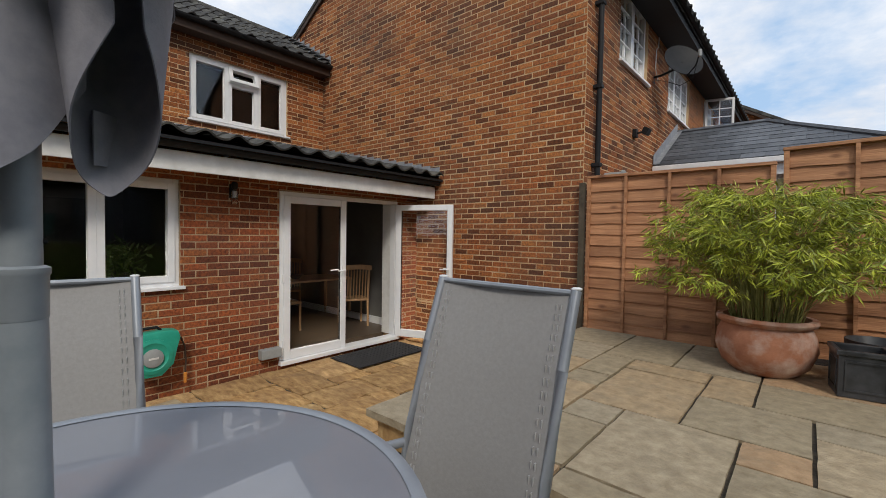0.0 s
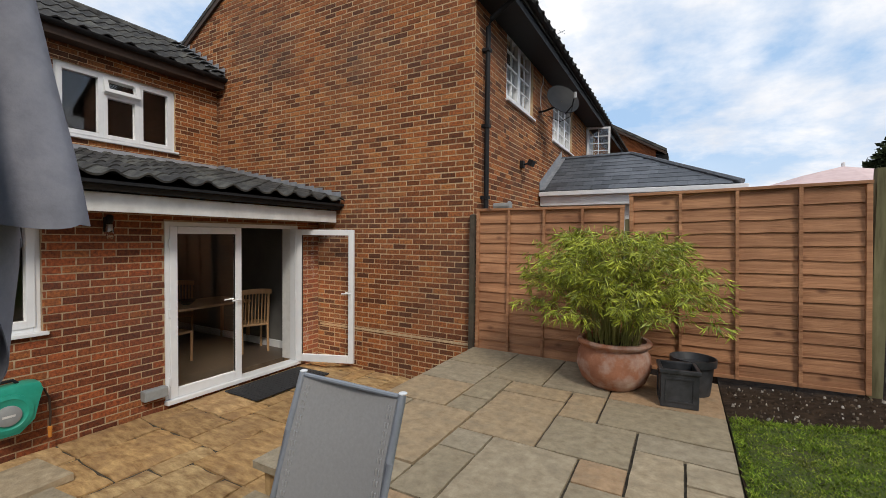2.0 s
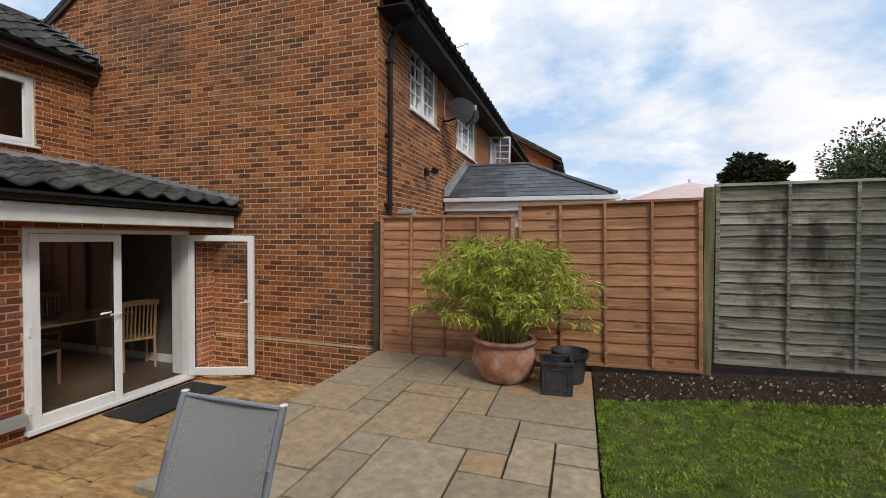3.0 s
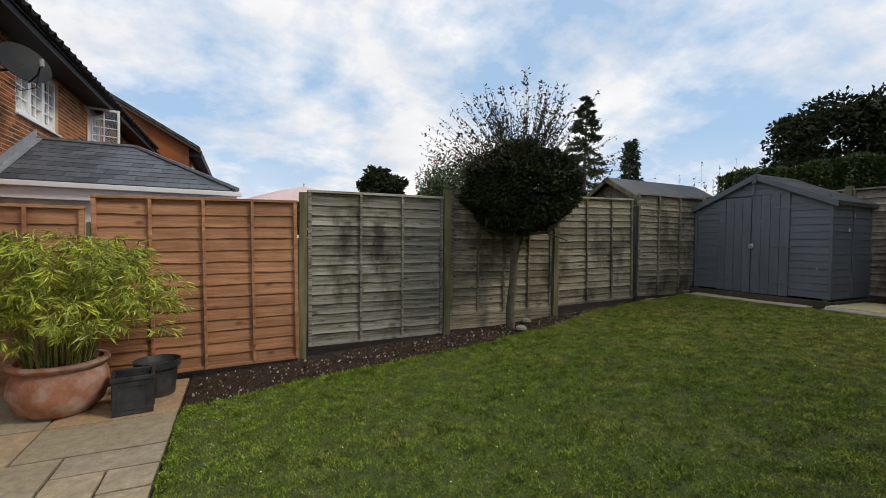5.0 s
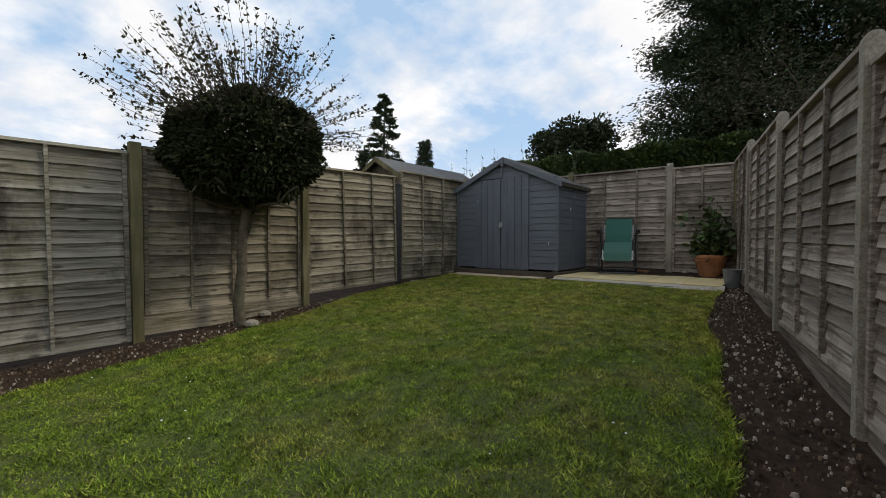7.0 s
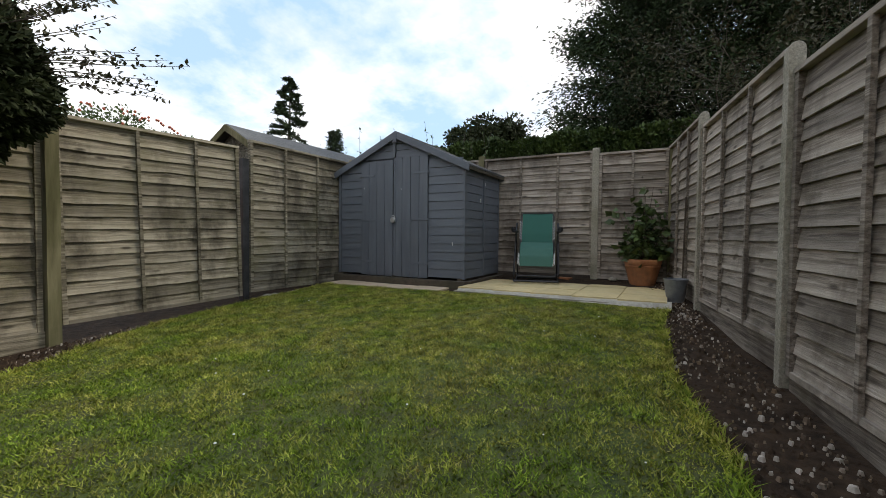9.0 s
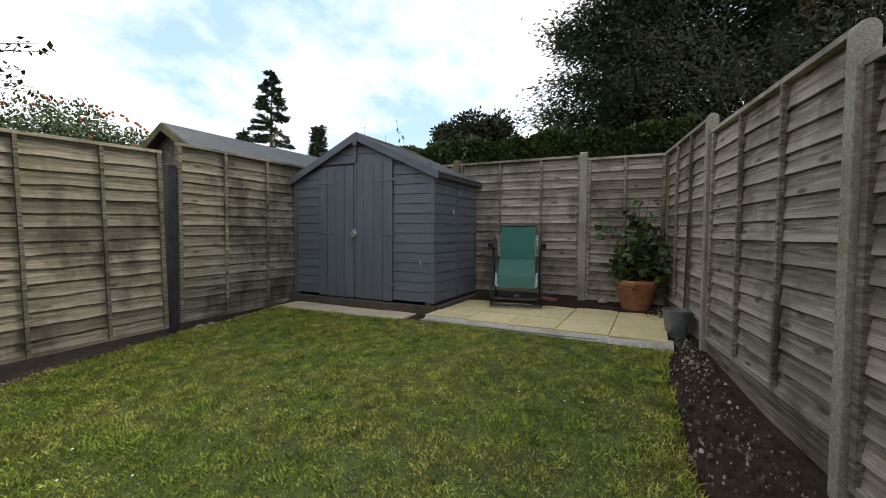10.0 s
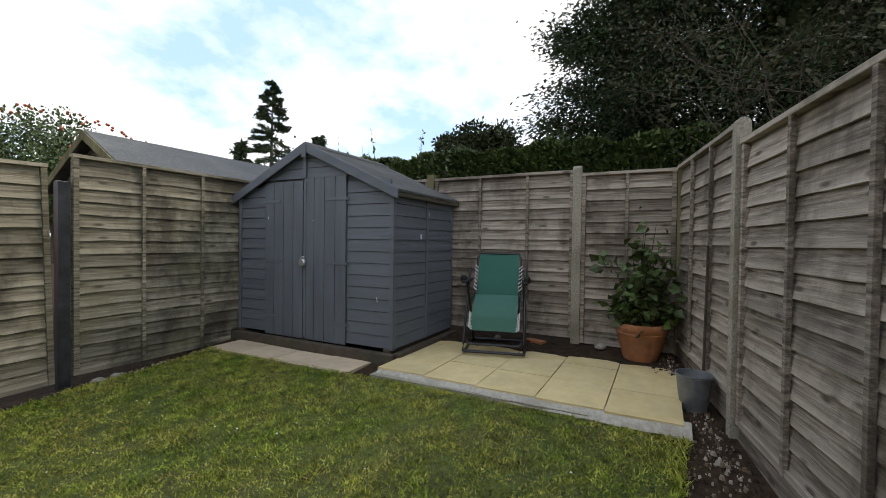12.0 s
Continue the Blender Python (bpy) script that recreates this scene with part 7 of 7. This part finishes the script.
for k_ in range(4):
    t_ = radians(45 + 90 * k_)
    c_, s_ = math.cos(t_), math.sin(t_)
    part("leg", Geo().tube([(0.50 * c_, 0.50 * s_, 0.0), (0.40 * c_, 0.40 * s_, 0.35), (0.36 * c_, 0.36 * s_, TZ - 0.02)], 0.016, 10), M_ALU, table, smooth=True)
part("under_ring", Geo().tube(arc((0, 0, 0.35), 0.40, 0, 360, 36), 0.010, 8), M_ALU, table)
um = thing("garden_parasol", pose(TX + 0.03, TY - 0.030, -0.20), "folded grey cloth parasol standing through the garden table", "parasol")
part("base", Geo().lathe([(0.22, 0.0), (0.22, 0.04), (0.10, 0.07), (0.028, 0.08), (0.028, 0.30), (0.026, 0.30)], sides=32), M_BLACK, um, smooth=True)
part("pole", Geo().tube([(0, 0.012, 0.08), (0, 0, 1.19)], 0.0245, 20), M_POLE, um, "blue-grey painted steel pole", smooth=True)
part("collar", Geo().lathe([(0.0246, 1.150), (0.0258, 1.152), (0.0262, 1.203), (0.0278, 1.205), (0.0278, 1.213), (0.022, 1.216)], sides=28, caps=False), M_POLE, um, smooth=True)
part("upper_pole", Geo().tube([(0, 0, 1.19), (0, 0, 2.55)], 0.0205, 20), M_POLE, um, smooth=True)
part("peg", Geo().tube([(0.0, -0.024, 1.245), (0.0, 0.024, 1.245)], 0.003, 6), M_BLACK, um)
# pleats: direction, reach and hem height of each fold
LOBES = [(12, 0.325, 1.53), (39, 0.29, 1.625), (100, 0.17, 1.58), (160, 0.15, 1.50), (215, 0.15, 1.46), (262, 0.15, 1.50), (308, 0.16, 1.56), (345, 0.20, 1.62)]
for a_, r_, z_ in LOBES:
    t_ = radians(a_)
    r_ -= 0.04
    part("rib", Geo().tube([(0.025 * math.cos(t_), 0.025 * math.sin(t_), 2.5), (0.6 * r_ * math.cos(t_), 0.6 * r_ * math.sin(t_), 2.05), (r_ * math.cos(t_), r_ * math.sin(t_), z_ + 0.12)], 0.005, 6), M_BLACK, um)


def canopy(u, v):
    """Cloth hanging in uneven pleats from the top; u round, v down."""
    t = 360 * u + LOBES[0][0]
    ring = LOBES + [(LOBES[0][0] + 360, LOBES[0][1], LOBES[0][2])]
    for p, q in zip(ring, ring[1:]):
        if p[0] <= t <= q[0]:
            break
    f = (t - p[0]) / (q[0] - p[0])
    off = 1 - abs(2 * f - 1)
    fold = math.cos(off * math.pi / 2) ** 0.8
    near = p if f < 0.5 else q
    bottom = p[2] + (q[2] - p[2]) * f + 0.07 * off ** 2
    valley = 0.034 + 0.065 * v
    peak = near[1] * (0.12 + 0.88 * v ** 0.8)
    r = valley + max(0.0, peak - valley) * fold
    z = 2.54 + (bottom - 2.54) * v
    a = radians(t)
    r += (0.011 * noise.noise((math.cos(a) * 4, math.sin(a) * 4, z * 4)) + 0.005 * math.sin(8 * z + 5 * a)) * v
    a += 0.10 * v * math.sin(2 * a + 1 + 2 * z)
    return r * math.cos(a), r * math.sin(a), z


part("canopy", Geo().grid(canopy, 200, 40), M_CANOPY, um, "folded grey cloth hanging in loose pleats", smooth=True, solid=0.002)


def inner_pleat(u, v):
    """A long fold that hangs open below the other pleats, its tip at the back."""
    a = radians(180 - 165 + 330 * u)
    side = abs(2 * u - 1)
    z1 = 1.305 + 0.19 * side ** 1.6
    z = 2.2 + (z1 - 2.2) * v
    r = (0.030 + 0.046 * math.sin(min(1.0, v * 1.05) * 2.2)) * (1 - 0.40 * max(0, v - 0.80) / 0.20 * (1 - side))
    x = 0.052 + r * math.cos(a) * 1.05 + 0.006 * noise.noise((u * 5, v * 6, 2))
    y = 0.084 + r * math.sin(a) * 0.80 + 0.006 * noise.noise((u * 5, v * 6, 8))
    return x, y, z


def front_flap(u, v):
    """The neighbouring fold that wraps the pole."""
    a = radians(75 - 190 * u)
    z1 = 1.44 - 0.15 * math.sin(u * 1.9)
    z = 2.2 + (z1 - 2.2) * v
    r = 0.048 + 0.018 * v + 0.010 * math.sin(u * 9 + v * 3)
    return r * math.cos(a), r * math.sin(a) - 0.004, z


part("inner_pleat", Geo().grid(inner_pleat, 60, 30), M_CANOPY, um, "long open fold of grey cloth with a hanging tip", smooth=True, solid=0.002)
part("front_flap", Geo().grid(front_flap, 40, 24), M_CANOPY, um, smooth=True, solid=0.002)
part("rib_pocket", Geo().grid(lambda a, b: (0.006 + 0.012 * math.cos(3.1 * a), 0.068 + 0.034 * a, 1.345 + 0.07 * b), 6, 2), M_CANOPY, um, solid=0.003)


def garden_chair(m):
    """A high-backed sling chair facing +y; the back leans towards -y."""
    c = thing("garden_chair", m, "high-backed garden chair of grey mesh fabric on a metal frame", "chair", "chairs round the garden table")
    W = 0.212
    side = [(0.0, 0.24, 0.45), (0.0, 0.20, 0.465), (0.0, 0.02, 0.44), (0.0, -0.14, 0.435), (0.0, -0.19, 0.48), (0.0, -0.25, 0.72), (0.0, -0.32, 0.95), (0.0, -0.385, 1.13)]
    for s in (-1, 1):
        part("side_rail", Geo().tube([(s * W, y, z) for _, y, z in side], 0.013, 10), M_ALU, c, smooth=True)
        part("end_cap", Geo().lathe([(0.010, -0.004), (0.0135, -0.002), (0.0135, 0.001), (0.009, 0.003)], (s * W, -0.387, 1.136), 12), M_UPVC, c, "pale plastic end cap", smooth=True)
        part("arm_leg", Geo().tube([(s * (W + 0.03), 0.26, 0.0), (s * (W + 0.03), 0.21, 0.50), (s * (W + 0.03), 0.17, 0.65), (s * (W + 0.03), 0.10, 0.685), (s * (W + 0.03), -0.12, 0.68), (s * (W + 0.01), -0.235, 0.67)], 0.013, 10), M_ALU, c, smooth=True)
        part("rear_leg", Geo().tube([(s * (W + 0.02), -0.12, 0.45), (s * (W + 0.025), -0.26, 0.20), (s * (W + 0.03), -0.36, 0.0)], 0.013, 10), M_ALU, c, smooth=True)
    part("cross_bar", Geo().tube([(-W, 0.15, 0.44), (W, 0.15, 0.44)], 0.010, 8), M_ALU, c)
    part("cross_bar", Geo().tube([(-W, -0.12, 0.42), (W, -0.12, 0.42)], 0.010, 8), M_ALU, c)
    pts = [Vector(p) for p in side]

    def sling(u, v):
        f = v * (len(pts) - 1)
        i = min(int(f), len(pts) - 2)
        p = pts[i].lerp(pts[i + 1], f - i)
        sag = 0.016 * math.sin(math.pi * u)
        n_up = Vector((0, -0.3, -1)) if i < 3 else Vector((0, -1, -0.2))
        p = p + n_up.normalized() * sag
        return (-W + 2 * W * u, p.y, p.z)
    part("sling", Geo().grid(sling, 12, 42), M_MESH, c, "taut grey mesh fabric", smooth=True, solid=0.003)
    for s in (-1, 1):
        for o in (0.030, 0.042):
            g = Geo()
            for q in range(52):
                v = 0.02 + 0.96 * q / 52
                a, b = sling(0.5 + s * (0.5 - o / (2 * W)), v), sling(0.5 + s * (0.5 - o / (2 * W)), v + 0.010)
                for sg in (-0.004, 0.004):
                    g.box(a[0] - 0.0009, a[0] + 0.0009, min(a[1], b[1]) + sg - 0.001, max(a[1], b[1]) + sg + 0.001, min(a[2], b[2]), max(a[2], b[2]) + 0.002)
            part("stitching", g, M_STITCH, c)
    g = Geo().tube([(-W, -0.383, 1.125), (W, -0.383, 1.125)], 0.008, 8)
    part("top_bar", g, M_ALU, c)
    return c


gc = garden_chair(pose(0, 0, 0))
# backs turned away from the table
gc.matrix_basis = pose(-0.33, 0.70, -0.20, 0, 0, 180)
copy_thing(gc, pose(-0.97, 0.22, -0.22, 0, 0, 262))

# ---- things on the house wall ----
reel = thing("hose_reel", pose(WX, 1.34, -0.10), "green plastic wall-mounted hose reel", "hose reel")
part("wall_bracket", Geo().box(0, 0.05, -0.06, 0.06, -0.12, 0.16), M_BLACK, reel, bevel=0.008)
g = Geo()
pr = [(-0.20, -0.06), (-0.18, 0.14), (-0.10, 0.20), (0.12, 0.21), (0.20, 0.20), (0.22, 0.13), (0.19, 0.02), (0.16, -0.12), (0.06, -0.22), (-0.08, -0.22)]
g.prism([(0.06, y, z) for y, z in pr], (0.17, 0, 0))
part("casing", g, M_GREEN_P, reel, "green plastic casing", bevel=0.025, smooth=True)
part("side_disc", Geo().lathe([(0.165, 0.0), (0.165, 0.012), (0.13, 0.02), (0.12, 0.012), (0.02, 0.012)], (0.23, -0.02, -0.02), 36, "x"), M_GREEN_P, reel, smooth=True)
part("hub", Geo().lathe([(0.085, 0.0), (0.085, 0.02), (0.07, 0.026), (0.01, 0.026)], (0.238, -0.02, -0.03), 28, "x"), M_GREY_P, reel, "dark grey hub", smooth=True)
part("hub_mark", Geo().box(0.2645, 0.267, -0.06, 0.02, -0.04, -0.022), M_WHITE_OLD, reel)
part("carry_handle", Geo().tube([(0.14, -0.12, 0.195), (0.14, -0.10, 0.235), (0.14, 0.04, 0.238), (0.14, 0.07, 0.205)], 0.014, 8), M_BLACK, reel, smooth=True)
part("hose", Geo().tube([(0.12, 0.19, 0.12), (0.12, 0.25, 0.10), (0.11, 0.29, 0.0), (0.10, 0.30, -0.15), (0.10, 0.295, -0.27)], 0.009, 8), M_BROWN, reel, "thin brown hose", smooth=True)
part("connector", Geo().lathe([(0.010, -0.10), (0.016, -0.09), (0.016, -0.04), (0.011, -0.035), (0.018, -0.03), (0.018, 0.0), (0.01, 0.005)], (0.10, 0.295, -0.27), 12), M_ORANGE_P, reel, "orange tap connector", smooth=True)
wl_ = thing("wall_light", pose(WX, 2.14, 1.45), "small glass and metal wall lantern with a sensor", "wall light")
part("back_plate", Geo().box(0, 0.02, -0.035, 0.035, -0.02, 0.13), M_BLACK, wl_, bevel=0.005)
part("sensor", Geo().lathe([(0.02, -0.02), (0.032, 0.0), (0.032, 0.05), (0.02, 0.065)], (0.06, 0, 0.09), 14), M_BLACK, wl_, smooth=True)
part("arm", Geo().tube([(0.02, 0, 0.05), (0.06, 0, 0.06)], 0.012, 8), M_BLACK, wl_)
part("shade", Geo().lathe([(0.030, -0.09), (0.034, -0.085), (0.034, 0.03), (0.026, 0.05), (0.01, 0.055)], (0.06, 0, 0.0), 18), M_GLASS, wl_, "clear glass cylinder", smooth=True)
part("lamp_holder", Geo().lathe([(0.018, -0.02), (0.018, 0.05), (0.03, 0.055)], (0.06, 0, 0.0), 14), M_CHROME, wl_, smooth=True)
ub = thing("wall_light", pose(UX, 1.75, 3.30), "small dark fitting on the upper brick wall", "wall fitting")
part("body", Geo().box(0, 0.10, -0.07, 0.07, -0.05, 0.05), M_BLACK, ub, bevel=0.01)
bx_ = thing("junction_box", pose(WX, 2.56, -0.36), "grey outdoor electrical box beside the door", "electrical box")
part("body", Geo().box(0.0, 0.10, -0.13, 0.115, -0.065, 0.05), M_GREY_P, bx_, bevel=0.012)
part("lid", Geo().box(0.1005, 0.108, -0.122, 0.108, -0.058, 0.044), M_GREY_P, bx_, bevel=0.004)
mat_ = thing("door_mat", pose(-4.40, 3.33, -0.585, 0, 0, 0), "black studded rubber door mat on the flags", "door mat")
part("mat", Geo().box(0, 0.62, 0, 1.20, 0.008, 0.022), M_RUBBER, mat_, bevel=0.004)
g = Geo()
for i in range(10):
    for j in range(20):
        g.lathe([(0.012, 0.0), (0.009, 0.006)], (0.04 + 0.06 * i, 0.03 + 0.06 * j, 0.022), 6)
tagged(part("studs", g, M_RUBBER, mat_), kind="stuff")
pl = thing("house_plant", pose(-5.15, 1.25, 0.50), "leafy house plant on the kitchen window ledge", "plant")
part("pot", Geo().lathe([(0.06, 0), (0.08, 0.12), (0.085, 0.12), (0.07, 0.11), (0.01, 0.10)], sides=16), M_DARKROOM, pl, smooth=True)
rs = np.random.RandomState(77)
leaf_cloud("leaves", rs.normal(0, 0.09, (260, 3)) + np.array([[0, 0, 0.24]]), rs.normal(size=(260, 3)), 0.12, M_LEAF_MID, pl, rs, 0.3, 0.2)
tagged(part("ledge", Geo().box(-5.35, -4.83, 0.35, 1.60, 0.46, 0.50), M_ROOMWALL_DIM), "kitchen window ledge indoors", "ledge", kind="structure")

# ---- by the shed ----
lc = thing("reclining_chair", pose(10.07, 2.22, 0.64, 0, 0, -76), "folded-up reclining garden chair with green cloth and black frame", "reclining chair")
# local: x across, -y to the front
for s in (-1, 1):
    x = 0.285 * s
    part("floor_leg", Geo().tube([(x, 0.36, 0.03), (x, 0.10, 0.02), (x, -0.14, 0.02), (x, -0.22, 0.035), (x, -0.20, 0.12), (x * 0.98, 0.04, 0.62), (x * 0.98, 0.16, 0.80)], 0.013, 10), M_BLACKTUBE, lc, smooth=True)
    part("back_leg", Geo().tube([(x * 0.95, 0.34, 0.02), (x * 0.95, 0.10, 0.40), (x * 0.95, -0.10, 0.66)], 0.012, 8), M_BLACKTUBE, lc, smooth=True)
    part("armrest", Geo().box(x - 0.028, x + 0.028, -0.18, 0.20, 0.67, 0.70), M_BLACK, lc, bevel=0.012)
    part("clamp_knob", Geo().lathe([(0.02, -0.02), (0.032, 0.0), (0.032, 0.03), (0.02, 0.045)], (x * 1.06, -0.12, 0.70), 14), M_BLACK, lc, smooth=True)
    part("back_tube", Geo().tube([(0.225 * s, -0.10, 0.32), (0.225 * s, 0.06, 0.42), (0.225 * s, 0.14, 0.60), (0.225 * s, 0.30, 0.90), (0.20 * s, 0.33, 0.95)], 0.011, 8), M_BLACKTUBE, lc, smooth=True)
part("head_tube", Geo().tube([(-0.20, 0.33, 0.95), (0.20, 0.33, 0.95)], 0.011, 8), M_BLACKTUBE, lc)
part("front_bar", Geo().tube([(-0.285, -0.22, 0.035), (0.285, -0.22, 0.035)], 0.014, 10), M_BLACKTUBE, lc)
part("front_bar", Geo().tube([(-0.26, -0.17, 0.13), (-0.24, -0.19, 0.10), (0.24, -0.19, 0.10), (0.26, -0.17, 0.13)], 0.012, 10), M_BLACKTUBE, lc)
part("rear_bar", Geo().tube([(-0.285, 0.36, 0.03), (0.285, 0.36, 0.03)], 0.013, 10), M_BLACKTUBE, lc)


def cloth(pts, w):
    pts = [Vector(p) for p in pts]

    def fn(u, v):
        f = v * (len(pts) - 1)
        i = min(int(f), len(pts) - 2)
        p = pts[i].lerp(pts[i + 1], f - i)
        return (-w + 2 * w * u, p.y + 0.018 * math.sin(math.pi * u), p.z)
    return Geo().grid(fn, 10, 24)


part("back_cloth", cloth([(0, 0.10, 0.52), (0, 0.16, 0.66), (0, 0.30, 0.92), (0, 0.32, 0.945)], 0.205), M_GREENCLOTH, lc, "dark green woven back", smooth=True, solid=0.004)
part("seat_cloth", cloth([(0, -0.20, 0.23), (0, -0.16, 0.36), (0, -0.08, 0.46), (0, 0.06, 0.53), (0, 0.10, 0.54)], 0.215), M_LIME, lc, "paler green seat cloth", smooth=True, solid=0.004)
for s in (-1, 1):
    for i in range(15):
        f = i / 14
        p = Vector((0, -0.19, 0.24)).lerp(Vector((0, -0.06, 0.50)), f) if i < 8 else Vector((0, 0.10, 0.56)).lerp(Vector((0, 0.24, 0.80)), (f - 0.53) / 0.47)
        part("lacing", Geo().tube([(s * 0.208, p.y - 0.006, p.z), (s * 0.232, p.y - 0.010, p.z + 0.018), (s * 0.240, p.y, p.z + 0.03)], 0.005, 5), M_UPVC, lc, "white elastic lacing")
pp = thing("potted_plant", pose(10.455, 0.935, 0.637), "leafy green shrub in a ribbed terracotta pot", "potted plant")
prof = [(0.14, 0), (0.155, 0.04), (0.205, 0.24), (0.215, 0.25), (0.215, 0.26), (0.208, 0.265), (0.222, 0.29), (0.230, 0.33), (0.222, 0.345), (0.20, 0.345), (0.18, 0.30), (0.02, 0.29)]
g = Geo().lathe(prof, sides=72)
for k_, v in enumerate(g.v):
    if 0.03 < v[2] < 0.245:
        f_ = 1 + 0.022 * math.cos(18 * math.atan2(v[1], v[0]))
        g.v[k_] = (v[0] * f_, v[1] * f_, v[2])
part("pot", g, M_TERRA2, pp, "orange terracotta pot with upright ribs", smooth=True)
rs = np.random.RandomState(14)
g = Geo(); P_, D_ = [], []
for i in range(26):
    a = rs.rand() * 6.283
    o = rs.uniform(0.08, 0.34)
    b_ = Vector((0.04 * math.cos(a), 0.04 * math.sin(a), 0.29)); e_ = Vector((o * math.cos(a), o * math.sin(a), 0.34 + rs.uniform(0.15, 0.75)))
    if i < 3:
        e_ = Vector((0.12 * math.cos(a), 0.12 * math.sin(a) - 0.1, 1.25))
    g.tube([b_, b_.lerp(e_, 0.5) + Vector((0, 0, 0.06)), e_], 0.006, 5, 0.002, cap=False)
    for k_ in range(17):
        P_.append((b_.lerp(e_, 0.30 + 0.70 * rs.rand()) + Vector(rs.normal(0, 0.055, 3)))[:]); D_.append((rs.normal(0, 0.7) + math.cos(a) * 0.5, rs.normal(0, 0.7) + math.sin(a) * 0.5, rs.normal(0, 0.4)))
part("stem_clump", g, M_TWIG, pp)
leaf_cloud("leaves", np.array(P_), np.array(D_), 0.105, M_LEAF_MID, pp, rs, 0.85, 0.25, "broad green leaves")
bk = thing("bucket", pose(9.47, 0.565, 0.585), "galvanised metal bucket on the soil beside the pad", "bucket")
part("body", Geo().lathe([(0.10, 0.0), (0.12, 0.10), (0.122, 0.105), (0.122, 0.112), (0.14, 0.235), (0.148, 0.24), (0.148, 0.25), (0.138, 0.25), (0.12, 0.12), (0.10, 0.01), (0.01, 0.01)], sides=32), M_STEEL, bk, smooth=True)
part("handle", Geo().tube(arc((0, 0, 0.235), 0.146, 180, 360, 14), 0.004, 6), M_STEEL, bk)
bk.scale = (0.80, 0.80, 0.98)
bt_ = thing("stake", pose(9.60, 0.505, 0.60, 0, 2, 0), "thin dark cane leaning on the fence", "stake")
part("cane", Geo().tube([(0, 0, 0), (0.02, -0.02, 1.1)], 0.009, 6), M_TWIG, bt_)
brk = thing("brick", pose(10.55, 1.95, 0.62, 0, 0, 70), "loose old red brick on the soil by the end fence", "brick")
part("body", Geo().box(-0.105, 0.105, -0.05, 0.05, 0.0, 0.065), M_TERRA2, brk, bevel=0.006)
for i, (x, y) in enumerate(((10.50, 2.35), (10.55, 1.3), (5.3, 4.95), (8.1, 5.0), (7.95, 4.95), (4.97, 4.62))):
    st = thing("stone", pose(x, y, ground_z(x) + 0.002), "loose grey-white stone on the soil", "stone", "loose stones along the fences")
    r_ = 0.04 + 0.02 * (i % 3)
    part("body", Geo().lathe([(r_ * 0.5, 0), (r_, r_ * 0.3), (r_ * 0.9, r_ * 0.7), (r_ * 0.4, r_ * 0.95)], sides=9), M_CONCRETE, st, bevel=0.004)
